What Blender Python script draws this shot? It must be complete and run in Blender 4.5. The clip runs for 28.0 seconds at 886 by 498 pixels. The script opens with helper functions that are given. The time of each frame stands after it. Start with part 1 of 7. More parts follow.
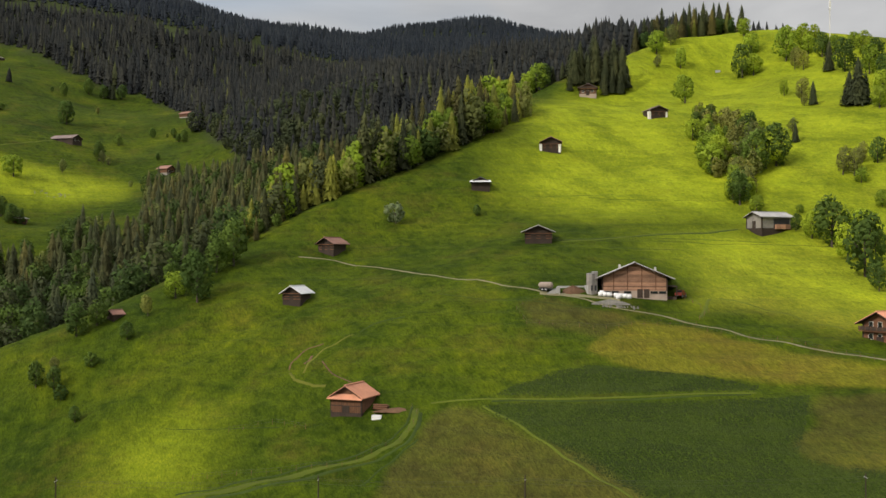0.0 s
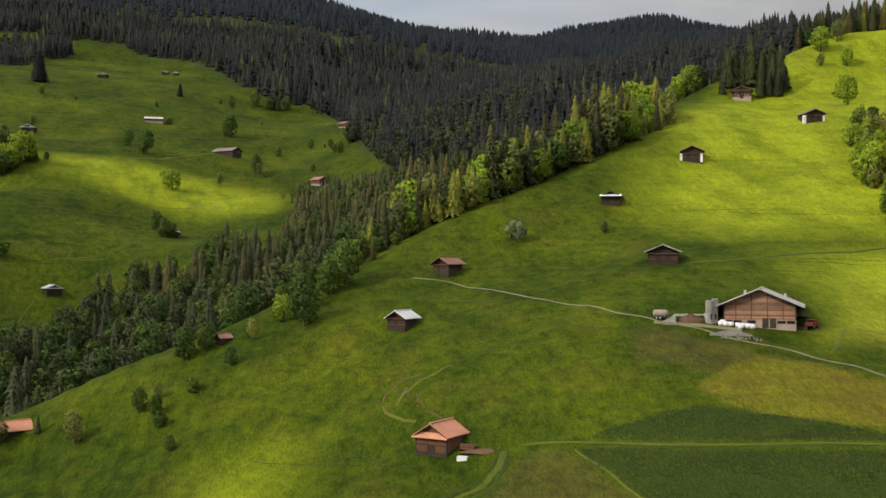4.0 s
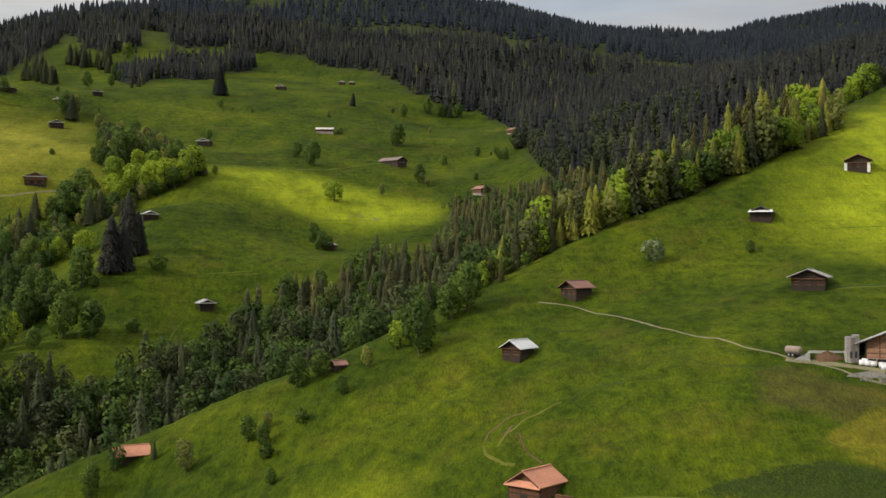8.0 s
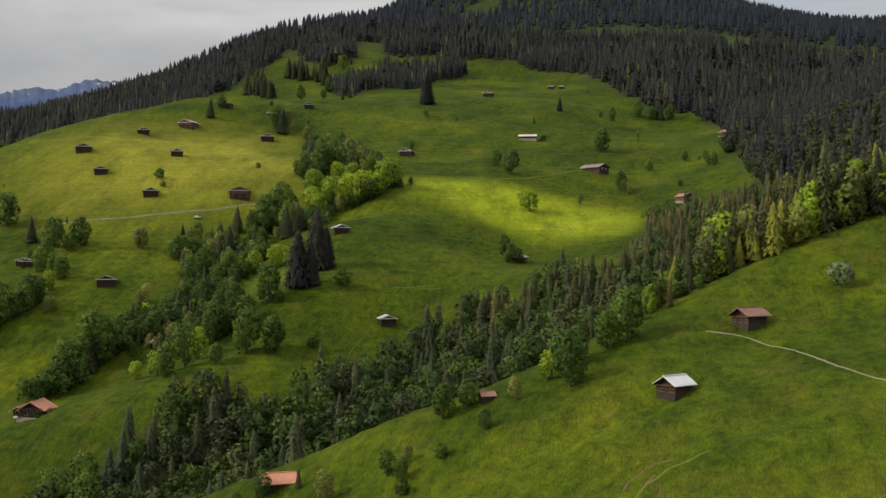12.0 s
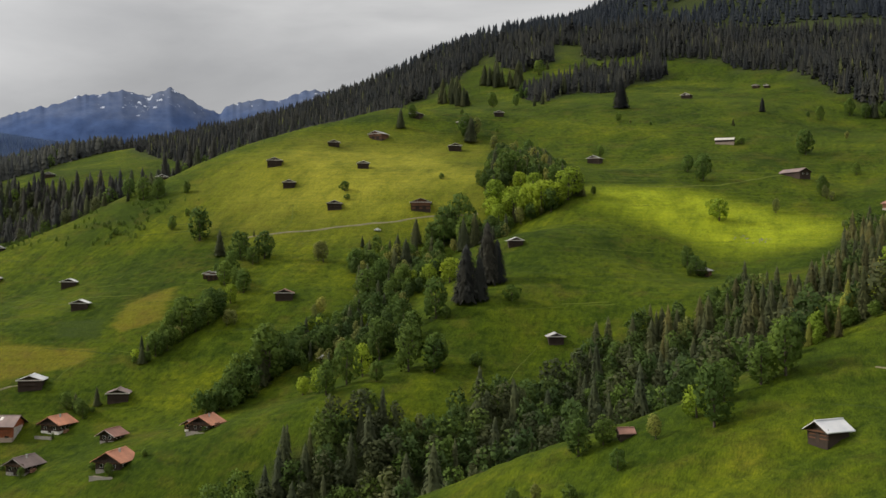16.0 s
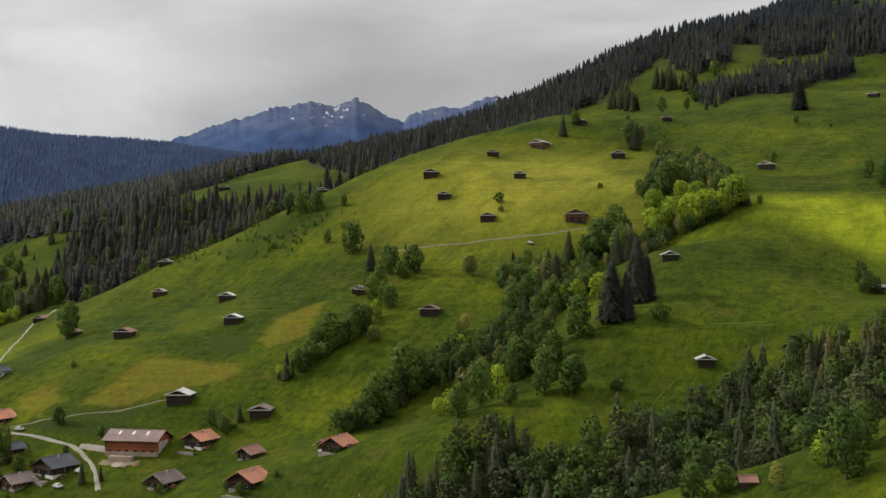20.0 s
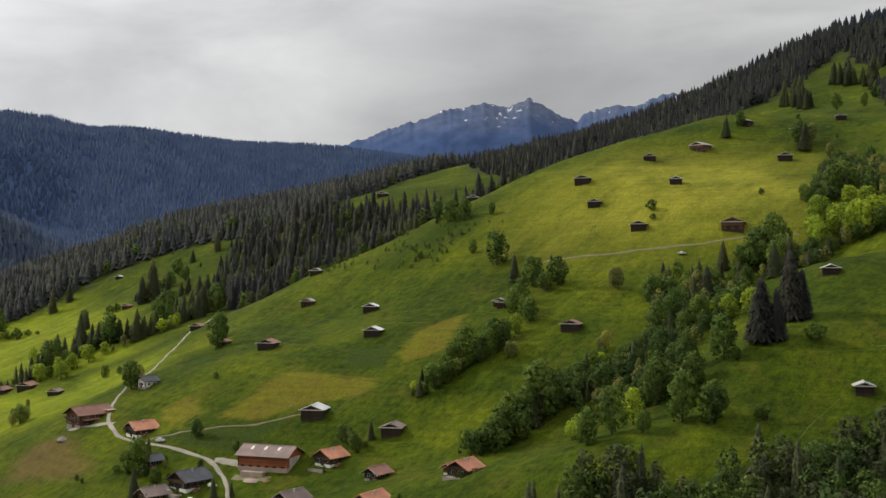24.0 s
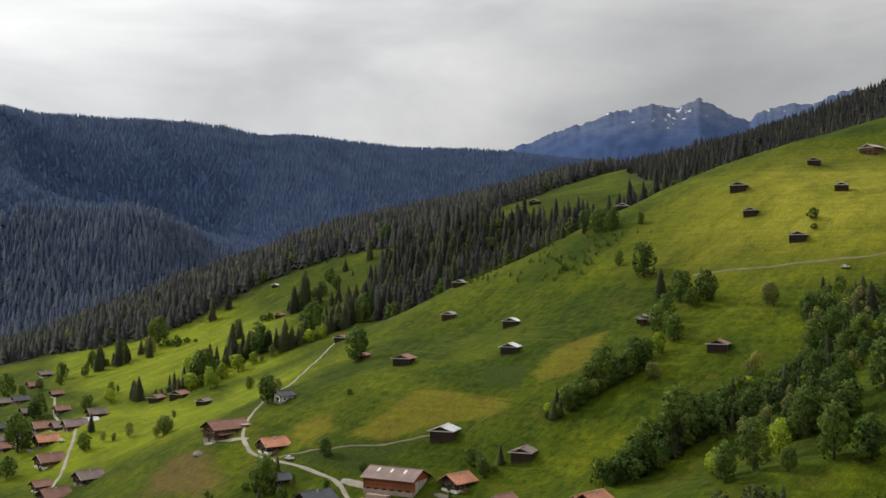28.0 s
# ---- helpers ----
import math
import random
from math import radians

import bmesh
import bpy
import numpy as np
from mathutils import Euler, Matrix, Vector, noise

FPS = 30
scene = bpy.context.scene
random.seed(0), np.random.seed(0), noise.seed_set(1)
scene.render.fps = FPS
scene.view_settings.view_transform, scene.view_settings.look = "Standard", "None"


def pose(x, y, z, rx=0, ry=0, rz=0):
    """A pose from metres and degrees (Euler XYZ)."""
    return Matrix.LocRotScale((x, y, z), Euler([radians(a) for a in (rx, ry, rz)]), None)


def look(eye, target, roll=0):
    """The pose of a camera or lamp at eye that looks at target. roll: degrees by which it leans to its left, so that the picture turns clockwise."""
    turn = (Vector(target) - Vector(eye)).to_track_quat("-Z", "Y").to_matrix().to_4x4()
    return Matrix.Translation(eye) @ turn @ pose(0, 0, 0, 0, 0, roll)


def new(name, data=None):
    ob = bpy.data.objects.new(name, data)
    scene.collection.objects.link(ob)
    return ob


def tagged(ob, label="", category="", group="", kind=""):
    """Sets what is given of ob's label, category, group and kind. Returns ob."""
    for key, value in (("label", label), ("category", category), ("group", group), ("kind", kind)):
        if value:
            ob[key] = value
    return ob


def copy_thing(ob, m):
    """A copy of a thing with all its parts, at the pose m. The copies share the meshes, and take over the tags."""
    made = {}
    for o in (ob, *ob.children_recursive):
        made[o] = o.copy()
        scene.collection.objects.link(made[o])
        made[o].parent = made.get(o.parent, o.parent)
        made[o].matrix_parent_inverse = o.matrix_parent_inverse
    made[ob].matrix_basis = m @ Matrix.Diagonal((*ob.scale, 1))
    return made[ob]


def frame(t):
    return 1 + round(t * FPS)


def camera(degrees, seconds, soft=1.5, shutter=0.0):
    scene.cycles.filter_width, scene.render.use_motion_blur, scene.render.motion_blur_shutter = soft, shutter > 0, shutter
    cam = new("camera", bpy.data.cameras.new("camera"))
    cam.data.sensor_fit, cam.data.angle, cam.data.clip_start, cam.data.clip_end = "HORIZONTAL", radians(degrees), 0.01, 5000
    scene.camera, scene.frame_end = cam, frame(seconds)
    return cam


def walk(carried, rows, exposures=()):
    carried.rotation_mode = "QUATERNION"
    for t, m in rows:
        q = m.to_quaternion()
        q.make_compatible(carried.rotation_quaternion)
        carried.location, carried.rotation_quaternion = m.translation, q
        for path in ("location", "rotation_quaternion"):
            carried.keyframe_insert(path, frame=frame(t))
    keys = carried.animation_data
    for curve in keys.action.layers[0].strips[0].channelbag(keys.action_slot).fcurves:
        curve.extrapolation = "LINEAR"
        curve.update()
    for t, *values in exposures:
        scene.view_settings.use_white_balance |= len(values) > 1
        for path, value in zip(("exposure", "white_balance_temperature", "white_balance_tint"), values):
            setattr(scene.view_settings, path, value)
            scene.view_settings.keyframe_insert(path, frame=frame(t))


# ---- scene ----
cam = camera(43.63, 28.0)
# seconds, eye (metres), tilt, lean, heading (degrees)
ROWS = [
    (0, -0.00, 0.00, 0.00, 0.614, -0.099, 0.000),
    (0.5, 2.18, 1.76, 0.69, 0.617, -0.057, 1.109),
    (1, 4.42, 3.56, 1.36, 0.630, -0.076, 2.333),
    (1.5, 6.48, 5.30, 2.12, 0.632, -0.060, 3.426),
    (2, 8.61, 7.12, 2.89, 0.627, -0.072, 4.655),
    (2.5, 10.66, 9.14, 3.53, 0.645, -0.052, 5.779),
    (3, 12.80, 11.35, 4.24, 0.660, -0.091, 7.020),
    (3.5, 14.74, 13.52, 4.88, 0.667, -0.055, 8.140),
    (5.5, 22.63, 21.71, 7.88, 0.707, -0.035, 12.863),
    (6, 24.51, 23.95, 8.63, 0.706, -0.024, 14.119),
    (6.5, 26.32, 26.08, 9.38, 0.721, -0.013, 15.270),
    (7, 28.10, 28.43, 10.23, 0.719, 0.006, 16.580),
    (7.5, 29.82, 30.83, 11.02, 0.699, 0.022, 17.786),
    (8, 31.48, 33.34, 11.82, 0.698, 0.009, 19.142),
    (8.5, 33.09, 35.78, 12.59, 0.688, 0.038, 20.534),
    (9, 34.85, 38.36, 13.41, 0.702, 0.024, 22.108),
    (9.5, 36.33, 40.94, 14.16, 0.696, 0.029, 23.501),
    (10, 37.87, 43.69, 14.94, 0.724, 0.028, 25.054),
    (10.5, 39.25, 46.47, 15.69, 0.715, 0.074, 26.455),
    (11, 40.54, 49.36, 16.42, 0.732, 0.055, 27.994),
    (11.5, 41.73, 52.25, 17.11, 0.731, 0.059, 29.379),
    (12, 42.83, 55.10, 17.79, 0.761, -0.018, 30.914),
    (12.5, 43.86, 57.81, 18.52, 0.773, -0.015, 32.293),
    (14.5, 48.20, 68.60, 21.35, 0.821, 0.006, 38.016),
    (15, 49.13, 71.37, 22.11, 0.827, -0.015, 39.457),
    (15.5, 49.96, 74.34, 22.80, 0.855, -0.003, 40.735),
    (16, 50.74, 77.38, 23.47, 0.871, -0.006, 41.971),
    (16.5, 51.47, 80.45, 24.10, 0.890, -0.012, 43.203),
    (17, 52.03, 83.48, 24.68, 0.932, 0.004, 44.422),
    (17.5, 52.37, 86.52, 25.13, 0.985, 0.031, 45.630),
    (18, 52.44, 89.72, 25.54, 1.040, 0.071, 46.836),
    (18.5, 52.47, 92.89, 26.16, 1.078, 0.073, 48.018),
    (19, 52.53, 96.04, 27.07, 1.081, 0.039, 49.208),
    (19.5, 52.60, 99.21, 27.93, 1.083, 0.041, 50.414),
    (20, 52.61, 102.40, 28.68, 1.099, 0.030, 51.628),
    (20.5, 52.46, 105.61, 29.42, 1.083, 0.021, 52.828),
    (21, 52.27, 108.82, 30.15, 1.086, 0.034, 54.039),
    (21.5, 51.99, 111.97, 30.92, 1.083, 0.019, 55.194),
    (23.5, 49.69, 124.28, 34.31, 1.071, -0.018, 59.719),
    (24, 48.90, 127.22, 35.09, 1.073, -0.033, 60.826),
    (24.5, 47.88, 130.14, 35.84, 1.080, -0.043, 61.925),
    (25, 46.61, 133.09, 36.57, 1.098, -0.059, 63.022),
    (25.5, 45.19, 136.00, 37.23, 1.116, -0.084, 64.070),
    (26, 43.72, 138.90, 37.94, 1.118, -0.089, 65.181),
    (26.5, 42.21, 141.75, 38.62, 1.145, -0.078, 66.205),
    (27, 40.64, 144.64, 39.29, 1.166, -0.088, 67.347),
    (27.5, 39.01, 147.50, 39.93, 1.197, -0.106, 68.395),
    (28, 37.28, 150.31, 40.60, 1.227, -0.111, 69.579),
]
walk(cam, [(t, pose(x, y, z, 90 + tilt, lean, turn)) for t, x, y, z, tilt, lean, turn in ROWS], exposures=[(0.0, 0.32), (28.0, 0.28)])

# ---- light: broken overcast, sun from the south-west ----
SUN_AZ, SUN_EL = radians(232), radians(34)
world = bpy.data.worlds.new("sky")
scene.world = world
world.use_nodes = True
wt = world.node_tree


def wnode(kind, **inputs):
    n = wt.nodes.new(kind)
    for k, v in inputs.items():
        n.inputs[k].default_value = v
    return n


sky = wnode("ShaderNodeTexSky")
sky.sky_type, sky.sun_disc = "NISHITA", False
sky.sun_elevation, sky.sun_rotation = SUN_EL, SUN_AZ
geo = wnode("ShaderNodeTexCoord")
stretch = wnode("ShaderNodeMapping")
stretch.inputs["Scale"].default_value = (1.0, 1.0, 2.4)
wt.links.new(geo.outputs["Generated"], stretch.inputs["Vector"])
banks = wnode("ShaderNodeMapping")
banks.inputs["Scale"].default_value = (1.0, 1.0, 3.7)
wt.links.new(geo.outputs["Generated"], banks.inputs["Vector"])
cl = wnode("ShaderNodeTexNoise", Scale=3.0, Detail=7.0, Roughness=0.52, Distortion=0.4)
wt.links.new(banks.outputs[0], cl.inputs["Vector"])
tone = wnode("ShaderNodeValToRGB")
tone.color_ramp.elements[0].position, tone.color_ramp.elements[1].position = 0.34, 0.68
tone.color_ramp.elements[0].color = (3.85, 3.89, 3.99, 1)
tone.color_ramp.elements[1].color = (6.0, 6.0, 6.0, 1)
wt.links.new(cl.outputs["Fac"], tone.inputs["Fac"])
gap = wnode("ShaderNodeValToRGB")
gap.color_ramp.elements[0].position, gap.color_ramp.elements[1].position = 0.66, 0.74
gap.color_ramp.elements[0].color, gap.color_ramp.elements[1].color = (1, 1, 1, 1), (0.55, 0.55, 0.55, 1)
cl2 = wnode("ShaderNodeTexNoise", Scale=1.7, Detail=3.0)
wt.links.new(stretch.outputs[0], cl2.inputs["Vector"])
wt.links.new(cl2.outputs["Fac"], gap.inputs["Fac"])
mixer = wt.nodes.new("ShaderNodeMix")
mixer.data_type = "RGBA"
wt.links.new(gap.outputs["Color"], mixer.inputs[0])
wt.links.new(sky.outputs[0], mixer.inputs[6])
wt.links.new(tone.outputs["Color"], mixer.inputs[7])
to_sun = wt.nodes.new("ShaderNodeVectorMath")
to_sun.operation = "DOT_PRODUCT"
to_sun.inputs[1].default_value = (math.sin(SUN_AZ), math.cos(SUN_AZ), 0.25)
wt.links.new(geo.outputs["Generated"], to_sun.inputs[0])
glow = wnode("ShaderNodeMapRange")
for k, v in zip((1, 2, 3, 4), (0.35, 0.9, 0.84, 1.6)):
    glow.inputs[k].default_value = v
wt.links.new(to_sun.outputs["Value"], glow.inputs[0])
up = wt.nodes.new("ShaderNodeSeparateXYZ")
wt.links.new(geo.outputs["Generated"], up.inputs[0])
zenith = wnode("ShaderNodeMapRange")
for k, v in zip((1, 2, 3, 4), (0.12, 0.9, 1.0, 2.3)):
    zenith.inputs[k].default_value = v
wt.links.new(up.outputs["Z"], zenith.inputs[0])
dome = wt.nodes.new("ShaderNodeMath")
dome.operation = "MULTIPLY"
wt.links.new(glow.outputs[0], dome.inputs[0])
wt.links.new(zenith.outputs[0], dome.inputs[1])
bright = wt.nodes.new("ShaderNodeMix")
bright.data_type, bright.blend_type = "RGBA", "MULTIPLY"
bright.inputs[0].default_value = 1.0
wt.links.new(mixer.outputs[2], bright.inputs[6])
wt.links.new(dome.outputs[0], bright.inputs[7])
wt.links.new(bright.outputs[2], wt.nodes["Background"].inputs[0])
wt.nodes["Background"].inputs[1].default_value = 0.089
sun = new("sun", bpy.data.lights.new("sun", "SUN"))
sun.data.energy, sun.data.angle, sun.data.color = 2.08, radians(2.0), (1.0, 0.93, 0.8)
sun.matrix_world = look((100 * math.sin(SUN_AZ) * math.cos(SUN_EL), 100 * math.cos(SUN_AZ) * math.cos(SUN_EL), 100 * math.sin(SUN_EL)), (0, 0, 0))

# ---- materials ----


def material(name, rough=0.85, metal=0.0):
    m = bpy.data.materials.new(name)
    m.use_nodes = True
    b = m.node_tree.nodes["Principled BSDF"]
    b.inputs["Roughness"].default_value, b.inputs["Metallic"].default_value = rough, metal
    b.inputs["Specular IOR Level"].default_value = 0.25
    return m, m.node_tree, b


def link(tree, a, b):
    tree.links.new(a, b)


def noise_node(tree, scale, detail=4.0, rough=0.55, vector=None):
    n = tree.nodes.new("ShaderNodeTexNoise")
    n.inputs["Scale"].default_value, n.inputs["Detail"].default_value, n.inputs["Roughness"].default_value = scale, detail, rough
    if vector is not None:
        link(tree, vector, n.inputs["Vector"])
    return n.outputs["Fac"]


def ramp(tree, fac, stops):
    r = tree.nodes.new("ShaderNodeValToRGB")
    while len(r.color_ramp.elements) < len(stops):
        r.color_ramp.elements.new(0.5)
    for e, (p, c) in zip(r.color_ramp.elements, stops):
        e.position, e.color = p, (*c, 1)
    link(tree, fac, r.inputs["Fac"])
    return r.outputs["Color"]


def mix(tree, fac, a, b, mode="MIX"):
    n = tree.nodes.new("ShaderNodeMix")
    n.data_type, n.blend_type = "RGBA", mode
    for sock, v in ((n.inputs[0], fac), (n.inputs[6], a), (n.inputs[7], b)):
        if isinstance(v, (int, float)):
            sock.default_value = v
        elif isinstance(v, tuple):
            sock.default_value = (*v, 1)
        else:
            link(tree, v, sock)
    return n.outputs[2]


def maths(tree, op, a, b=0.0):
    n = tree.nodes.new("ShaderNodeMath")
    n.operation = op
    for sock, v in zip(n.inputs, (a, b)):
        if isinstance(v, (int, float)):
            sock.default_value = v
        else:
            link(tree, v, sock)
    return n.outputs[0]


def bump(tree, bsdf, height, strength, distance):
    n = tree.nodes.new("ShaderNodeBump")
    n.inputs["Strength"].default_value, n.inputs["Distance"].default_value = strength, distance
    link(tree, height, n.inputs["Height"])
    link(tree, n.outputs[0], bsdf.inputs["Normal"])


def position(tree, scale=(1, 1, 1)):
    g = tree.nodes.new("ShaderNodeNewGeometry")
    m = tree.nodes.new("ShaderNodeMapping")
    m.inputs["Scale"].default_value = scale
    link(tree, g.outputs["Position"], m.inputs["Vector"])
    return m.outputs[0]


def local(tree, scale=(1, 1, 1)):
    g = tree.nodes.new("ShaderNodeTexCoord")
    m = tree.nodes.new("ShaderNodeMapping")
    m.inputs["Scale"].default_value = scale
    link(tree, g.outputs["Object"], m.inputs["Vector"])
    return m.outputs[0]


def slope_coords(tree, long=0.4):
    """Ground coordinates drawn out along the fall of the slopes."""
    g = tree.nodes.new("ShaderNodeNewGeometry")
    c = tree.nodes.new("ShaderNodeCombineXYZ")
    for i, d in enumerate(((0.92, 0.38, 0.0), (-0.38 * long, 0.92 * long, 0.0))):
        n = tree.nodes.new("ShaderNodeVectorMath")
        n.operation = "DOT_PRODUCT"
        n.inputs[1].default_value = d
        link(tree, g.outputs["Position"], n.inputs[0])
        link(tree, n.outputs["Value"], c.inputs[i])
    return c.outputs[0]


def attribute(tree, name):
    n = tree.nodes.new("ShaderNodeAttribute")
    n.attribute_name = name
    return n.outputs["Fac"]


def make_meadow():
    m, t, b = material("meadow", 0.95)
    b.inputs["Specular IOR Level"].default_value = 0.06
    p = position(t)
    down = slope_coords(t)
    broad, mid = noise_node(t, 0.014, 5, 0.6, p), noise_node(t, 0.1, 6, 0.68, down)
    fine, tuft = noise_node(t, 0.7, 4, 0.7, down), noise_node(t, 2.6, 3, 0.7, slope_coords(t, 0.3))
    base = ramp(t, broad, [(0.3, (0.027, 0.045, 0.0035)), (0.5, (0.047, 0.071, 0.0045)), (0.7, (0.09, 0.112, 0.006))])
    base = mix(t, 0.75, base, ramp(t, mid, [(0.3, (0.5, 0.58, 0.6)), (0.5, (1, 1, 1)), (0.72, (1.35, 1.25, 0.9))]), "MULTIPLY")
    patch = noise_node(t, 0.035, 7, 0.72, slope_coords(t, 0.6))
    base = mix(t, 0.75, base, ramp(t, patch, [(0.36, (0.55, 0.66, 0.75)), (0.5, (1, 1, 1)), (0.64, (1.3, 1.2, 0.95))]), "MULTIPLY")
    sward = noise_node(t, 0.3, 6, 0.72, slope_coords(t, 0.7))
    base = mix(t, 0.85, base, ramp(t, sward, [(0.34, (0.44, 0.53, 0.6)), (0.5, (1, 1, 1)), (0.66, (1.42, 1.34, 1.0))]), "MULTIPLY")
    earthy = noise_node(t, 0.055, 7, 0.7, p)
    base = mix(t, maths(t, "MULTIPLY", ramp(t, earthy, [(0.52, (0, 0, 0)), (0.68, (1, 1, 1))]), 0.45), base, mix(t, sward, (0.075, 0.066, 0.012), (0.135, 0.11, 0.016)))
    mown = mix(t, fine, (0.125, 0.118, 0.012), (0.22, 0.19, 0.02))
    mown = mix(t, ramp(t, noise_node(t, 0.07, 5, 0.65, p), [(0.46, (0, 0, 0)), (0.64, (0.8, 0.8, 0.8))]), mown, mix(t, sward, (0.115, 0.078, 0.016), (0.19, 0.13, 0.026)))
    base = mix(t, maths(t, "MULTIPLY", attribute(t, "mown"), 0.62), base, mown)
    lush = mix(t, tuft, (0.02, 0.034, 0.006), (0.052, 0.076, 0.011))
    base = mix(t, maths(t, "MULTIPLY", attribute(t, "lush"), 0.95), base, lush)
    # yellow of the flowering meadow, with its patch of sun painted in
    flower_sunlit = mix(t, mid, (0.17, 0.18, 0.02), (0.36, 0.325, 0.036))
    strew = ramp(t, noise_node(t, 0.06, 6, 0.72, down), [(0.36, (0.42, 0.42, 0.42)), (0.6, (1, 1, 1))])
    base = mix(t, maths(t, "MULTIPLY", maths(t, "MULTIPLY", attribute(t, "flower_sunlit"), 0.9), strew), base, flower_sunlit)
    # sunlit stretches of grass, painted as a brighter yellow-green
    fresh_sunlit = mix(t, mid, (0.18, 0.242, 0.011), (0.37, 0.405, 0.018))
    base = mix(t, maths(t, "MULTIPLY", maths(t, "MULTIPLY", attribute(t, "fresh_sunlit"), 0.92), strew), base, fresh_sunlit)
    base = mix(t, maths(t, "MULTIPLY", attribute(t, "bare"), 0.75), base, mix(t, sward, (0.085, 0.058, 0.022), (0.165, 0.112, 0.04)))
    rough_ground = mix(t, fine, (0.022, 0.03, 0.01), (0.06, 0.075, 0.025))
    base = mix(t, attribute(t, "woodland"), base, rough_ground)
    # far ground fades to a blue that stands for distance haze
    base = mix(t, attribute(t, "remote_haze"), base, mix(t, fine, (0.06, 0.096, 0.2), (0.068, 0.106, 0.214)))
    bands = noise_node(t, 1.0, 5, 0.6, position(t, (0.03, 0.03, 0.75)))
    base = mix(t, 0.3, base, ramp(t, bands, [(0.3, (0.55, 0.62, 0.65)), (0.5, (1, 1, 1)), (0.72, (1.35, 1.25, 1.0))]), "MULTIPLY")
    base = mix(t, 0.5, base, ramp(t, fine, [(0.3, (0.5, 0.58, 0.6)), (0.5, (1, 1, 1)), (0.7, (1.4, 1.32, 1.2))]), "MULTIPLY")
    base = mix(t, 0.6, base, ramp(t, tuft, [(0.34, (0.5, 0.57, 0.6)), (0.66, (1.4, 1.33, 1.2))]), "MULTIPLY")
    link(t, base, b.inputs["Base Color"])
    bump(t, b, maths(t, "ADD", maths(t, "ADD", maths(t, "MULTIPLY", bands, 2.2), maths(t, "MULTIPLY", sward, 2.4)), maths(t, "ADD", fine, maths(t, "MULTIPLY", tuft, 0.6))), 0.8, 0.5)
    return m


def make_leaf(name, dark, light, pale, glow=0.3, mottle=0.6, cell=0.13):
    """Foliage: a little variation from spray to spray, more from tree to tree."""
    m, t, b = material(name, 0.75)
    g = t.nodes.new("ShaderNodeNewGeometry")
    o = t.nodes.new("ShaderNodeObjectInfo")
    dark, pale = [tuple(0.55 * u + 0.45 * v for u, v in zip(c, light)) for c in (dark, pale)]
    c = ramp(t, g.outputs["Random Per Island"], [(0.0, dark), (0.55, light), (1.0, pale)])
    stand = t.nodes.new("ShaderNodeTexVoronoi")
    stand.inputs["Scale"].default_value = cell
    link(t, position(t, (1, 1, 0)), stand.inputs["Vector"])
    tone = t.nodes.new("ShaderNodeSeparateColor")
    link(t, stand.outputs["Color"], tone.inputs[0])
    c = mix(t, mottle, c, ramp(t, tone.outputs[0], [(0.0, (0.6, 0.62, 0.68)), (0.6, (1.0, 1.0, 1.0)), (1.0, (1.5, 1.42, 1.15))]), "MULTIPLY")
    broad = noise_node(t, 0.018, 4, 0.65, position(t))
    c = mix(t, 0.7, c, ramp(t, broad, [(0.36, (0.68, 0.71, 0.78)), (0.64, (1.35, 1.28, 1.08))]), "MULTIPLY")
    c = mix(t, 0.5, c, ramp(t, o.outputs["Random"], [(0.0, (0.6, 0.7, 0.8)), (1.0, (1.35, 1.2, 0.9))]), "MULTIPLY")
    link(t, c, b.inputs["Base Color"])
    b.inputs["Specular IOR Level"].default_value = 0.1
    tr = t.nodes.new("ShaderNodeBsdfTranslucent")
    link(t, c, tr.inputs["Color"])
    mx = t.nodes.new("ShaderNodeMixShader")
    mx.inputs[0].default_value = glow
    link(t, b.outputs[0], mx.inputs[1])
    link(t, tr.outputs[0], mx.inputs[2])
    link(t, mx.outputs[0], t.nodes["Material Output"].inputs["Surface"])
    return m


def make_surface(name, dark, light, scale, rough=0.85, stretch=(1, 1, 1), metal=0.0, depth=0.03, vary=0.25):
    m, t, b = material(name, rough, metal)
    v = local(t, stretch)
    grain, stain = noise_node(t, scale, 5, 0.65, v), noise_node(t, scale * 0.13, 3, 0.6, local(t))
    c = mix(t, grain, dark, light)
    c = mix(t, 0.6, c, ramp(t, stain, [(0.3, (0.6, 0.6, 0.62)), (0.7, (1.3, 1.25, 1.2))]), "MULTIPLY")
    o = t.nodes.new("ShaderNodeObjectInfo")
    c = mix(t, vary, c, ramp(t, o.outputs["Random"], [(0.0, (0.5, 0.5, 0.5)), (1.0, (1.5, 1.45, 1.4))]), "MULTIPLY")
    link(t, c, b.inputs["Base Color"])
    bump(t, b, grain, 0.6, depth)
    return m


MEADOW = make_meadow()
SPRUCE = make_leaf("spruce_needles", (0.042, 0.052, 0.026), (0.064, 0.075, 0.036), (0.094, 0.104, 0.046), 0.2)
# light copy of the spruce needles, sunshine painted into the colour
SUNLIT_SPRUCE = make_leaf("sunlit_spruce_needles", (0.17, 0.19, 0.04), (0.235, 0.255, 0.052), (0.31, 0.32, 0.07), 0.4)
BROWNISH_SPRUCE = make_leaf("budding_spruce_needles", (0.062, 0.062, 0.026), (0.092, 0.09, 0.035), (0.135, 0.126, 0.048), 0.25)
HILL_SPRUCE = make_leaf("hill_spruce_needles", (0.022, 0.024, 0.024), (0.031, 0.033, 0.032), (0.044, 0.045, 0.042), 0.15, 0.55)
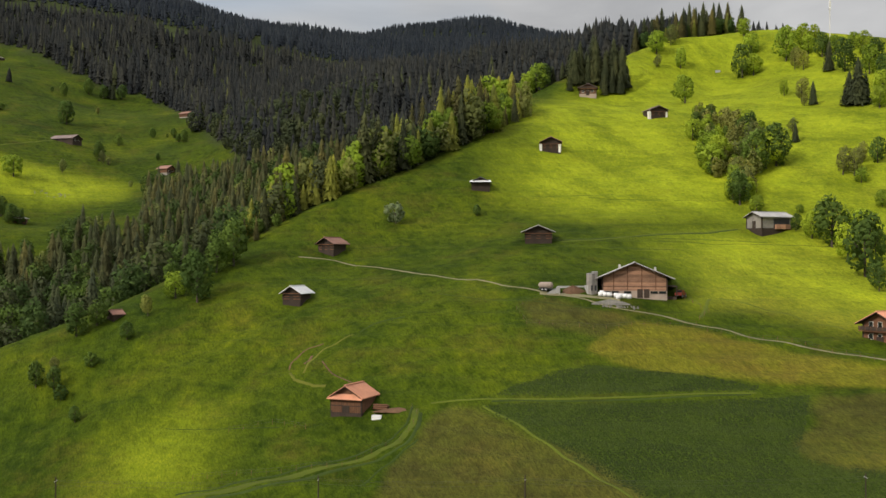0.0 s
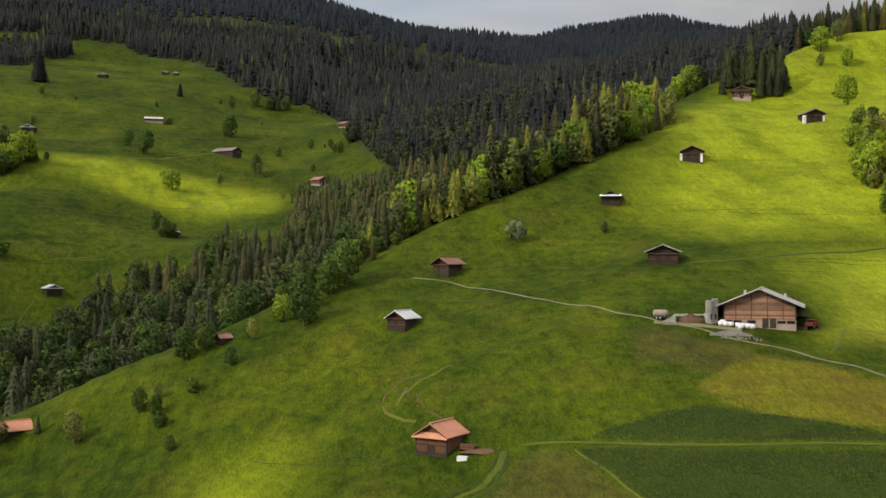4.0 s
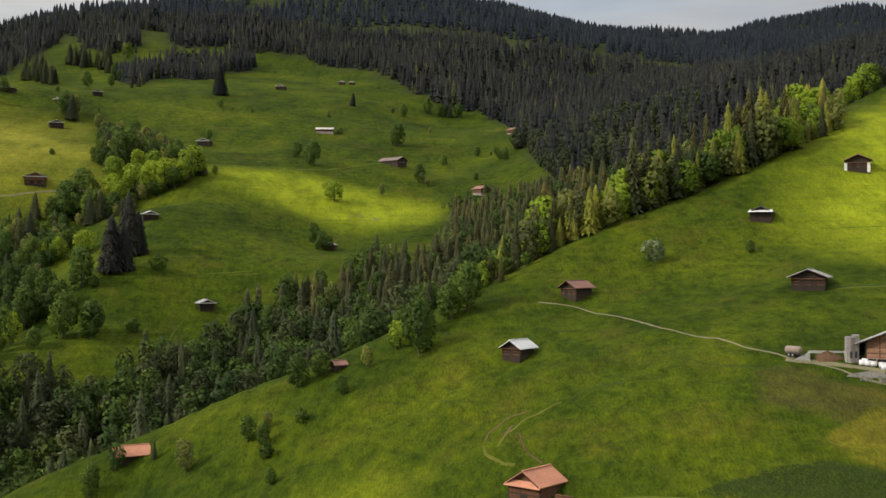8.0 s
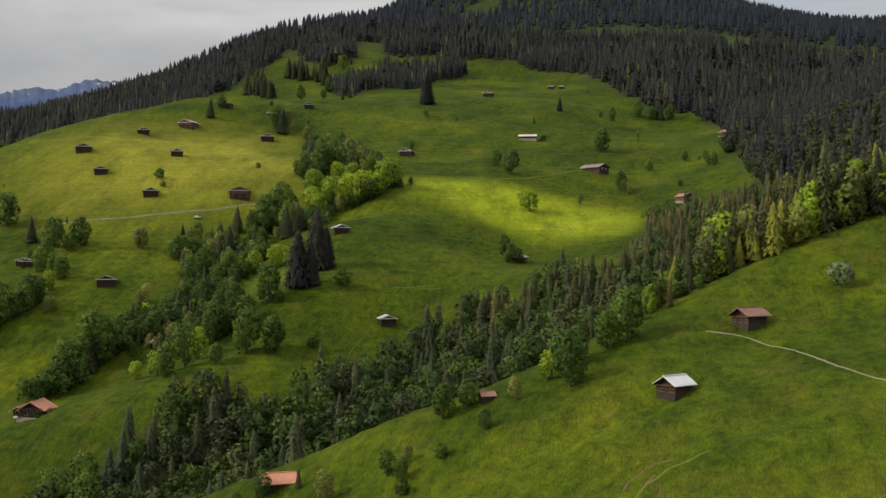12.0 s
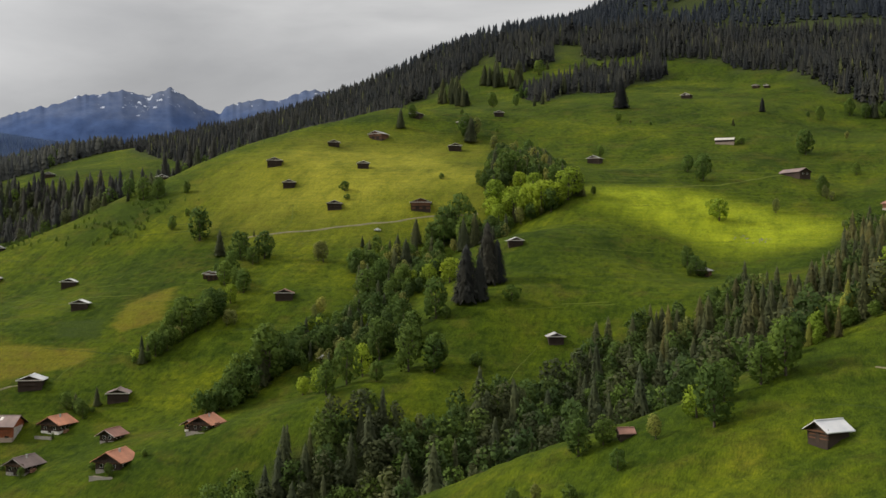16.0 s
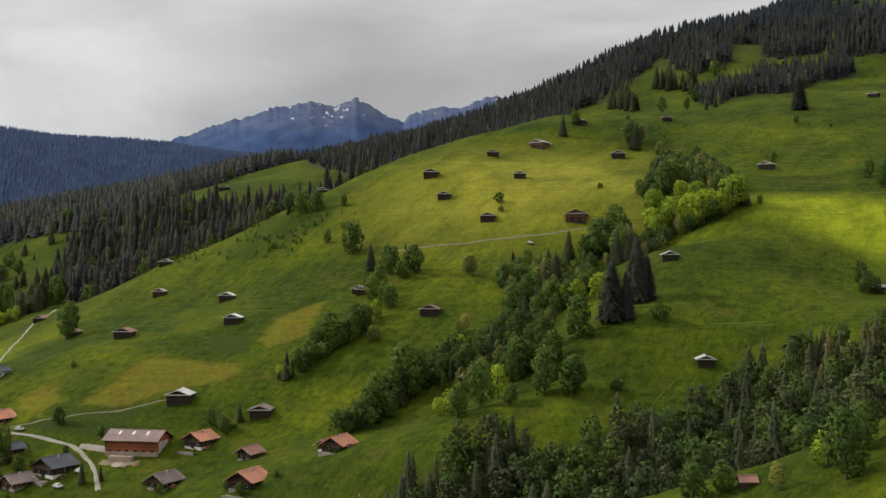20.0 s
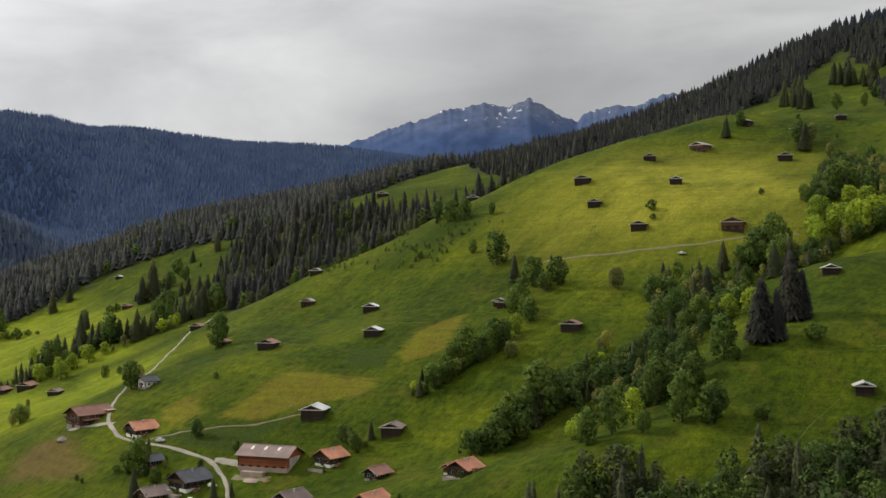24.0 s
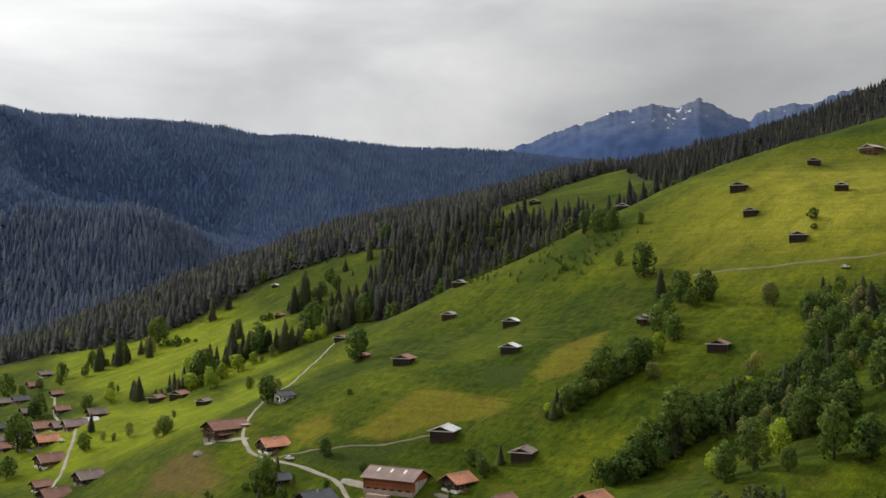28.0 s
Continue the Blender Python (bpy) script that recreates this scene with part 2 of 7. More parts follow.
# distance haze over the high ridge, mixed in as a blue cast
HAZED_HIGH_SPRUCE = make_leaf("hazed_high_spruce_needles", (0.017, 0.023, 0.034), (0.022, 0.029, 0.042), (0.029, 0.036, 0.05), 0.2, 0.35)
# the next two carry the valley haze as blue in the needle colour
HAZED_FAR_SPRUCE = make_leaf("hazed_far_spruce_needles", (0.06, 0.096, 0.2), (0.065, 0.103, 0.21), (0.07, 0.11, 0.22), 0.3, 0.1, 0.03)
HAZED_MID_SPRUCE = make_leaf("hazed_mid_spruce_needles", (0.078, 0.108, 0.182), (0.087, 0.119, 0.196), (0.096, 0.129, 0.208), 0.3, 0.2, 0.06)
FLANK_SPRUCE = make_leaf("grey_spruce_needles", (0.046, 0.049, 0.048), (0.06, 0.063, 0.06), (0.083, 0.084, 0.076), 0.25, 0.7)
LEAF = make_leaf("dark_leaves", (0.06, 0.102, 0.024), (0.094, 0.15, 0.032), (0.138, 0.2, 0.045), 0.38)
# darker copy of the broadleaf colour, with gully shade painted in
SHADED_LEAF = make_leaf("shaded_leaves", (0.05, 0.082, 0.024), (0.077, 0.119, 0.033), (0.115, 0.164, 0.044), 0.36)
SPRING_LEAF = make_leaf("spring_leaves", (0.18, 0.25, 0.027), (0.265, 0.36, 0.037), (0.34, 0.43, 0.056), 0.42)
GRASS = make_leaf("tall_grass", (0.022, 0.036, 0.006), (0.034, 0.052, 0.008), (0.05, 0.07, 0.01), 0.1)
PALE_LEAF = make_leaf("budding_leaves", (0.14, 0.155, 0.05), (0.2, 0.218, 0.066), (0.27, 0.28, 0.09), 0.4)
FOOT_LEAF = make_leaf("forest_foot_leaves", (0.046, 0.059, 0.032), (0.068, 0.084, 0.041), (0.098, 0.114, 0.052), 0.32)
BLOSSOM = make_leaf("blossom_leaves", (0.16, 0.21, 0.09), (0.25, 0.3, 0.15), (0.38, 0.42, 0.27), 0.4)
BARK = make_surface("bark", (0.04, 0.03, 0.022), (0.12, 0.1, 0.08), 3.0, 0.95, (3, 3, 0.4))
DARK_WOOD = make_surface("weathered_dark_boards", (0.02, 0.015, 0.012), (0.075, 0.052, 0.038), 2.2, 0.85, (4, 4, 0.5))
BROWN_WOOD = make_surface("brown_boards", (0.075, 0.035, 0.02), (0.2, 0.1, 0.055), 2.2, 0.85, (4, 4, 0.4))
WARM_WOOD = make_surface("new_larch_boards", (0.2, 0.1, 0.06), (0.44, 0.26, 0.17), 2.0, 0.8, (0.5, 0.5, 3.0), vary=0.85)
RED_WOOD = make_surface("red_stained_boards", (0.2, 0.055, 0.022), (0.36, 0.12, 0.055), 2.0, 0.8, (0.6, 0.6, 3.0), vary=0.1)
ORANGE_ROOF = make_surface("orange_roof_tiles", (0.42, 0.17, 0.1), (0.66, 0.32, 0.2), 1.6, 0.8, (5, 1, 1))
PINK_ROOF = make_surface("faded_red_roof_tiles", (0.2, 0.1, 0.075), (0.34, 0.19, 0.15), 1.6, 0.8, (5, 1, 1))
BROWN_ROOF = make_surface("brown_roof_tiles", (0.15, 0.11, 0.1), (0.27, 0.21, 0.19), 1.6, 0.85, (5, 1, 1))
GREY_ROOF = make_surface("weathered_shingle_roof", (0.26, 0.25, 0.24), (0.48, 0.47, 0.46), 2.0, 0.8, (6, 1, 1))
SLATE_ROOF = make_surface("dark_slate_roof", (0.05, 0.055, 0.065), (0.12, 0.125, 0.14), 2.0, 0.6, (5, 1, 1))
METAL_ROOF = make_surface("pale_metal_roof", (0.6, 0.61, 0.63), (0.8, 0.8, 0.8), 0.8, 0.5, (8, 0.3, 1), 0.2)
STONE = make_surface("rubble_stone", (0.16, 0.145, 0.13), (0.36, 0.33, 0.3), 1.8, 0.95, depth=0.08)
DUSTY = make_surface("dusty_plaster", (0.26, 0.2, 0.16), (0.42, 0.34, 0.28), 0.9, 0.9)
PALE_BOARD = make_surface("bleached_boards", (0.4, 0.37, 0.33), (0.62, 0.58, 0.53), 1.5, 0.8, (1, 1, 3))
PLASTER = make_surface("white_plaster", (0.62, 0.6, 0.55), (0.8, 0.78, 0.74), 0.8, 0.9, depth=0.01, vary=0.1)
CONCRETE = make_surface("grey_concrete", (0.3, 0.29, 0.27), (0.46, 0.45, 0.43), 0.9, 0.9)
GRAVEL = make_surface("pale_gravel", (0.2, 0.185, 0.15), (0.36, 0.335, 0.28), 1.1, 0.95, vary=0)
DARK_TURF = make_surface("tufted_bank_turf", (0.018, 0.034, 0.004), (0.042, 0.066, 0.006), 0.8, 0.95, vary=0)
TRACK = make_surface("trodden_gravel", (0.12, 0.11, 0.055), (0.22, 0.2, 0.115), 1.1, 0.95, vary=0)
LOOP_TURF = make_surface("yellowed_turf", (0.076, 0.086, 0.008), (0.12, 0.124, 0.013), 0.6, 0.95, vary=0)
WORN_TURF = make_surface("worn_turf", (0.06, 0.083, 0.006), (0.105, 0.128, 0.009), 0.6, 0.95, vary=0)
TRACK_TURF = make_surface("trodden_turf", (0.046, 0.066, 0.005), (0.084, 0.106, 0.007), 0.6, 0.95, vary=0)
EARTH = make_surface("dung_and_earth", (0.06, 0.035, 0.02), (0.16, 0.09, 0.05), 1.4, 0.95, depth=0.15)
WHITE_PLASTIC = make_surface("white_wrapped_plastic", (0.7, 0.7, 0.7), (0.82, 0.82, 0.82), 0.6, 0.4)
DARK_METAL = make_surface("dark_painted_metal", (0.03, 0.03, 0.03), (0.07, 0.07, 0.075), 1.0, 0.5)
RED_PAINT = make_surface("red_vehicle_paint", (0.14, 0.02, 0.015), (0.2, 0.035, 0.025), 0.6, 0.4)
ROCK = make_surface("grey_rock", (0.06, 0.06, 0.05), (0.24, 0.225, 0.2), 2.4, 0.95, depth=0.1)
GLASS, _t, _b = material("window_glass", 0.08)
_b.inputs["Base Color"].default_value, _b.inputs["Specular IOR Level"].default_value = (0.015, 0.018, 0.02, 1), 0.6

# ---- the land ----
# Break lines of the land: (x, y, height) along each landform, in metres.
LINES = {
    "spur_foot": [(-84, 112, -76), (0, 94, -70), (94, 103, -56), (58, 219, -25.1), (-17, 223, -31.6), (-58, 254, -27.6), (-130, 265, -37.5), (-103, 188, -62)],
    "spur_face": [(-37, 285, -11.4), (-33, 326, 1.1), (48, 266, -9), (26, 315, 4.9), (20, 260, -10.6), (93, 324, 7.3), (-15, 356, 14.1), (13, 378, 24.3), (150, 281, 0), (122, 225, -16.9)],
    "spur_head": [(42, 423, 41.5), (32, 515, 71.5), (72, 550, 84.8), (90, 471, 61.4), (109, 539, 78.7), (143, 585, 100.5), (188, 403, 56.2)],
    "spur_crest": [(62, 567, 93.5), (107, 605, 113.5), (131, 619, 124), (164, 621, 128.5), (184, 610, 128), (203, 585, 120), (223, 557, 111), (300, 520, 96), (68, 635, 90), (120, 676, 111), (147, 694, 122), (186, 700, 124), (212, 690, 120), (236, 665, 112), (262, 640, 104)],
    "stream": [(30, 600, 66), (-30, 500, 30), (-62, 430, 6), (-92, 385, -14), (-118, 350, -34), (-148, 318, -52), (-182, 292, -68), (-225, 245, -84), (-300, 180, -98), (-390, 80, -108)],
    "far_bank": [(-218, 441, -9.8), (-266, 771, 83), (-289, 503, 30.4), (-258, 659, 53.4), (-395, 726, 95.3), (-387, 980, 161.3), (-348, 836, 115.8), (-112, 750, 93.8), (-257, 439, 6.4), (-173, 699, 52), (-208, 892, 113), (-232, 794, 78), (-221, 556, 19), (-305, 1010, 138), (-190, 500, 10), (-60, 640, 60)],
    "sunny_brow": [(-401, 554, 55.9), (-527, 548, 90.9), (-553, 669, 120.1), (-500, 698, 109.9), (-544, 615, 107.5), (-598, 511, 81.5), (-442, 523, 57.1), (-496, 926, 170.4), (-537, 1145, 219.4), (-648, 422, 32.6)],
    "lower_slope": [(-369, 423, 5.6), (-507, 391, 11.2), (-456, 367, 0.5), (-568, 379, 11.9), (-492, 325, -6.3), (-397, 311, -30), (-515, 273, -21), (-664, 339, -4), (-294, 323, -38.6), (-298, 292, -48.8)],
    "village_floor": [(-379, 283, -45.1), (-358, 306, -43.7), (-490, 234, -38.2), (-663, 252, -42.7), (-661, 187, -50), (-602, 162, -66), (-375, 206, -70.3), (-712, 188, -58.1), (-488, 112, -89.1)],
    "west_flank": [(-720, 394, 6), (-740, 540, 50), (-780, 600, 82), (-858, 570, 97), (-862, 342, 2), (-984, 364, 16), (-1003, 308, -10), (-972, 250, -30), (-961, 162, -52), (-1090, 732, 143), (-1000, 640, 118), (-1300, 600, 90), (-1450, 250, -60)],
    "forest_hill": [(-690, 800, 150), (-740, 930, 195), (-800, 1080, 258), (-900, 1250, 336), (-1281, 1426, 312), (-738, 1467, 386), (-560, 1700, 440), (-300, 1274, 248), (-220, 1240, 212), (-242, 1432, 270), (-35, 1608, 270), (-193, 2311, 452), (78, 2800, 610), (330, 2500, 500), (0, 1000, 170), (180, 900, 178), (300, 950, 170), (400, 1300, 236), (620, 2000, 365), (-780, 1640, 520), (-1000, 1500, 385)],
    "rim": [(-1600, 2600, 330), (600, 3800, 420), (2500, 2500, 380), (2500, 0, 100), (1100, 560, 120), (0, -560, -60), (0, -4300, 150), (-4200, -3300, 150), (-1400, -560, -110), (-1700, 1000, 20), (4300, -3300, 200), (4300, 4300, 400), (-4300, 4300, 250)],
    "brow_edge": [(-630, 740, 155), (-624, 660, 133), (-625, 595, 111), (-615, 530, 87), (-612, 476, 63), (-622, 410, 33), (-655, 376, 13), (-690, 355, -1)],
    "brow_back": [(-700, 720, 118), (-700, 640, 88), (-690, 560, 58), (-685, 480, 32), (-700, 420, 8)],
    "flank_ridge": [(-976, 578, 104), (-1057, 505, 87), (-1127, 440, 75), (-1142, 372, 45), (-1201, 320, 27), (-1260, 231, -13), (-1312, 108, -60)],
    "front_ridge": [(-2050, 60, 232), (-1966, 322, 158), (-1850, 560, 40), (-2260, 260, 120), (-2250, 480, 80)],
    "blue_ridge": [(-2560, 70, 392), (-2700, 420, 388), (-2900, 800, 420), (-2750, 1300, 375), (-2300, 1900, 310), (-2500, -600, 455), (-2487, 629, 230), (-1750, 20, -60), (-1700, 420, -30), (-3500, 300, 250), (-2000, 1100, 120)],
    "spur_edge": [(21, 437, 50), (-8, 400, 34), (-33, 371, 21), (-53, 344, 8), (-73, 324, -2.5), (-92, 305, -13), (-117, 287, -24), (-141, 272, -36), (-160, 255, -46)],
    "field_spur": [(-240, 360, -22), (-262, 338, -29), (-232, 322, -42), (-262, 290, -56)],
    "ravine": [(-390, 650, 85), (-345, 570, 42), (-318, 490, 18), (-290, 420, -6), (-280, 372, -26), (-305, 350, -35)],
    "ravine_brow": [(-330, 600, 60), (-300, 520, 38)],
}
KNOTS = np.array([p for line in LINES.values() for p in line])


def _kernel(x, y):
    return np.sqrt((x[:, None] - KNOTS[None, :, 0]) ** 2 + (y[:, None] - KNOTS[None, :, 1]) ** 2 + 30.0 ** 2)


_n = len(KNOTS)
_A = np.ones((_n + 1, _n + 1))
_A[:_n, :_n], _A[_n, _n] = _kernel(KNOTS[:, 0], KNOTS[:, 1]), 0
_W = np.linalg.solve(_A, np.append(KNOTS[:, 2], 0))


def land(x, y):
    """Height of the open ground at arrays x, y."""
    x, y = np.asarray(x, float).ravel(), np.asarray(y, float).ravel()
    return _kernel(x, y) @ _W[:_n] + _W[_n]


def lattice(ix, iy, seed):
    h = np.sin(ix * 127.1 + iy * 311.7 + seed * 74.7) * 43758.5453
    return h - np.floor(h)


def rolling(x, y, size, seed):
    """Smooth value noise of about -1 to 1 with bumps of that size in metres."""
    u, v = np.asarray(x) / size, np.asarray(y) / size
    ix, iy = np.floor(u), np.floor(v)
    fx, fy = u - ix, v - iy
    fx, fy = fx * fx * (3 - 2 * fx), fy * fy * (3 - 2 * fy)
    a, b = lattice(ix, iy, seed), lattice(ix + 1, iy, seed)
    c, d = lattice(ix, iy + 1, seed), lattice(ix + 1, iy + 1, seed)
    return 2 * (a + (b - a) * fx + (c - a) * fy + (a - b - c + d) * fx * fy) - 1


def axis(lo, hi, step, far_lo, far_hi, dense, growth=1.07):
    core = [v for v in np.arange(lo, hi + 0.1, step) if not dense[0] < v < dense[1]]
    core = sorted(core + list(np.arange(dense[0], dense[1] + 0.1, dense[2])))
    s, v, low, high = step, lo, [], []
    while v > far_lo:
        s *= growth
        v -= s
        low.append(v)
    s, v = step, hi
    while v < far_hi:
        s *= growth
        v += s
        high.append(v)
    return np.array(low[::-1] + core + high)


XS, YS = axis(-700, 190, 3.0, -4800, 4500, (-62, 112, 1.2)), axis(150, 760, 3.0, -4500, 4800, (176, 276, 1.2))
GX, GY = np.meshgrid(XS, YS)
GZ = land(GX, GY).reshape(GX.shape)
GZ += np.clip((np.hypot(GX, GY) - 250) / 300, 0.25, 1) * (1.0 * rolling(GX, GY, 38, 1) + 0.5 * rolling(GX, GY, 17, 2)) + 0.16 * rolling(GX, GY, 7, 3) + 0.07 * rolling(GX, GY, 3.1, 4)
# cattle terraces along the contours of the far bank, and ribs on the remote hills
GZ += 0.22 * np.sin(GZ * 2.4 + 2.0 * rolling(GX, GY, 30, 5))
# soft lips across the spur, running beside its edge
_lip = (GX + 60) * 0.66 - (GY - 330) * 0.75
_fade = np.clip((_lip + 6) / 18, 0, 1) * np.clip((120 - _lip) / 60, 0, 1) * np.clip((330 - GY) / 60, 0, 1) * np.clip((GY - 190) / 30, 0, 1)
GZ += _fade * 0.75 * np.sin(_lip / 4.1 + 1.6 * rolling(GX, GY, 42, 61)) * (0.6 + 0.4 * rolling(GX, GY, 25, 62))
FAR = np.clip((np.hypot(GX, GY) - 1100) / 900, 0, 1)
GZ += FAR * (16 * rolling(GX, GY, 260, 6) + 9 * rolling(GX, GY, 120, 7))


def ground_z(x, y):
    """Height of the ground sheet at x, y."""
    x, y = np.asarray(x, float), np.asarray(y, float)
    i, j = np.clip(np.searchsorted(XS, x) - 1, 0, len(XS) - 2), np.clip(np.searchsorted(YS, y) - 1, 0, len(YS) - 2)
    u, v = (x - XS[i]) / (XS[i + 1] - XS[i]), (y - YS[j]) / (YS[j + 1] - YS[j])
    return GZ[j, i] * (1 - u) * (1 - v) + GZ[j, i + 1] * u * (1 - v) + GZ[j + 1, i] * (1 - u) * v + GZ[j + 1, i + 1] * u * v


def inside(poly, x, y):
    """Signed distance to a polygon, positive inside."""
    x, y = np.asarray(x, float), np.asarray(y, float)
    best, odd = np.full(x.shape, 1e9), np.zeros(x.shape, bool)
    for (ax, ay), (bx, by) in zip(poly, poly[1:] + poly[:1]):
        ex, ey = bx - ax, by - ay
        s = np.clip(((x - ax) * ex + (y - ay) * ey) / (ex * ex + ey * ey + 1e-9), 0, 1)
        best = np.minimum(best, np.hypot(x - ax - s * ex, y - ay - s * ey))
        cross = (ay > y) != (by > y)
        odd ^= cross & (x < ax + ex * (y - ay) / np.where(by == ay, 1e-9, by - ay))
    return np.where(odd, best, -best)


FIELDS = {
    "mown": [
        [(31, 238), (35, 244), (44, 252), (54, 249), (63, 243), (70, 237), (89, 223), (96, 218), (92, 213), (86, 214), (64, 221), (47, 226), (36, 232)],
    ],
    "mown_far": [
        [(-421, 365), (-439, 387), (-433, 409), (-406, 384), (-412, 366)],
        [(-431, 283), (-450, 323), (-407, 350), (-399, 343), (-409, 321), (-417, 290)],
        [(-453, 259), (-443, 277), (-466, 277), (-467, 266)],
        [(-446, 262), (-458, 279), (-445, 273), (-441, 266)],
    ],
    "lush": [
        [(10, 223), (20, 228), (31, 232), (38, 230), (48, 226), (63, 220), (62, 218), (24, 220)],
        [(7, 220), (24, 217.5), (71, 213.5), (62, 192), (74, 186), (80, 170), (45, 170), (33, 185), (30, 190), (22, 201), (15, 210)],
        [(-454, 355), (-432, 368), (-414, 355), (-434, 343)],
        [(-443, 254), (-405, 304), (-397, 277), (-418, 263)],
    ],
    # outlines of grass whose sunlight goes into the base colour
    "fresh_sunlit": [
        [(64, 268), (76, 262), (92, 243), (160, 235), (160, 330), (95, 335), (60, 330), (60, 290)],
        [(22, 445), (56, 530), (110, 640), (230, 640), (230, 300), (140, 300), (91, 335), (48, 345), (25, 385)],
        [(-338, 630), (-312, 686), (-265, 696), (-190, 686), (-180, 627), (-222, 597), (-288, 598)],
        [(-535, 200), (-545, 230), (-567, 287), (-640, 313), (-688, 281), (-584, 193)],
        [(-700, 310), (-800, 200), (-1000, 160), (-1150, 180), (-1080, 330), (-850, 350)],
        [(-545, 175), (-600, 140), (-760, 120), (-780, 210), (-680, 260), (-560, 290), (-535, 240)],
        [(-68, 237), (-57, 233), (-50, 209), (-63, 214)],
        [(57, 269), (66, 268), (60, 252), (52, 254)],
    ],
    # flowering brow, its sun patch painted along with the yellow
    "flower_sunlit": [
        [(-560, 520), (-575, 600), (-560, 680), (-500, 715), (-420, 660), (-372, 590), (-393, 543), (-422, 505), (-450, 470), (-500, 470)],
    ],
}
BARE = [(-467, 198), (-488, 203), (-499, 213), (-491, 223), (-474, 229), (-451, 229), (-436, 225), (-434, 218)]
STUBBLE = [
    [(2, 220), (6, 219), (14, 209), (23, 199), (32, 186), (36, 178), (-14, 178), (-9, 200), (-6, 210), (-2, 217)],
    [(73, 212), (115, 209), (105, 184), (75, 187), (64, 191), (64, 196)],
    [(18, 262), (24, 263), (35, 258), (42, 252), (34, 246), (20, 250)],
]
HAY = [(60, 262), (66, 272), (72, 300), (84, 318), (118, 322), (125, 250), (100, 236), (84, 244)]
WOODS = {
    "gully": [(-4, 510), (12, 450), (2, 420), (-20, 396), (-44, 369), (-64, 348), (-86, 329), (-108, 313), (-132, 297), (-152, 286), (-172, 264), (-212, 236), (-262, 215), (-262, 250), (-240, 300), (-234, 338), (-226, 354), (-209, 354), (-207, 380), (-196, 402), (-196, 424), (-200, 446), (-191, 469), (-172, 489), (-166, 522), (-147, 510), (-150, 557), (-170, 627), (-177, 665), (-130, 676), (-60, 660), (15, 610), (12, 570), (0, 540)],
    "hill": [(55, 625), (15, 610), (-50, 640), (-120, 668), (-139, 716), (-165, 782), (-217, 924), (-245, 1005), (-276, 1062), (-304, 1079), (-333, 1084), (-365, 1098), (-402, 1129), (-468, 1191), (-500, 1198), (-532, 1205), (-558, 1229), (-600, 1218), (-633, 1185), (-652, 1215), (-680, 1160), (-722, 1175), (-745, 1228), (-768, 1205), (-715, 1125), (-718, 1062), (-760, 1078), (-796, 1110), (-822, 1128), (-800, 1068), (-772, 1012), (-764, 980), (-752, 945), (-758, 917), (-700, 855), (-655, 805), (-636, 745), (-645, 640), (-720, 640), (-760, 700), (-900, 700), (-1100, 790), (-1500, 1300), (-1300, 1500), (-800, 1760), (-500, 1900), (-250, 2450), (60, 2950), (700, 2500), (520, 1300), (300, 760), (215, 712), (185, 716), (145, 706), (115, 680), (85, 640)],
    "belt": [(-578, 1160), (-580, 1119), (-585, 1090), (-574, 1046), (-561, 989), (-590, 1000), (-588, 960), (-576, 912), (-606, 930), (-648, 984), (-662, 1040), (-652, 1095), (-628, 1140), (-600, 1168)],
    "west": [(-645, 640), (-636, 560), (-634, 480), (-645, 424), (-690, 380), (-740, 385), (-800, 400), (-860, 425), (-930, 465), (-900, 505), (-870, 540), (-800, 570), (-770, 620), (-720, 640)],
    "flank": [(-880, 545), (-895, 500), (-950, 474), (-1000, 446), (-1045, 396), (-1055, 360), (-1052, 330), (-1042, 305), (-1038, 280), (-1036, 255), (-1056, 222), (-1085, 180), (-1150, 60), (-1500, 60), (-1700, 300), (-1650, 700), (-1300, 800), (-1150, 840), (-1075, 770), (-1020, 650), (-960, 575)],
}
CLEARINGS = [(-322, 1315, 22), (-266, 1288, 7), (-216, 1262, 12), (-206, 1225, 8), (-738, 1467, 20)]


def covered(x, y, names):
    """How far inside the woods x, y lies."""
    d = np.max([inside(WOODS[n], x, y) for n in names], axis=0)
    for cx, cy, r in CLEARINGS:
        d = np.minimum(d, np.hypot(np.asarray(x) - cx, (np.asarray(y) - cy) * 0.6) - r)
    return d


nx, ny = len(XS), len(YS)
me = bpy.data.meshes.new("ground")
cell = np.arange(nx * ny).reshape(ny, nx)
me.from_pydata(np.stack([GX, GY, GZ], -1).reshape(-1, 3).tolist(), [], np.stack([cell[:-1, :-1], cell[:-1, 1:], cell[1:, 1:], cell[1:, :-1]], -1).reshape(-1, 4).tolist())
me.polygons.foreach_set("use_smooth", [True] * len(me.polygons))
fx, fy = GX.ravel(), GY.ravel()
wob = 2.0 * rolling(fx, fy, 9, 11)
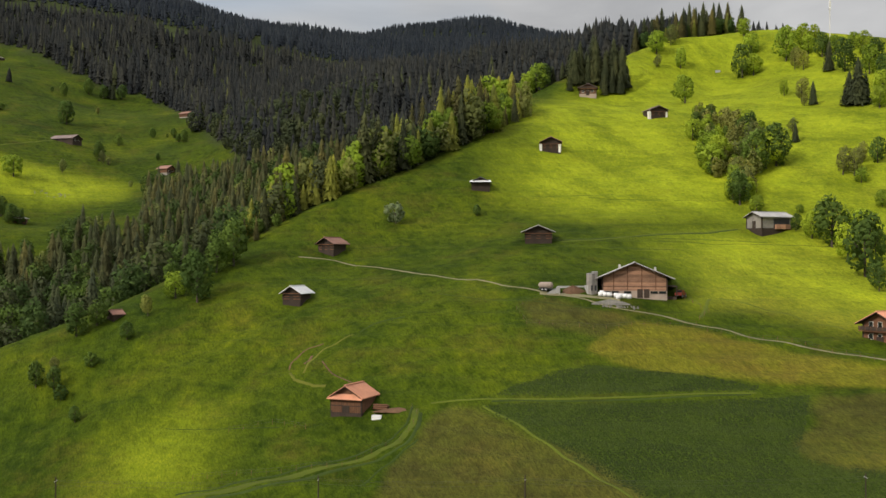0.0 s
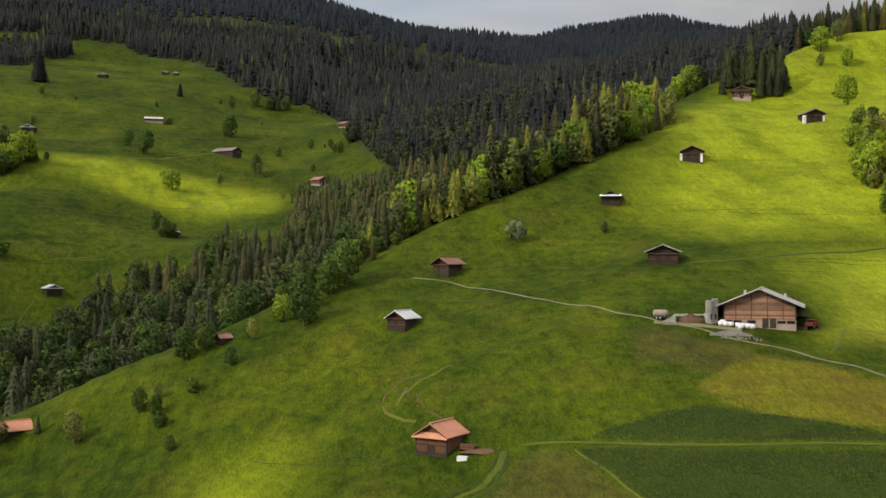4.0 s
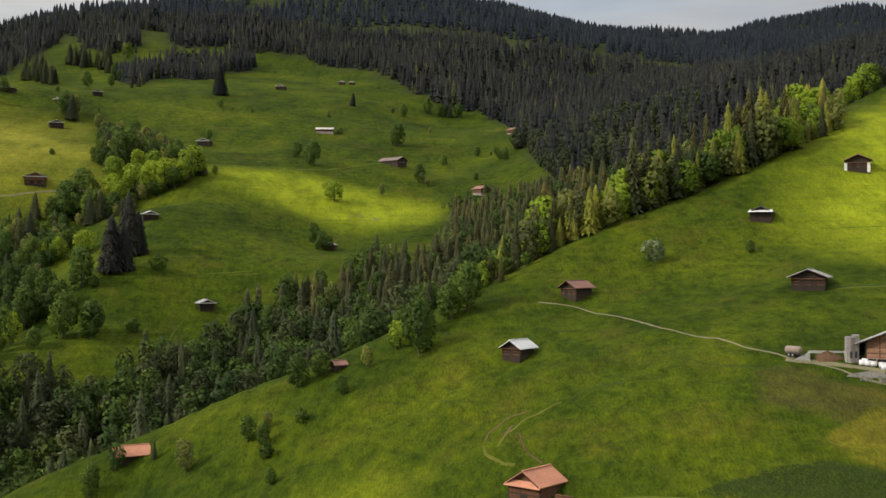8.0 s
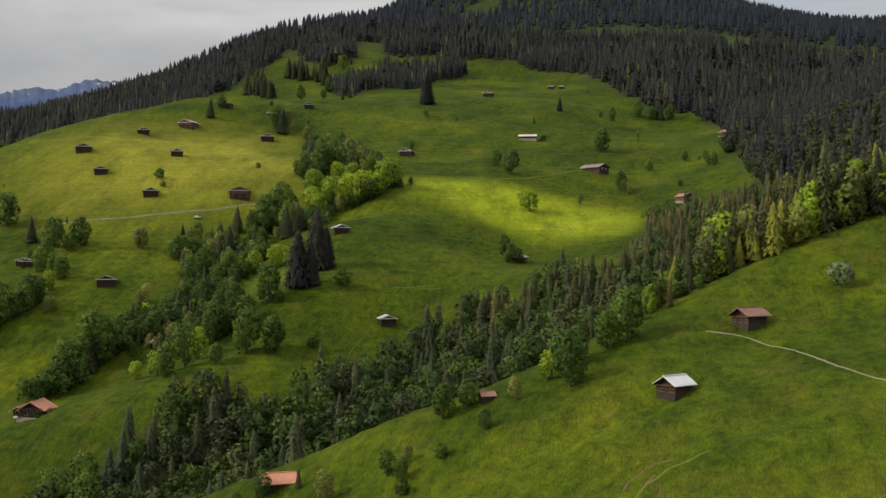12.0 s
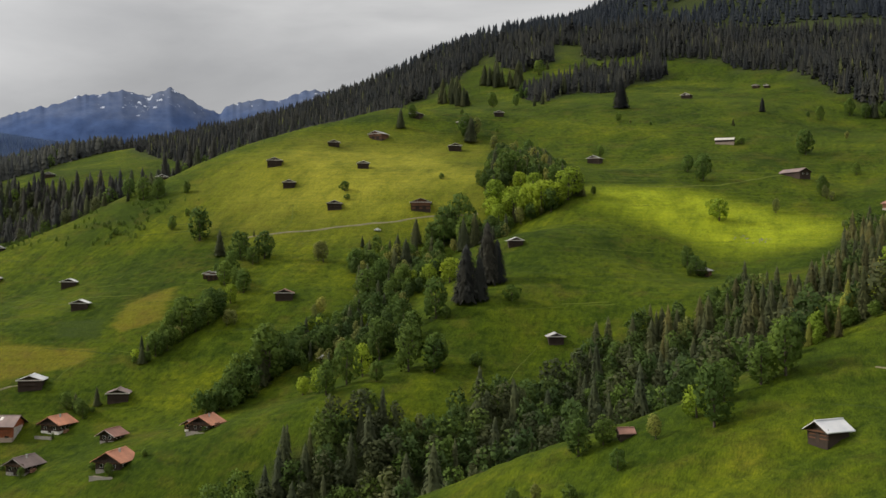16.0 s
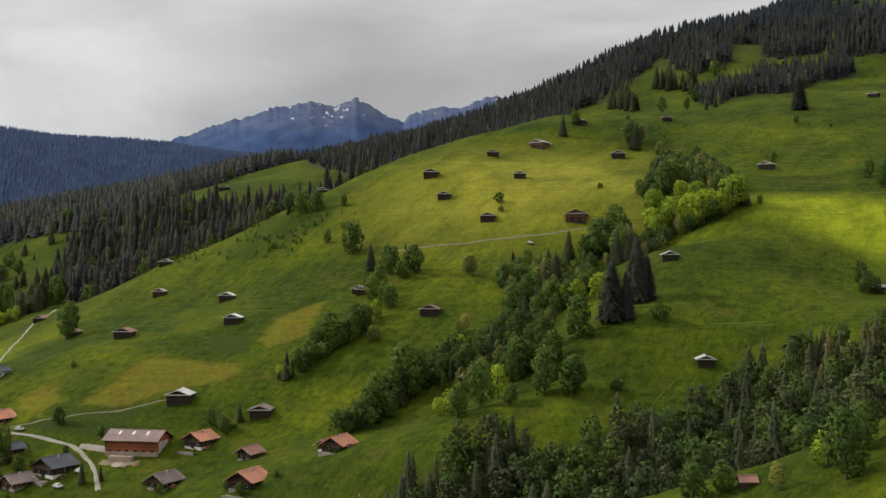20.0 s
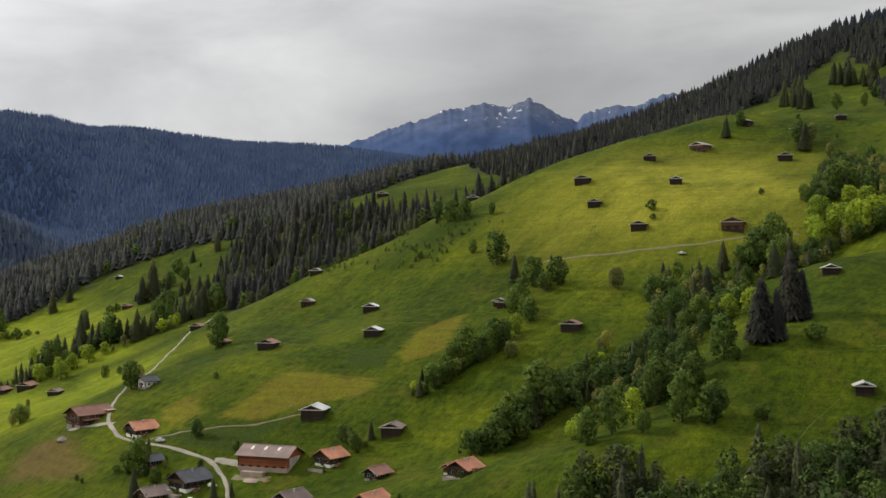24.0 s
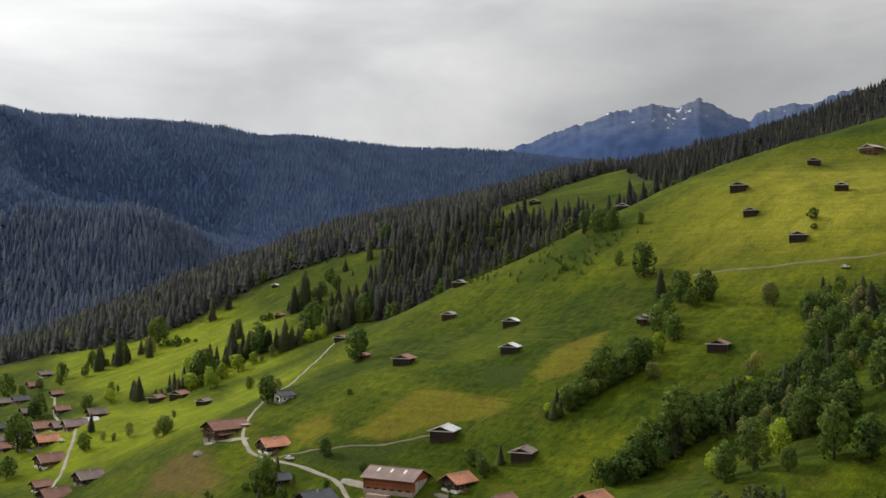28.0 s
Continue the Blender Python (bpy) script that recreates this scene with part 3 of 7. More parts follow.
layers = {
    "mown": np.max([inside(p, fx, fy) for p in FIELDS["mown"]] + [inside(p, fx, fy) + wob for p in FIELDS["mown_far"]], axis=0) / 1.6 + 0.5,
    "lush": np.max([inside(p, fx, fy) for p in FIELDS["lush"]], axis=0) / 1.6 + 0.5,
    "flower_sunlit": np.maximum(np.clip((np.max([inside(p, fx, fy) for p in FIELDS["flower_sunlit"]], axis=0) + 16 * rolling(fx, fy, 45, 12)) / 75.0 + 0.3, 0, 1), np.clip((inside(HAY, fx, fy) + 6 * rolling(fx, fy, 18, 14)) / 16.0 + 0.4, 0, 1) * 0.6),
    "fresh_sunlit": np.clip((np.max([inside(p, fx, fy) for p in FIELDS["fresh_sunlit"]], axis=0) + 10 * rolling(fx, fy, 40, 13)) / 30.0 + 0.4, 0, 1) * np.where(fx < -480, 0.6, 1.0),
    "bare": np.maximum((inside(BARE, fx, fy) + 3 * rolling(fx, fy, 10, 15)) / 9.0 + 0.45, np.clip((np.max([inside(p, fx, fy) for p in STUBBLE], axis=0) + 1.5 * rolling(fx, fy, 7, 16)) / 5.0 + 0.4, 0, 0.42)),
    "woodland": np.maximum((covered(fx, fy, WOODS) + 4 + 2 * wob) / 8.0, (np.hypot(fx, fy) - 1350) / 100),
    "remote_haze": (-1480 - 0.25 * fy - fx) / 520,
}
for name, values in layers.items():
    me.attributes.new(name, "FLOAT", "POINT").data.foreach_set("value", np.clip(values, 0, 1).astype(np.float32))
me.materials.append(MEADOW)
ground = tagged(new("ground", me), "green alpine meadow slopes with mown, flowering and painted sunlit patches", "ground", kind="structure")


def mesh_of(name, verts, faces, mat, smooth=False, normals=None):
    m = bpy.data.meshes.new(name)
    m.from_pydata(np.asarray(verts).tolist(), [], faces.tolist() if hasattr(faces, "tolist") else faces)
    if smooth:
        m.polygons.foreach_set("use_smooth", [True] * len(m.polygons))
    if normals is not None:
        m.normals_split_custom_set_from_vertices(normals.tolist())
    m.materials.append(mat)
    return m


def tube(path, radii, sides=6):
    v, q = [], []
    for (x, y, z), r in zip(path, radii):
        v += [(x + r * math.cos(6.2832 * k / sides), y + r * math.sin(6.2832 * k / sides), z) for k in range(sides)]
    for i in range(len(path) - 1):
        q += [(i * sides + k, i * sides + (k + 1) % sides, (i + 1) * sides + (k + 1) % sides, (i + 1) * sides + k) for k in range(sides)]
    return v, q


def ribbon(name, pts, width, mat, label, lift=0.14):
    """A way laid on the ground along a smooth line of places."""
    p = np.array(pts, float)
    d = np.append(0, np.cumsum(np.hypot(*np.diff(p, axis=0).T)))
    s = np.arange(0, d[-1], 1.5)
    x, y = np.interp(s, d, p[:, 0]), np.interp(s, d, p[:, 1])
    k = np.ones(9) / 9
    if len(s) > 12:
        x, y = (np.convolve(np.pad(v, 4, "edge"), k, "valid") for v in (x, y))
    tx, ty = np.gradient(x), np.gradient(y)
    n = np.hypot(tx, ty) + 1e-9
    rows, across = [], (-1, -0.45, 0.45, 1)
    for a in across:
        w = a * width / 2 * (1 + (0.22 * rolling(s, s * 0 + a, 6, 21) if abs(a) == 1 else 0))
        px, py = x - ty / n * w, y + tx / n * w
        rows.append(np.stack([px, py, ground_z(px, py) + (lift if abs(a) < 1 else -0.1)], -1))
    v = np.stack(rows, 1).reshape(-1, 3)
    q = [(i * 4 + a, i * 4 + a + 1, (i + 1) * 4 + a + 1, (i + 1) * 4 + a) for i in range(len(s) - 1) for a in range(3)]
    return tagged(new(name, mesh_of(name, v, q, mat, True)), label, "path", kind="structure")


ribbon("gravel_track", [(-44, 324), (-38, 325), (-31.6, 322.2), (-21.8, 316.3), (-12.0, 306.2), (-2.7, 292.8), (5.6, 285.1), (13.5, 277.2), (19.4, 271.0), (25.1, 267.8), (34.7, 262.0), (45.1, 256.7), (55.1, 252.0), (84, 231), (92, 224), (110, 210)], 0.6, TRACK, "pale gravel farm track across the meadow", 0.12)
ribbon("pasture_margin", [(65.6, 269.2), (75.3, 261), (89.6, 242)], 0.5, WORN_TURF, "faint light margin between two pastures", 0.08)
ribbon("pasture_margin", [(58.5, 252), (62, 261), (65, 269)], 1.2, WORN_TURF, "light green strip beside the big barn", 0.08)
ribbon("field_path", [(32, 315), (45, 318), (61, 325), (92, 332)], 0.7, WORN_TURF, "trodden grassy path along the slope", 0.1)
ribbon("field_bank", [(24, 315), (44, 319.3), (67, 325.3), (90, 331)], 0.9, DARK_TURF, "dark ditch below the path along the slope", 0.09)
ribbon("grass_strip", [(-4, 224), (8, 221.5), (35, 218), (63, 216.5)], 0.6, WORN_TURF, "light strip of short grass between fields", 0.1)
ribbon("field_edge", [(7, 221), (16, 209), (21, 201), (27, 192), (33, 184)], 0.7, WORN_TURF, "light grassy margin beside the tall field", 0.1)
TRACK_LINE = [(-51, 207), (-38, 206.5), (-25, 207), (-15, 208), (-9, 210.5), (-6, 215), (-5, 220), (-5.5, 224)]
ribbon("lower_track", TRACK_LINE, 1.9, TRACK_TURF, "grassy track curving up to the brown barn", 0.07)
for off, wide in ((1.7, 0.7), (-1.9, 1.1)):
    ribbon("track_bank", [(x - 0.5 * off, y + off) for x, y in TRACK_LINE], wide, DARK_TURF, "dark tufted bank beside the grassy track", 0.1)
ribbon("field_bank", [(-16, 198), (-11.7, 202.7), (-8.1, 207.5), (-3.3, 213.7)], 0.6, DARK_TURF, "dark tufted edge of the mown field", 0.1)
ribbon("field_bank", [(8, 220.6), (35, 217.2), (63, 215.6)], 0.7, DARK_TURF, "dark edge below the grass strip", 0.09)
ribbon("cattle_loop", [(-34.5, 247.8), (-34.9, 252.1), (-34.2, 256.7), (-31.8, 258.5), (-29.1, 260.3), (-26.7, 259.9), (-25.6, 259.0)], 0.6, EARTH, "dark worn lip of a turf loop", 0.08)
ribbon("cattle_loop", [(-34.2, 247.9), (-32.8, 243.9), (-30.9, 242.2), (-27.9, 239.8), (-24.4, 238.5)], 0.9, LOOP_TURF, "pale trodden edge of the turf loop", 0.08)
ribbon("cattle_loop", [(-31.3, 249.9), (-30.4, 251.3), (-30.0, 254.6)], 0.9, EARTH, "bare brown gash in the turf loop", 0.08)
ribbon("cattle_loop", [(-31.2, 244.4), (-30.7, 249.0), (-29.5, 254.8), (-25.8, 256.9), (-24.6, 258.3), (-22.1, 259.9), (-19.5, 261.6)], 0.8, LOOP_TURF, "faint pale cattle path across the turf loop", 0.08)
ribbon("cattle_loop", [(-27.4, 251.0), (-27.1, 247.8), (-25.9, 244.8), (-24.0, 242.1), (-21.1, 239.5), (-18.3, 235.8)], 0.4, EARTH, "dark inner lip of the turf loop", 0.08)
ribbon("cattle_loop", [(-19.5, 261.6), (-17.1, 263.2), (-14.4, 265.7), (-8.8, 264.6)], 0.75, DARK_TURF, "dark lip of the path above the turf loop", 0.08)
ribbon("village_road", [(-714, 369), (-690, 349), (-641, 325), (-609, 306), (-563, 285), (-528, 264), (-504, 251), (-480, 243), (-456, 243), (-432, 252), (-412, 262), (-398, 268), (-380, 268), (-360, 262)], 2.0, GRAVEL, "pale winding village road", 0.3)
ribbon("farm_lane", [(-443, 247), (-436, 260), (-423, 276), (-411, 293), (-405, 308), (-398, 318)], 1.1, TRACK, "narrow pale lane to a barn", 0.25)
ribbon("farmyard_road", [(-400, 268), (-392, 275), (-382, 280), (-376, 278)], 3.4, GRAVEL, "pale gravel yard of the farm", 0.3)
ribbon("hamlet_road", [(-898, 169), (-795, 167), (-680, 178), (-633, 174), (-609, 170), (-579, 166), (-552, 161), (-530, 154)], 2.1, GRAVEL, "pale road between the hamlet houses", 0.3)
ribbon("brow_path", [(-455, 470), (-446, 479), (-419, 511), (-401, 533), (-390, 558), (-372, 581)], 1.5, TRACK, "light track below the flowering meadow", 0.3)
ribbon("alp_path", [(-318, 665), (-307, 678), (-283, 729), (-272, 758), (-262, 795)], 1.6, WORN_TURF, "faint path to the long farmhouse", 0.25)
ribbon("hut_path", [(-209, 400), (-218, 420), (-222, 440)], 0.45, WORN_TURF, "faint path to a hut", 0.1)
ribbon("pass_road", [(-1040, 690), (-1065, 715), (-1090, 735), (-1085, 765)], 4.0, GRAVEL, "pale road on the far pasture", 0.4)
ribbon("field_margin", [(-395, 322), (-400, 328), (-402, 336), (-403, 347)], 0.7, WORN_TURF, "light margin along the mown field", 0.1)
ribbon("brow_track", [(-440, 481), (-446, 498), (-466, 516)], 0.8, WORN_TURF, "worn turf line climbing to a hut", 0.1)
ribbon("farmyard", [(22, 268.5), (30, 266), (38, 264.5), (44, 263)], 2.6, TRACK, "trodden gravel yard before the big barn", 0.16)
ribbon("farm_forecourt", [(-383, 270), (-376, 276.5), (-368, 283)], 5.0, TRACK, "bare dusty forecourt of the red barn", 0.2)


def along_slope(x, y, length, way):
    """A line of places that keeps its height along the slope."""
    pts = [(x, y)]
    for _ in range(int(length / 4)):
        gx, gy = float(ground_z(x + 9, y) - ground_z(x - 9, y)), float(ground_z(x, y + 9) - ground_z(x, y - 9))
        n = math.hypot(gx, gy) + 1e-6
        x, y = x - way * 4 * gy / n - 0.5 * gx / n, y + way * 4 * gx / n - 0.5 * gy / n
        pts.append((x, y))
    return pts


G = random.Random(21)
for x0, x1, y0, y1, count in ((-60, 60, 225, 420, 16), (-600, -420, 330, 480, 22), (-470, -290, 300, 430, 16), (-420, -180, 480, 900, 22), (-290, -190, 380, 520, 8), (-900, -560, 190, 330, 8)):
    for k in range(count):
        x, y = G.uniform(x0, x1), G.uniform(y0, y1)
        if covered(np.array([x]), np.array([y]), WOODS)[0] > -8 or max(float(inside(p, x, y)) for p in FIELDS["mown"] + FIELDS["lush"]) > -3:
            continue
        light = k % 3 == 0 and x < -150
        line = along_slope(x, y, G.uniform(18, 60), G.choice((-1, 1)))
        if max(float(inside(p, *q)) for p in FIELDS["mown"] + FIELDS["lush"] for q in line[::3]) > -1:
            continue
        ribbon("terrace_edge", line, G.uniform(0.25, 0.5) * (1.0 if x < -150 else 0.6), WORN_TURF if light else DARK_TURF, "narrow %s turf edge along the slope" % ("light" if light else "dark"), 0.08)

# ---- distant peaks, beyond the valley ----


def make_hazed_peak():
    m, t, b = material("hazed_distant_mountain", 0.95)
    b.inputs["Specular IOR Level"].default_value = 0.05
    p = position(t)
    n, fine = noise_node(t, 0.0045, 6, 0.65, p), noise_node(t, 0.016, 5, 0.7, p)
    g = t.nodes.new("ShaderNodeNewGeometry")
    sep = t.nodes.new("ShaderNodeSeparateXYZ")
    link(t, g.outputs["Position"], sep.inputs[0])
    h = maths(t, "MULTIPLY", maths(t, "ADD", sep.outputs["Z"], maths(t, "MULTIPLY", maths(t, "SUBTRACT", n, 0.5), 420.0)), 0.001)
    # aerial haze painted as blue, strongest low on the slopes
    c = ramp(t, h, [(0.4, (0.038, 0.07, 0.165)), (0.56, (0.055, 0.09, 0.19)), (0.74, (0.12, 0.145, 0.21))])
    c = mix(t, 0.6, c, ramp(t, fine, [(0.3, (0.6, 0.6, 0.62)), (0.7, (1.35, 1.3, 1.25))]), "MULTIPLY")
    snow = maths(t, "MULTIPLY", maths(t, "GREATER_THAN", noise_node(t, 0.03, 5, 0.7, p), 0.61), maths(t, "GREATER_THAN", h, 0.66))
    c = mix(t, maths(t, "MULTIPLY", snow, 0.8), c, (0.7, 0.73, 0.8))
    link(t, c, b.inputs["Base Color"])
    return m


PEAK = make_hazed_peak()


def range_of(name, label, crest, far, near, seed):
    """A mountain chain: crest as (azimuth, elevation) in degrees from the middle of the flight."""
    az = np.linspace(crest[0][0], crest[-1][0], 320)
    el = np.interp(az, [c[0] for c in crest], [c[1] for c in crest])
    jag = 0.06 * rolling(az * 10, az * 0, 4.0, seed) + 0.07 * rolling(az * 10, az * 0, 1.6, seed + 1)
    rows, k = [], np.exp(-np.linspace(-2, 2, 61) ** 2)
    broad = np.convolve(np.pad(el, 30, "edge"), k / k.sum(), "valid")
    for j in range(60):
        f = j / 59
        r = far - (far - near) * f
        share = min(1, 5 * f)
        top = far * np.tan(np.radians(el * (1 - share) + broad * share + jag * (1 - f) ** 14)) + 32
        z = 32 + (top - 32) * (1 - f) ** 1.15 - 260 * f
        u, w = az * 70 + f * 420, f * 1150 - az * 18
        crag = sum(h * (1 - 2 * np.abs(rolling(u + 0.4 * w, w, d, seed + 2 + i))) for i, (h, d) in enumerate(((55, 330), (34, 160), (17, 75), (8, 34))))
        z = z + crag * min(1, 2.2 * f) * (1 - 0.45 * f)
        rows.append(np.stack([50 - r * np.sin(np.radians(az)), 115 + r * np.cos(np.radians(az)), z], -1))
    v, n = np.stack(rows, 0).reshape(-1, 3), len(az)
    k = np.arange(60 * n).reshape(60, n)
    q = np.stack([k[:-1, :-1], k[:-1, 1:], k[1:, 1:], k[1:, :-1]], -1).reshape(-1, 4)
    return tagged(new(name, mesh_of(name, v, q, PEAK, True)), label, "mountain", kind="structure")


range_of("mountain_range", "rocky snow-patched peaks beyond the valley, tinted blue for haze", [(43.0, 8.3), (46.0, 8.8), (47.5, 8.84), (49.3, 8.9), (50.75, 8.4), (52.4, 8.3), (53.5, 7.98), (53.75, 7.66), (54.5, 7.9), (56.2, 8.85), (57.2, 8.38), (58.65, 8.63), (60.4, 8.25), (62.2, 7.66), (64.0, 7.1), (66.0, 6.3), (68.5, 5.4), (72.0, 4.4)], 4500, 3300, 61)

# ---- buildings ----


def part(name, mesh, parent, label=""):
    o = new(name, mesh)
    o.parent = parent
    return tagged(o, label) if label else o


def boxes(name, dims, mat):
    """One mesh of upright boxes, each x0, x1, y0, y1, z0, z1."""
    v, q = [], []
    for x0, x1, y0, y1, z0, z1 in dims:
        n = len(v)
        v += [(x0, y0, z0), (x1, y0, z0), (x1, y1, z0), (x0, y1, z0), (x0, y0, z1), (x1, y0, z1), (x1, y1, z1), (x0, y1, z1)]
        q += [tuple(n + k for k in f) for f in ((0, 3, 2, 1), (4, 5, 6, 7), (0, 1, 5, 4), (1, 2, 6, 5), (2, 3, 7, 6), (3, 0, 4, 7))]
    return mesh_of(name, v, q, mat)


def gabled(name, w, d, z0, eave, rise, mat):
    h = w / 2
    v = [(-h, -d / 2, z0), (h, -d / 2, z0), (h, -d / 2, eave), (0, -d / 2, eave + rise), (-h, -d / 2, eave)]
    v += [(x, d / 2, z) for x, _, z in v]
    q = [(0, 1, 2, 3, 4), (9, 8, 7, 6, 5), (0, 5, 6, 1), (1, 6, 7, 2), (2, 7, 8, 3), (3, 8, 9, 4), (4, 9, 5, 0)]
    return mesh_of(name, v, q, mat)


def slab(name, side, w, d, eave, rise, over, ends, thick, mat, hip=0.0):
    """One plane of a roof, from the ridge down past the wall, with its thickness; hip: metres by which the front ridge is cut back."""
    slope = rise / (w / 2)
    xe, ze = w / 2 + over, eave - over * slope
    zr = eave + rise
    y0, y1 = -d / 2 - ends, d / 2 + ends
    pts = [(0, y0 + hip, zr), (side * xe, y0, ze), (side * xe, y1, ze), (0, y1, zr)]
    v = [(x, y, z + 0.05) for x, y, z in pts] + [(x, y, z + 0.05 + thick) for x, y, z in pts]
    q = [(0, 1, 2, 3), (7, 6, 5, 4), (0, 4, 5, 1), (1, 5, 6, 2), (2, 6, 7, 3), (3, 7, 4, 0)]
    if side < 0:
        q = [f[::-1] for f in q]
    return mesh_of(name, v, q, mat)


def window(parent, x, y, z, w, h, side=False, frame=PLASTER):
    t = 0.07
    if side:
        f, p = [(x - 0.03, x + 0.08, y - w / 2, y + w / 2, z - h / 2, z + h / 2)], [(x + 0.05, x + 0.1, y - w / 2 + t, y + w / 2 - t, z - h / 2 + t, z + h / 2 - t)]
    else:
        f, p = [(x - w / 2, x + w / 2, y - 0.08, y + 0.03, z - h / 2, z + h / 2)], [(x - w / 2 + t, x + w / 2 - t, y - 0.1, y - 0.05, z - h / 2 + t, z + h / 2 - t)]
    o = part("window", boxes("window", f, frame), parent)
    part("pane", boxes("pane", p, GLASS), o)
    return o


def house(name, label, category, x, y, turn, w, d, eave, rise, wall, roof, base=STONE, base_top=0.7, over=0.8, ends=0.9, doors=1, panes=0, storeys=1, balcony=False, chimney=False, side_door=False, hip=0.0, group="", lift=0.0, sunk=False, edge=DARK_WOOD):
    """A gabled building; its front gable looks along -y before it is turned."""
    root = tagged(new(name), label, category, group)
    ca, sa = math.cos(math.radians(turn)), math.sin(math.radians(turn))
    foot = min(float(ground_z(x + px * ca - py * sa, y + px * sa + py * ca)) for px in (-w / 2, w / 2) for py in (-d / 2, d / 2))
    z = (foot + float(ground_z(x, y))) / 2 + lift if sunk else float(ground_z(x, y)) + lift
    root.matrix_basis = pose(x, y, z, 0, 0, turn)
    part("foundation", boxes("foundation", [(-w / 2 - 0.08, w / 2 + 0.08, -d / 2 - 0.08, d / 2 + 0.08, -3.5, base_top)], base), root)
    part("wall", gabled("wall", w, d, base_top, eave, rise, wall), root)
    for s in (-1, 1):
        part("roof_plane", slab("roof_plane", s, w, d, eave, rise, over, ends, 0.2, roof, hip), root)
        o = part("soffit", slab("soffit", s, w, d, eave, rise, over - 0.12, ends - 0.05, 0.07, DARK_WOOD, hip), root)
        o.location = (0, 0, -0.075)
        part("corner_post", boxes("corner_post", [(s * w / 2 - 0.16, s * w / 2 + 0.16, -d / 2 - 0.12, -d / 2 + 0.2, base_top, eave)], DARK_WOOD), root)
        b = slab("bargeboard", s, w, 0.12, eave, rise, over, 0.06, 0.1, edge)
        o = part("bargeboard", b, root)
        o.location = (0, -d / 2 - ends - 0.07 + hip * 0.0, -0.14)
    if hip:
        sl = rise / (w / 2)
        hz = eave + rise
        v = [(0, -d / 2 - ends + hip, hz + 0.2), (-w / 2 - over, -d / 2 - ends - 0.1, eave - over * sl + 0.2), (w / 2 + over, -d / 2 - ends - 0.1, eave - over * sl + 0.2)]
        v += [(px, py, pz - 0.2) for px, py, pz in v]
        part("hip_plane", mesh_of("hip_plane", v, [(0, 1, 2), (5, 4, 3), (0, 3, 4, 1), (1, 4, 5, 2), (2, 5, 3, 0)], roof), root)
    part("ridge_cap", boxes("ridge_cap", [(-0.22, 0.22, -d / 2 - ends + hip, d / 2 + ends, eave + rise + 0.16, eave + rise + 0.36)], roof), root)
    for k in range(doors):
        dx = (k - (doors - 1) / 2) * w * 0.36
        part("door", boxes("door", [(dx - w * 0.1, dx + w * 0.1, -d / 2 - 0.14, -d / 2 + 0.05, min(base_top, 0.2), min(base_top, 0.2) + min(2.3, eave * 0.75))], DARK_WOOD), root, "dark boarded door")
    if side_door:
        part("door", boxes("door", [(w / 2 - 0.05, w / 2 + 0.12, -1.2, 1.2, 0.2, min(2.5, eave * 0.8))], DARK_WOOD), root, "dark boarded door")
    for s in range(storeys):
        zz = base_top + 1.3 + s * 2.6
        for k in range(panes):
            window(root, (k - (panes - 1) / 2) * w * 0.8 / max(panes, 1), -d / 2 - 0.02, zz, 1.15, 1.25)
        for k in range(panes):
            window(root, w / 2, (k - (panes - 1) / 2) * d * 0.8 / max(panes, 1), zz, 1.15, 1.25, True)
    if balcony:
        bz = base_top + 2.5
        g = part("balcony", boxes("balcony", [(-w / 2 - 0.4, w / 2 + 0.4, -d / 2 - 1.1, -d / 2, bz - 0.15, bz)], BROWN_WOOD), root)
        part("rail", boxes("rail", [(-w / 2 - 0.4, w / 2 + 0.4, -d / 2 - 1.12, -d / 2 - 1.04, bz + 0.15, bz + 0.95)], DARK_WOOD), g)
        for k in range(7):
            px = (k - 3) * (w + 0.6) / 6.4
            part("baluster", boxes("baluster", [(px - 0.06, px + 0.06, -d / 2 - 1.14, -d / 2 - 1.02, bz, bz + 1.0)], BROWN_WOOD), g)
    if chimney:
        part("chimney", boxes("chimney", [(w * 0.12, w * 0.12 + 0.55, -0.3, 0.3, eave + rise * 0.5, eave + rise + 0.6), (w * 0.12 - 0.08, w * 0.12 + 0.63, -0.38, 0.38, eave + rise + 0.6, eave + rise + 0.72)], CONCRETE), root)
    return root


R0 = random.Random(5)

# the spur: barns seen from close by
barn = house("barn", "brown board barn with an orange tiled half-hipped roof", "barn", -18.2, 228.0, -22, 6.8, 7.4, 3.4, 2.1, BROWN_WOOD, ORANGE_ROOF, DARK_WOOD, 0.2, 0.6, 0.6, doors=0, lift=-0.9)
part("pent_roof", mesh_of("pent_roof", [(-4.0, -4.6, 3.02), (4.0, -4.6, 3.02), (2.9, -3.6, 4.05), (-2.9, -3.6, 4.05), (-4.0, -4.6, 2.86), (4.0, -4.6, 2.86), (2.9, -3.6, 3.86), (-2.9, -3.6, 3.86)], [(0, 1, 2, 3), (7, 6, 5, 4), (0, 4, 5, 1), (1, 5, 6, 2), (2, 6, 7, 3), (3, 7, 4, 0)], ORANGE_ROOF), barn, "weathered orange skirt roof below the gable")
for k in range(14):
    px = -3.2 + k * 0.49
    part("board", boxes("board", [(px - 0.22, px + 0.22, -3.82, -3.74, 0.22 if k % 5 else 0.6, 3.0)], BROWN_WOOD), barn)
part("sill_beam", boxes("sill_beam", [(-3.5, 3.5, -3.9, -3.74, 1.5, 1.66)], DARK_WOOD), barn)
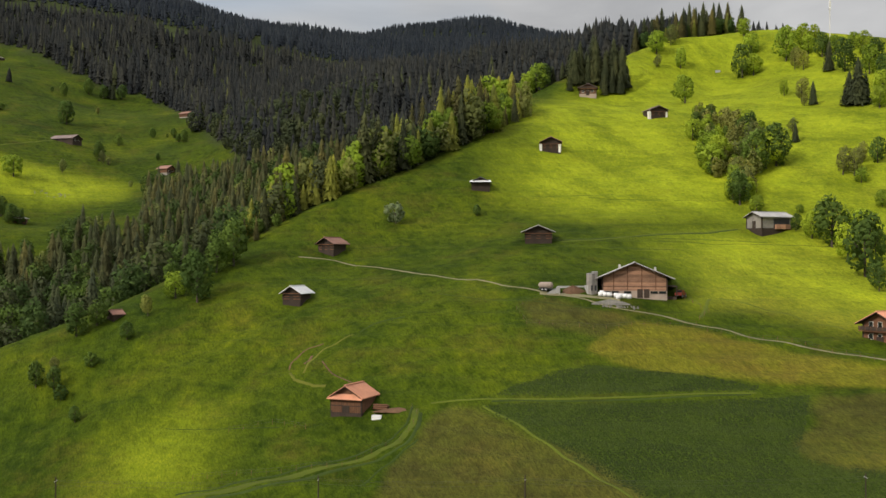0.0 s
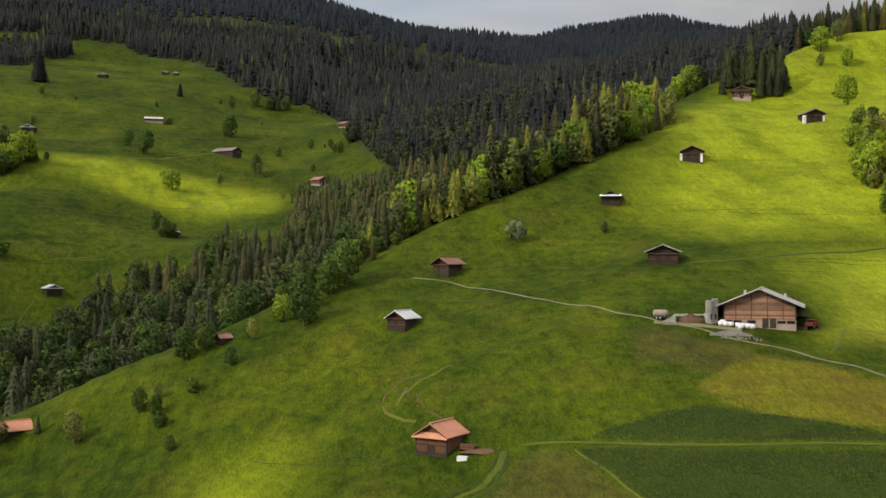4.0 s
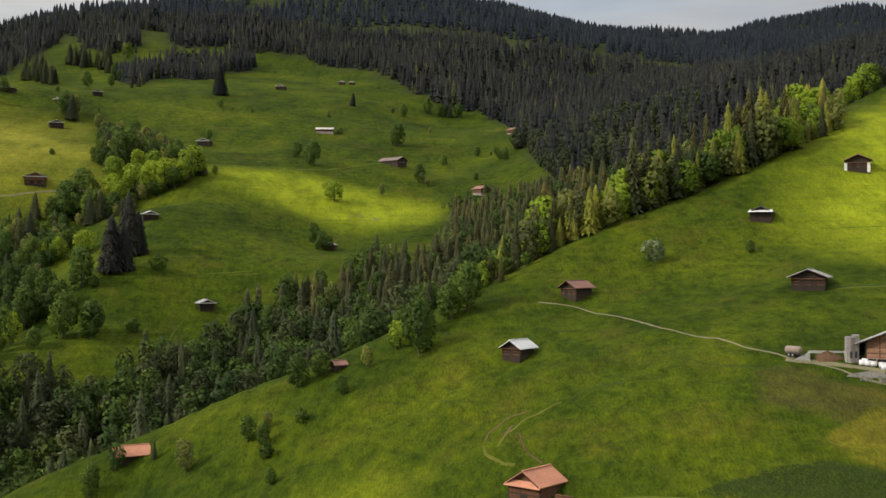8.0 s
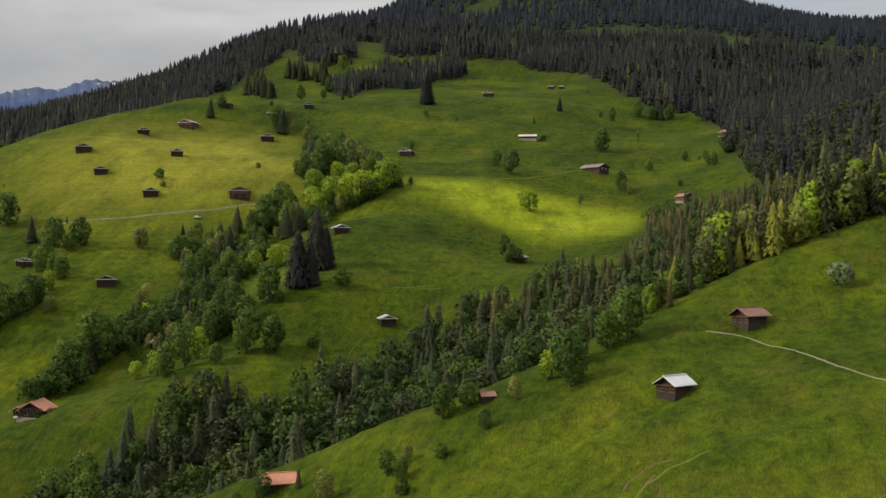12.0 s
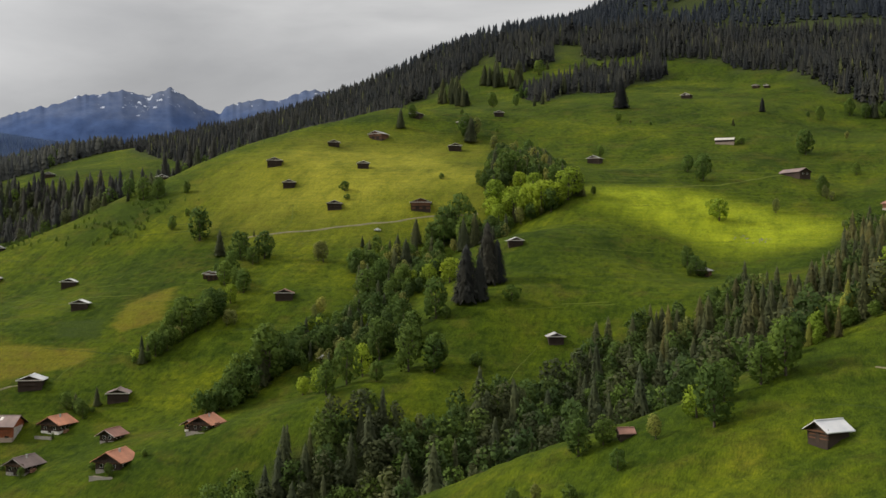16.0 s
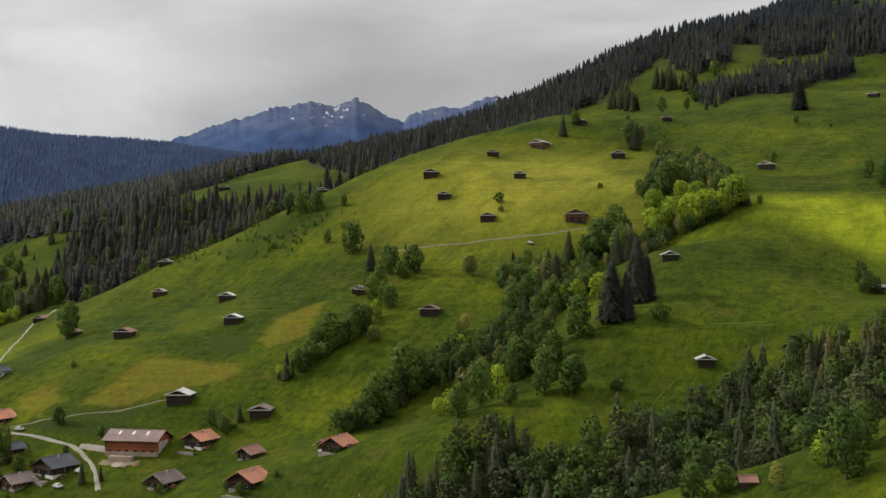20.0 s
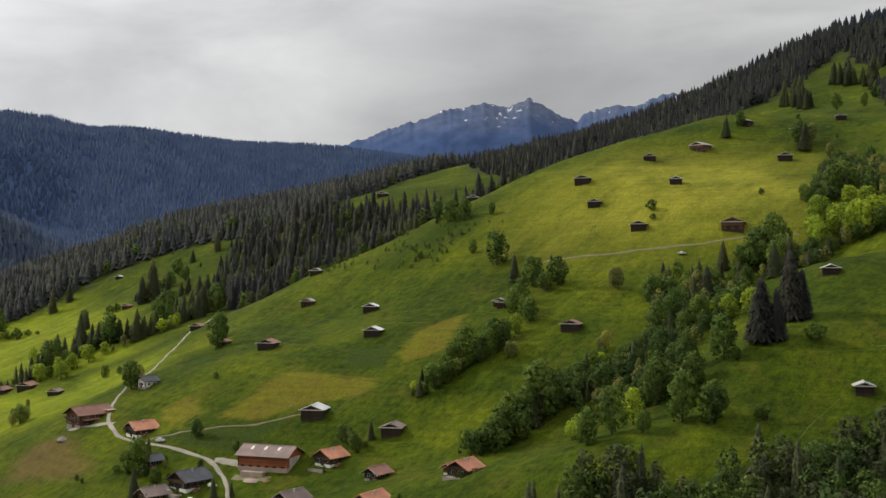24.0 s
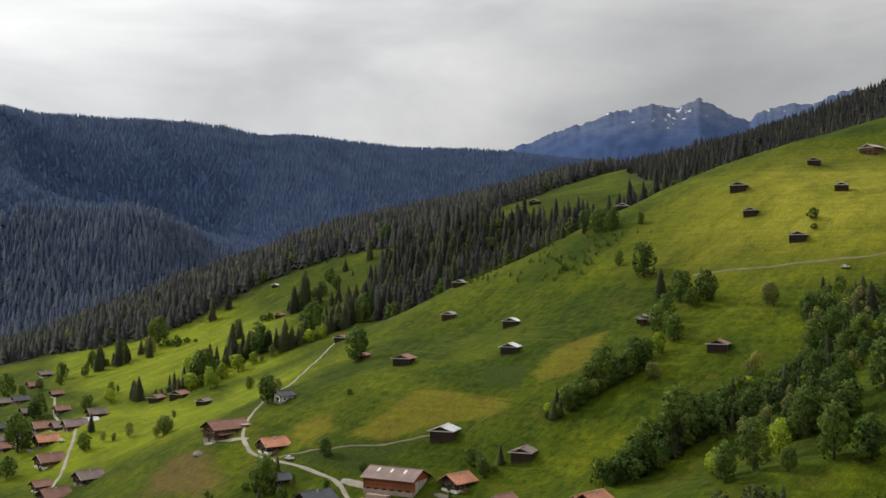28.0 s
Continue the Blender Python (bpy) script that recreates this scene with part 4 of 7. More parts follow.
part("door", boxes("door", [(-0.8, 0.8, -3.9, -3.76, 0.2, 1.5)], DARK_WOOD), barn, "low dark stable door")
for k in range(12):
    py = -3.3 + k * 0.6
    part("board", boxes("board", [(3.44, 3.52, py - 0.27, py + 0.27, 0.22, 3.2)], BROWN_WOOD), barn)
house("hay_hut", "dark log hut with a pale metal roof on the meadow", "hut", -38, 288.5, -22, 5.0, 5.6, 2.6, 1.5, DARK_WOOD, METAL_ROOF, DARK_WOOD, 0.6, 0.8, 0.9, lift=-0.5)
house("hay_hut", "dark log hut with a faded red roof beside the track", "hut", -33, 330, -32, 5.4, 6.0, 2.8, 1.5, DARK_WOOD, PINK_ROOF, DARK_WOOD, 0.6, 0.9, 1.0, doors=2, lift=-0.5)
house("hay_hut", "dark log hut with a dark roof on the open slope", "hut", 27.5, 318.5, -6, 7.4, 7.4, 3.0, 1.5, DARK_WOOD, GREY_ROOF, DARK_WOOD, 0.6, 1.2, 1.0, doors=2, lift=-0.5)
strip_hut = house("hay_hut", "small dark hut with a pale metal skirt roof over its front", "hut", 13, 380.5, -4, 6.0, 6.0, 2.5, 1.35, DARK_WOOD, SLATE_ROOF, DARK_WOOD, 0.6, 0.6, 0.6, lift=-0.4)
part("skirt_roof", mesh_of("skirt_roof", [(-3.7, -4.5, 2.25), (3.7, -4.5, 2.25), (3.3, -2.95, 2.95), (-3.3, -2.95, 2.95), (-3.7, -4.5, 2.33), (3.7, -4.5, 2.33), (3.3, -2.95, 3.03), (-3.3, -2.95, 3.03)], [(3, 2, 1, 0), (4, 5, 6, 7), (0, 1, 5, 4), (1, 2, 6, 5), (2, 3, 7, 6), (3, 0, 4, 7)], METAL_ROOF), strip_hut, "pale sheet-metal skirt roof")
house("hay_hut", "brown log hut with a pale stone wall base", "hut", 41.5, 427, -4, 7.2, 7.0, 3.3, 1.6, DARK_WOOD, PINK_ROOF, DARK_WOOD, 1.0, 0.8, 0.9, doors=2, lift=-0.8)
house("hay_hut", "brown hut with a light shingle roof near the wood edge", "hut", 32, 515, -30, 7.6, 8.0, 3.6, 2.0, BROWN_WOOD, PALE_BOARD, DARK_WOOD, 1.0, 1.1, 1.2, doors=2, lift=-0.9)
house("alpine_cottage", "brown timber cottage with a gallery beside a spruce clump", "cottage", 71.5, 546.5, -8, 8.2, 7.4, 4.2, 1.6, BROWN_WOOD, BROWN_ROOF, DUSTY, 1.0, 0.9, 1.0, panes=3, balcony=True, lift=-0.9)
house("hay_hut", "dark barn hut with whitewashed stone corners", "hut", 90, 470, 14, 7.6, 7.6, 3.1, 1.5, DARK_WOOD, BROWN_ROOF, DARK_WOOD, 0.8, 0.6, 0.8, doors=2, lift=-0.8)
shed = house("open_barn", "long open-fronted barn with a pale grey roof", "barn", 97, 329.5, -68, 7.0, 10.6, 3.8, 1.3, STONE, GREY_ROOF, DARK_WOOD, 0.4, 0.8, 0.8)
# dark sheet on the wall in place of the shaded interior
part("opening", boxes("opening", [(3.46, 3.56, -1.0, 4.6, 0.3, 3.2)], DARK_METAL), shed, "dark panel standing for the shaded open front of the barn")
for k in range(3):
    part("log_stack", boxes("log_stack", [(3.55, 4.3, -0.6 + k * 1.8, 0.9 + k * 1.8, 0.1, 1.5)], WARM_WOOD), shed)
house("chalet", "timber chalet with an orange roof beside the track", "house", 97.5, 238, -62, 9.0, 10.0, 5.6, 2.2, BROWN_WOOD, ORANGE_ROOF, STONE, 1.2, 1.2, 1.3, lift=-2.2, panes=3, storeys=2, balcony=True, chimney=True)
house("hay_hut", "small hut with an orange roof at the gully edge", "hut", -132, 268, -42, 6.6, 7.6, 2.6, 1.6, DARK_WOOD, ORANGE_ROOF, DARK_WOOD, 0.5, 0.9, 0.8, sunk=True, lift=-0.9)
house("hay_hut", "little hut with a faded roof hidden by trees", "hut", -86, 291, -40, 2.8, 3.0, 1.9, 0.9, DARK_WOOD, PINK_ROOF, DARK_WOOD, 0.4, 0.4, 0.5, sunk=True, lift=-0.5)

for hx, hy, hturn, hw, hd, hz in ((-38, 288.5, -22, 5.0, 5.6, -0.5), (-33, 330, -32, 5.4, 6.0, -0.5), (27.5, 318.5, -6, 7.4, 7.4, -0.5), (41.5, 427, -4, 7.2, 7.0, -0.8), (90, 470, 14, 7.6, 7.6, -0.8)):
    side = [o for o in scene.collection.all_objects if o.name.startswith("hay_hut") and abs(o.location.x - hx) < 0.1 and abs(o.location.y - hy) < 0.1][0]
    for s in ((-1, 1) if hy > 400 else ()):
        part("stone_corner", boxes("stone_corner", [(s * hw / 2 - 0.75, s * hw / 2 + 0.2, -hd / 2 - 0.16, -hd / 2 + 1.4, -1.0, 2.3)], PLASTER), side, "whitewashed stone corner")
    for k in range(6):
        part("log_course", boxes("log_course", [(-hw / 2 - 0.25, hw / 2 + 0.25, -hd / 2 - 0.1, -hd / 2 + 0.02, 0.75 + k * 0.36, 0.99 + k * 0.36)], DARK_WOOD if k % 2 else BROWN_WOOD), side)
    part("hay_beam", boxes("hay_beam", [(-hw / 2 - 0.4, hw / 2 + 0.4, -hd / 2 - 0.7, -hd / 2 - 0.55, 2.2, 2.34)], BROWN_WOOD), side)

big = house("farm_barn", "large new larch-clad barn with a low white concrete plinth", "barn", 47.5, 275, -9, 15.2, 17, 5.2, 3.2, WARM_WOOD, GREY_ROOF, DUSTY, 1.7, 1.9, 1.3, doors=0, lift=-2.6)
for k, px in enumerate((-6.2, -4.4, -1.6, 4.4, 6.3)):
    window(big, px * 1.05, -8.62, 1.3, 1.7, 0.6, frame=DARK_WOOD)
part("door", boxes("door", [(0.6, 1.9, -8.7, -8.5, 0.0, 2.1), (2.2, 3.5, -8.7, -8.5, 0.0, 2.1)], DARK_WOOD), big, "pair of brown stable doors")
for k in range(17):
    bz = 1.75 + k * 0.39
    reach = 7.5 if bz + 0.37 < 5.2 else 7.5 * (1 - (bz + 0.37 - 5.2) / 3.2)
    part("board", boxes("board", [(-reach, reach, -8.62, -8.5, bz, bz + 0.35)], WARM_WOOD), big)
for px in (-5.0, -1.7, 1.7, 5.0):
    part("batten", boxes("batten", [(px - 0.1, px + 0.1, -8.68, -8.6, 1.75, 5.2 + 3.2 * (1 - abs(px) / 7.6) - 0.1)], BROWN_WOOD), big)
for px in (-3.6, 5.2):
    zz = 5.2 + 3.2 * (1 - abs(px) / 7.6)
    part("vent_stack", boxes("vent_stack", [(px - 0.28, px + 0.28, 2.0, 2.56, zz, zz + 1.1)], CONCRETE), big, "pale ventilation stack")
part("lean_to", boxes("lean_to", [(7.7, 10.0, -7.0, 4.0, -2.0, 0.3), (7.7, 10.3, -7.4, 4.4, 2.6, 2.8), (9.9, 10.1, -7.2, -7.0, 0.3, 2.6), (9.9, 10.1, 3.8, 4.0, 0.3, 2.6)], DARK_WOOD), big, "dark lean-to shelter")
silo = tagged(new("silo"), "grey octagonal concrete silo tower beside the barn", "silo")
silo.matrix_basis = pose(36.0, 267.8, float(ground_z(36.0, 267.8)), 0, 0, 10)
for px, py, r, h in ((-0.3, 0, 1.05, 4.6), (0.75, 0.1, 0.75, 5.0)):
    sv, sq = tube([(px, py, -2), (px, py, h), (px, py, h + 0.05), (px, py, h + 0.06)], [r, r, r * 1.06, 0.02], 8)
    t = part("tower", mesh_of("tower", sv, sq, STONE), silo)
    part("cap", boxes("cap", [(px - r * 0.75, px + r * 0.75, py - r * 0.7, py + r * 0.7, h + 0.05, h + 0.22)], GREY_ROOF), t)
    part("hatch", boxes("hatch", [(px - 0.22, px + 0.22, py - r - 0.03, py - r + 0.2, 0.6, 1.9)], DARK_METAL), t)
store = tagged(new("machine_shed"), "dark open machine shed between the silo and the barn", "shed")
store.matrix_basis = pose(39.0, 271.4, float(ground_z(39.0, 271.4)) - 0.4, 0, 0, -9)
part("back_wall", boxes("back_wall", [(-2.2, 2.2, 1.9, 2.05, -1.5, 2.6)], DARK_WOOD), store)
part("side_wall", boxes("side_wall", [(-2.3, -2.15, -2.0, 2.0, -1.5, 2.5)], DARK_WOOD), store)
part("floor", boxes("floor", [(-2.15, 2.2, -2.0, 1.9, -1.5, 0.02)], EARTH), store)
part("roof", mesh_of("roof", [(-2.6, -2.3, 2.5), (2.4, -2.3, 2.5), (2.4, 2.3, 2.9), (-2.6, 2.3, 2.9), (-2.6, -2.3, 2.62), (2.4, -2.3, 2.62), (2.4, 2.3, 3.02), (-2.6, 2.3, 3.02)], [(3, 2, 1, 0), (4, 5, 6, 7), (0, 1, 5, 4), (1, 2, 6, 5), (2, 3, 7, 6), (3, 0, 4, 7)], SLATE_ROOF), store)
for px in (-2.2, 0.0, 2.1):
    part("post", boxes("post", [(px - 0.09, px + 0.09, -2.0, -1.82, -1.5, 2.52)], BROWN_WOOD), store)
bay = tagged(new("manure_bay"), "low pale concrete bay walls round the manure heap", "wall")
bay.matrix_basis = pose(31.4, 268.6, float(ground_z(31.4, 268.6)), 0, 0, 4)
for x0, x1, y0, y1, h in ((-3.6, -3.35, -2.0, 2.0, 1.1), (3.3, 3.55, -2.0, 2.0, 1.5), (-3.35, 3.3, 2.0, 2.25, 1.3)):
    part("panel", boxes("panel", [(x0, x1, y0, y1, -1.5, h)], CONCRETE), bay)
ramp_slab = mesh_of("ramp", [(-6.6, -1.4, -0.5), (-3.6, -1.4, -0.5), (-3.6, -1.4, 0.9), (-6.6, 1.2, -0.5), (-3.6, 1.2, -0.5), (-3.6, 1.2, 0.9)], [(0, 1, 2), (5, 4, 3), (0, 2, 5, 3), (1, 4, 5, 2), (0, 3, 4, 1)], CONCRETE)
part("ramp", ramp_slab, bay, "sloping pale concrete ramp")


def heap(name, label, category, x, y, rx, ry, h, mat, seed, turn=0):
    """A rounded uneven mound."""
    v, q, n = [], [], 18
    for j in range(7):
        f = j / 6
        for i in range(n):
            a = 6.2832 * i / n
            r = (1 - f ** 1.6) * (1 + 0.16 * math.sin(3 * a + seed) + 0.1 * math.sin(7 * a + 2 * seed))
            v.append((rx * r * math.cos(a), ry * r * math.sin(a), h * f * (1 + 0.12 * math.sin(5 * a + seed)) - 0.6 * (1 - f)))
    for j in range(6):
        q += [(j * n + i, j * n + (i + 1) % n, (j + 1) * n + (i + 1) % n, (j + 1) * n + i) for i in range(n)]
    q.append(tuple(6 * n + i for i in range(n)))
    o = tagged(new(name, mesh_of(name, v, q, mat, True)), label, category)
    o.matrix_basis = pose(x, y, float(ground_z(x, y)), 0, 0, turn)
    return o


heap("manure_mound", "reddish-brown manure heap beside the grey silo", "heap", 31.4, 268.4, 3.2, 1.9, 1.5, EARTH, 1.0)
heap("rubble_bank", "grey bank of rubble below the yard", "heap", 39.5, 261.6, 5.0, 1.3, 0.7, ROCK, 3.3)
for k in range(16):
    sx, sy = 36.5 + 0.62 * k + R0.uniform(-0.6, 0.6), 260.6 - 0.1 * k + R0.uniform(-0.7, 0.7)
    heap("boulder", "grey boulder on the rubble bank", "boulder", sx, sy, R0.uniform(0.3, 0.6), R0.uniform(0.25, 0.5), R0.uniform(0.35, 0.7), ROCK, k * 1.7)
heap("earth_patch", "dark bare earth beside the brown barn", "heap", -9.0, 223.8, 4.6, 2.2, 0.25, EARTH, 4.0)
for k, (bx, by) in enumerate(((37.9, 266.2), (38.95, 266.0), (40.0, 265.9), (41.5, 265.5), (42.55, 265.35), (43.6, 265.2), (44.6, 265.1), (41.8, 263.9), (38.4, 267.1))):
    sv, sq = tube([(0, 0, -0.56), (0, 0, -0.55), (0, 0, -0.46), (0, 0, 0.46), (0, 0, 0.55), (0, 0, 0.56)], [0.02, 0.46, 0.58, 0.58, 0.46, 0.02], 16)
    o = tagged(new("silage_bale", mesh_of("silage_bale", sv, sq, WHITE_PLASTIC, True)), "white plastic-wrapped silage bale in the farmyard", "bale", "silage bales")
    o.matrix_basis = pose(bx, by, float(ground_z(bx, by)) + 0.5, 90, 0, 80 + 6 * (k % 3))


def trailer(name, label, x, y, turn, body, tank):
    root = tagged(new(name), label, "vehicle")
    root.matrix_basis = pose(x, y, float(ground_z(x, y)) + 0.2, 0, 0, turn)
    if tank:
        sv, sq = tube([(0, 0, 0), (0, 0, 0.02), (0, 0, 0.3), (0, 0, 3.4), (0, 0, 3.68), (0, 0, 3.7)], [0.02, 0.5, 0.78, 0.78, 0.5, 0.02], 14)
        o = part("tank", mesh_of("tank", sv, sq, body, True), root, "white slurry tank")
        o.matrix_basis = pose(-1.9, 0, 1.35, 0, 90, 0)
    else:
        part("body", boxes("body", [(-1.9, 1.9, -0.85, 0.85, 0.5, 1.2), (-1.0, 0.7, -0.78, 0.78, 1.2, 1.8)], body), root)
        part("windscreen", boxes("windscreen", [(-1.04, 0.74, -0.7, 0.7, 1.26, 1.72)], GLASS), root)
    part("frame", boxes("frame", [(-2.0, 2.6, -0.3, 0.3, 0.42, 0.58)], DARK_METAL), root)
    for wx in ((-0.5, 0.5) if tank else (-1.2, 1.2)):
        for wy in (-0.85, 0.85):
            wv, wq = tube([(0, 0, -0.12), (0, 0, -0.11), (0, 0, 0.11), (0, 0, 0.12)], [0.2, 0.42, 0.42, 0.2], 12)
            o = part("wheel", mesh_of("wheel", wv, wq, DARK_METAL), root)
            o.matrix_basis = pose(wx, wy, 0.4, 90, 0, 0)
            part("rim", boxes("rim", [(-0.16, 0.16, -0.16, 0.16, -0.14, 0.14)], CONCRETE), o)
    return root


trailer("tank_trailer", "white tank trailer parked beside the gravel track", 25.0, 268.5, -38, DUSTY, True)
trailer("car", "small white car parked on the hillside path", -398.5, 521, 40, WHITE_PLASTIC, False)
trailer("car", "red car parked beside the big barn", 57.5, 268, 60, RED_PAINT, False)
for px, py, tn in ((-432, 255, 50), (-376, 252, 30), (-389, 246, 20), (-640, 168, 60), (-380, 262, 20)):
    trailer("car", "parked white car at the hamlet roadside", px, py, tn, WHITE_PLASTIC, False)
tank = tagged(new("water_tank", boxes("water_tank", [(-1.3, 1.3, -0.7, 0.7, -1.0, 0.9)], CONCRETE)), "white concrete water tank on the high meadow", "tank")
tank.location = (145, 584, float(ground_z(145, 584)))
trough = tagged(new("water_trough", boxes("water_trough", [(-1.0, 1.0, -0.5, -0.38, -0.5, 0.45), (-1.0, 1.0, 0.38, 0.5, -0.5, 0.45), (-1.0, -0.88, -0.38, 0.38, -0.5, 0.45), (0.88, 1.0, -0.38, 0.38, -0.5, 0.45), (-0.88, 0.88, -0.38, 0.38, -0.5, 0.3)], WHITE_PLASTIC)), "white trough beside the brown barn", "trough")
trough.matrix_basis = pose(-13.2, 222, float(ground_z(-13.2, 222)) + 0.1, 0, 0, -10)
pile = tagged(new("log_pile"), "stacked brown logs beside the barn", "logs")
pile.matrix_basis = pose(-12.5, 224.6, float(ground_z(-12.5, 224.6)), 0, 0, -15)
for k in range(9):
    lv, lq = tube([(0, 0, -1.5), (0, 0, 1.5)], [0.2, 0.18], 8)
    o = part("log", mesh_of("log", lv, lq, BROWN_WOOD), pile)
    o.matrix_basis = pose(0, (k % 4) * 0.42 - 0.6 + 0.2 * (k // 4), 0.2 + 0.36 * (k // 4), 0, 90, 0)

# hay huts on the brow, the far bank and the lower slope, gables down the hill
WALLS = (DARK_WOOD, DARK_WOOD, DARK_WOOD, BROWN_WOOD)
HUTS = [
    (-525, 550, 9.5, 46, "g"), (-490, 533, 7.5, 46, "g"), (-441, 527, 8.5, 46, "g"), (-401, 560, 12.0, 41, "k"), (-549, 625, 8.0, 46, "g"), (-482, 590, 7.5, 46, "m"),
    (-500, 703, 9.5, 46, "g"), (-553, 675, 11.5, 15, "g"), (-571, 736, 9.5, 20, "g"), (-538, 755, 6.0, 10, "g"), (-537, 801, 7.5, 46, "g"), (-423, 426, 6.5, 46, "g"), (-370, 429, 8.5, 46, "p"),
    (-395, 735, 9.0, 15, "g"), (-466, 990, 8.5, 10, "g"), (-455, 1108, 6.0, 10, "g"), (-443, 1107, 5.0, 10, "g"), (-291, 511, 7.2, 46, "m"), (-219, 446, 6.2, 46, "g"),
]
HUTS_LOW = [
    (-215, 563, 6.0, 10, "g"), (-308, 399, 3.6, 50, "m"), (-606, 517, 7.6, 50, "m"), (-623, 408, 7.4, 50, "g"), (-574, 382, 7.2, 50, "g"), (-513, 395, 8.0, 50, "m"), (-458, 370, 8.2, 50, "m"),
    (-496, 328, 9.2, 50, "p"), (-558, 324, 6.5, 50, "p"), (-661, 340, 7.4, 50, "p"), (-400, 314, 10.0, 50, "m"), (-364, 334, 8.6, 50, "b"), (-427, 426, 6.0, 50, "g"),
    (-743, 232, 8.4, 50, "p"), (-725, 245, 10.2, 50, "p"), (-676, 254, 7.2, 50, "b"), (-875, 345, 6.4, 50, "p"), (-1026, 373, 5.6, 50, "m"), (-881, 582, 9.0, 50, "g"),
]
ROOFS = {"g": (GREY_ROOF, "grey shingle"), "m": (METAL_ROOF, "pale metal"), "k": (SLATE_ROOF, "dark brown"), "p": (PINK_ROOF, "faded red"), "b": (BROWN_ROOF, "brown tiled")}
for k, (x, y, w, turn, r) in enumerate(HUTS + HUTS_LOW):
    roof, word = ROOFS[r]
    hut = house("hay_hut", "dark timber hay hut with a %s roof" % word, "hut", x, y, turn, w * 0.95, w * 0.9, 1.3 + w * 0.28, w * 0.18, WALLS[k % 4], roof, DARK_WOOD, 0.5, 0.9, 1.1, doors=1 + k % 2, group="hay huts", lift=-0.2, sunk=True, edge=PALE_BOARD)
    front = -w * 0.45
    part("eave_board", boxes("eave_board", [(-w * 0.475 - 0.9, w * 0.475 + 0.9, front - 1.16, front - 1.06, 0.95 + w * 0.28, 1.4 + w * 0.28)], PALE_BOARD), hut, "bleached board across the gable")
    part("gallery", boxes("gallery", [(-w * 0.475, w * 0.475, front - 0.5, front - 0.02, 0.5 + w * 0.1, 0.62 + w * 0.1), (-w * 0.475, w * 0.475, front - 0.5, front - 0.44, 0.62 + w * 0.1, 1.0 + w * 0.1)], DARK_WOOD), hut, "narrow wooden gallery")
house("farmhouse", "long low farmhouse with a brown roof on the upper meadow", "house", -263, 771, 68, 9.0, 19.0, 3.2, 2.2, DARK_WOOD, BROWN_ROOF, DARK_WOOD, 0.6, 1.0, 0.8, panes=2, lift=-0.9)
house("stable", "long low stable with a pale metal roof", "barn", -348, 838, 112, 6.5, 13.5, 2.6, 1.5, DARK_WOOD, PALE_BOARD, DUSTY, 1.0, 0.7, 0.5, side_door=True)
house("cottage", "red-brown cottage at the forest edge", "cottage", -212, 914, 60, 8.0, 9.0, 3.6, 1.8, BROWN_WOOD, PINK_ROOF, STONE, 0.8, panes=2, lift=-0.8)
house("cottage", "brown cottage among spruces with a faded roof", "cottage", -178, 711, 60, 7.0, 8.0, 3.6, 1.8, BROWN_WOOD, PINK_ROOF, STONE, 0.8, panes=2, lift=-0.6)

# farms and houses of the hamlet
farm = house("farm_barn", "long red-boarded barn with a brown roof and skylights", "barn", -381, 286.5, 312, 13.0, 22.0, 5.6, 3.0, RED_WOOD, BROWN_ROOF, DUSTY, 0.9, 1.3, 1.2, doors=3, lift=-1.6)
for k in range(3):
    o = part("skylight", boxes("skylight", [(-0.35, 0.35, -0.5, 0.5, 0, 0.08)], PLASTER), farm, "pale skylight strip")
    o.matrix_basis = pose(2.4, -6.5 + k * 6.0, 5.6 + 3.0 * (1 - 2.4 / 6.5) + 0.3, 0, 24.8, 0)
    o.scale = (3.4, 1, 1)
for k in range(6):
    window(farm, 6.5, -9 + k * 3.6, 1.1, 1.6, 0.7, True, DARK_WOOD)
part("annex", boxes("annex", [(7.5, 10.5, -8.0, 2.0, -4.0, -0.6)], DUSTY), farm, "low stone terrace wall")
for k in range(3):
    part("sliding_door", boxes("sliding_door", [(-4.6 + 3.2 * k, -1.9 + 3.2 * k, 11.0, 11.16, 0.2, 4.6)], CONCRETE), farm, "tall grey sliding door")
part("side_gallery", boxes("side_gallery", [(6.5, 6.62, -10.6, 10.6, 2.6, 2.8), (6.5, 6.62, -10.6, 10.6, 4.0, 4.2)], BROWN_WOOD), farm)
farm2 = house("farmhouse", "broad farmhouse with a faded red roof and red annexe", "house", -495, 238, 20, 11.5, 17.0, 6.8, 3.0, BROWN_WOOD, PINK_ROOF, STONE, 1.6, 1.4, 1.6, panes=3, storeys=2, balcony=True, lift=-1.4, sunk=True)
part("annexe", boxes("annexe", [(3.4, 8.2, 5.0, 9.4, -3.0, 7.6)], RED_WOOD), farm2, "flat-topped red boarded annexe")
part("annexe_roof", boxes("annexe_roof", [(3.2, 8.4, 4.8, 9.6, 7.6, 7.8)], GREY_ROOF), farm2)
# the recess is not cut; a dark sheet stands for its shade
part("bay_opening", boxes("bay_opening", [(5.74, 5.86, -6.6, 4.2, 0.4, 3.4)], DARK_WOOD), farm2, "dark panel standing for the shaded ground floor recess")
for py in (-5.2, -2.0, 1.2):
    window(farm2, 5.86, py, 1.6, 1.5, 1.2, True)
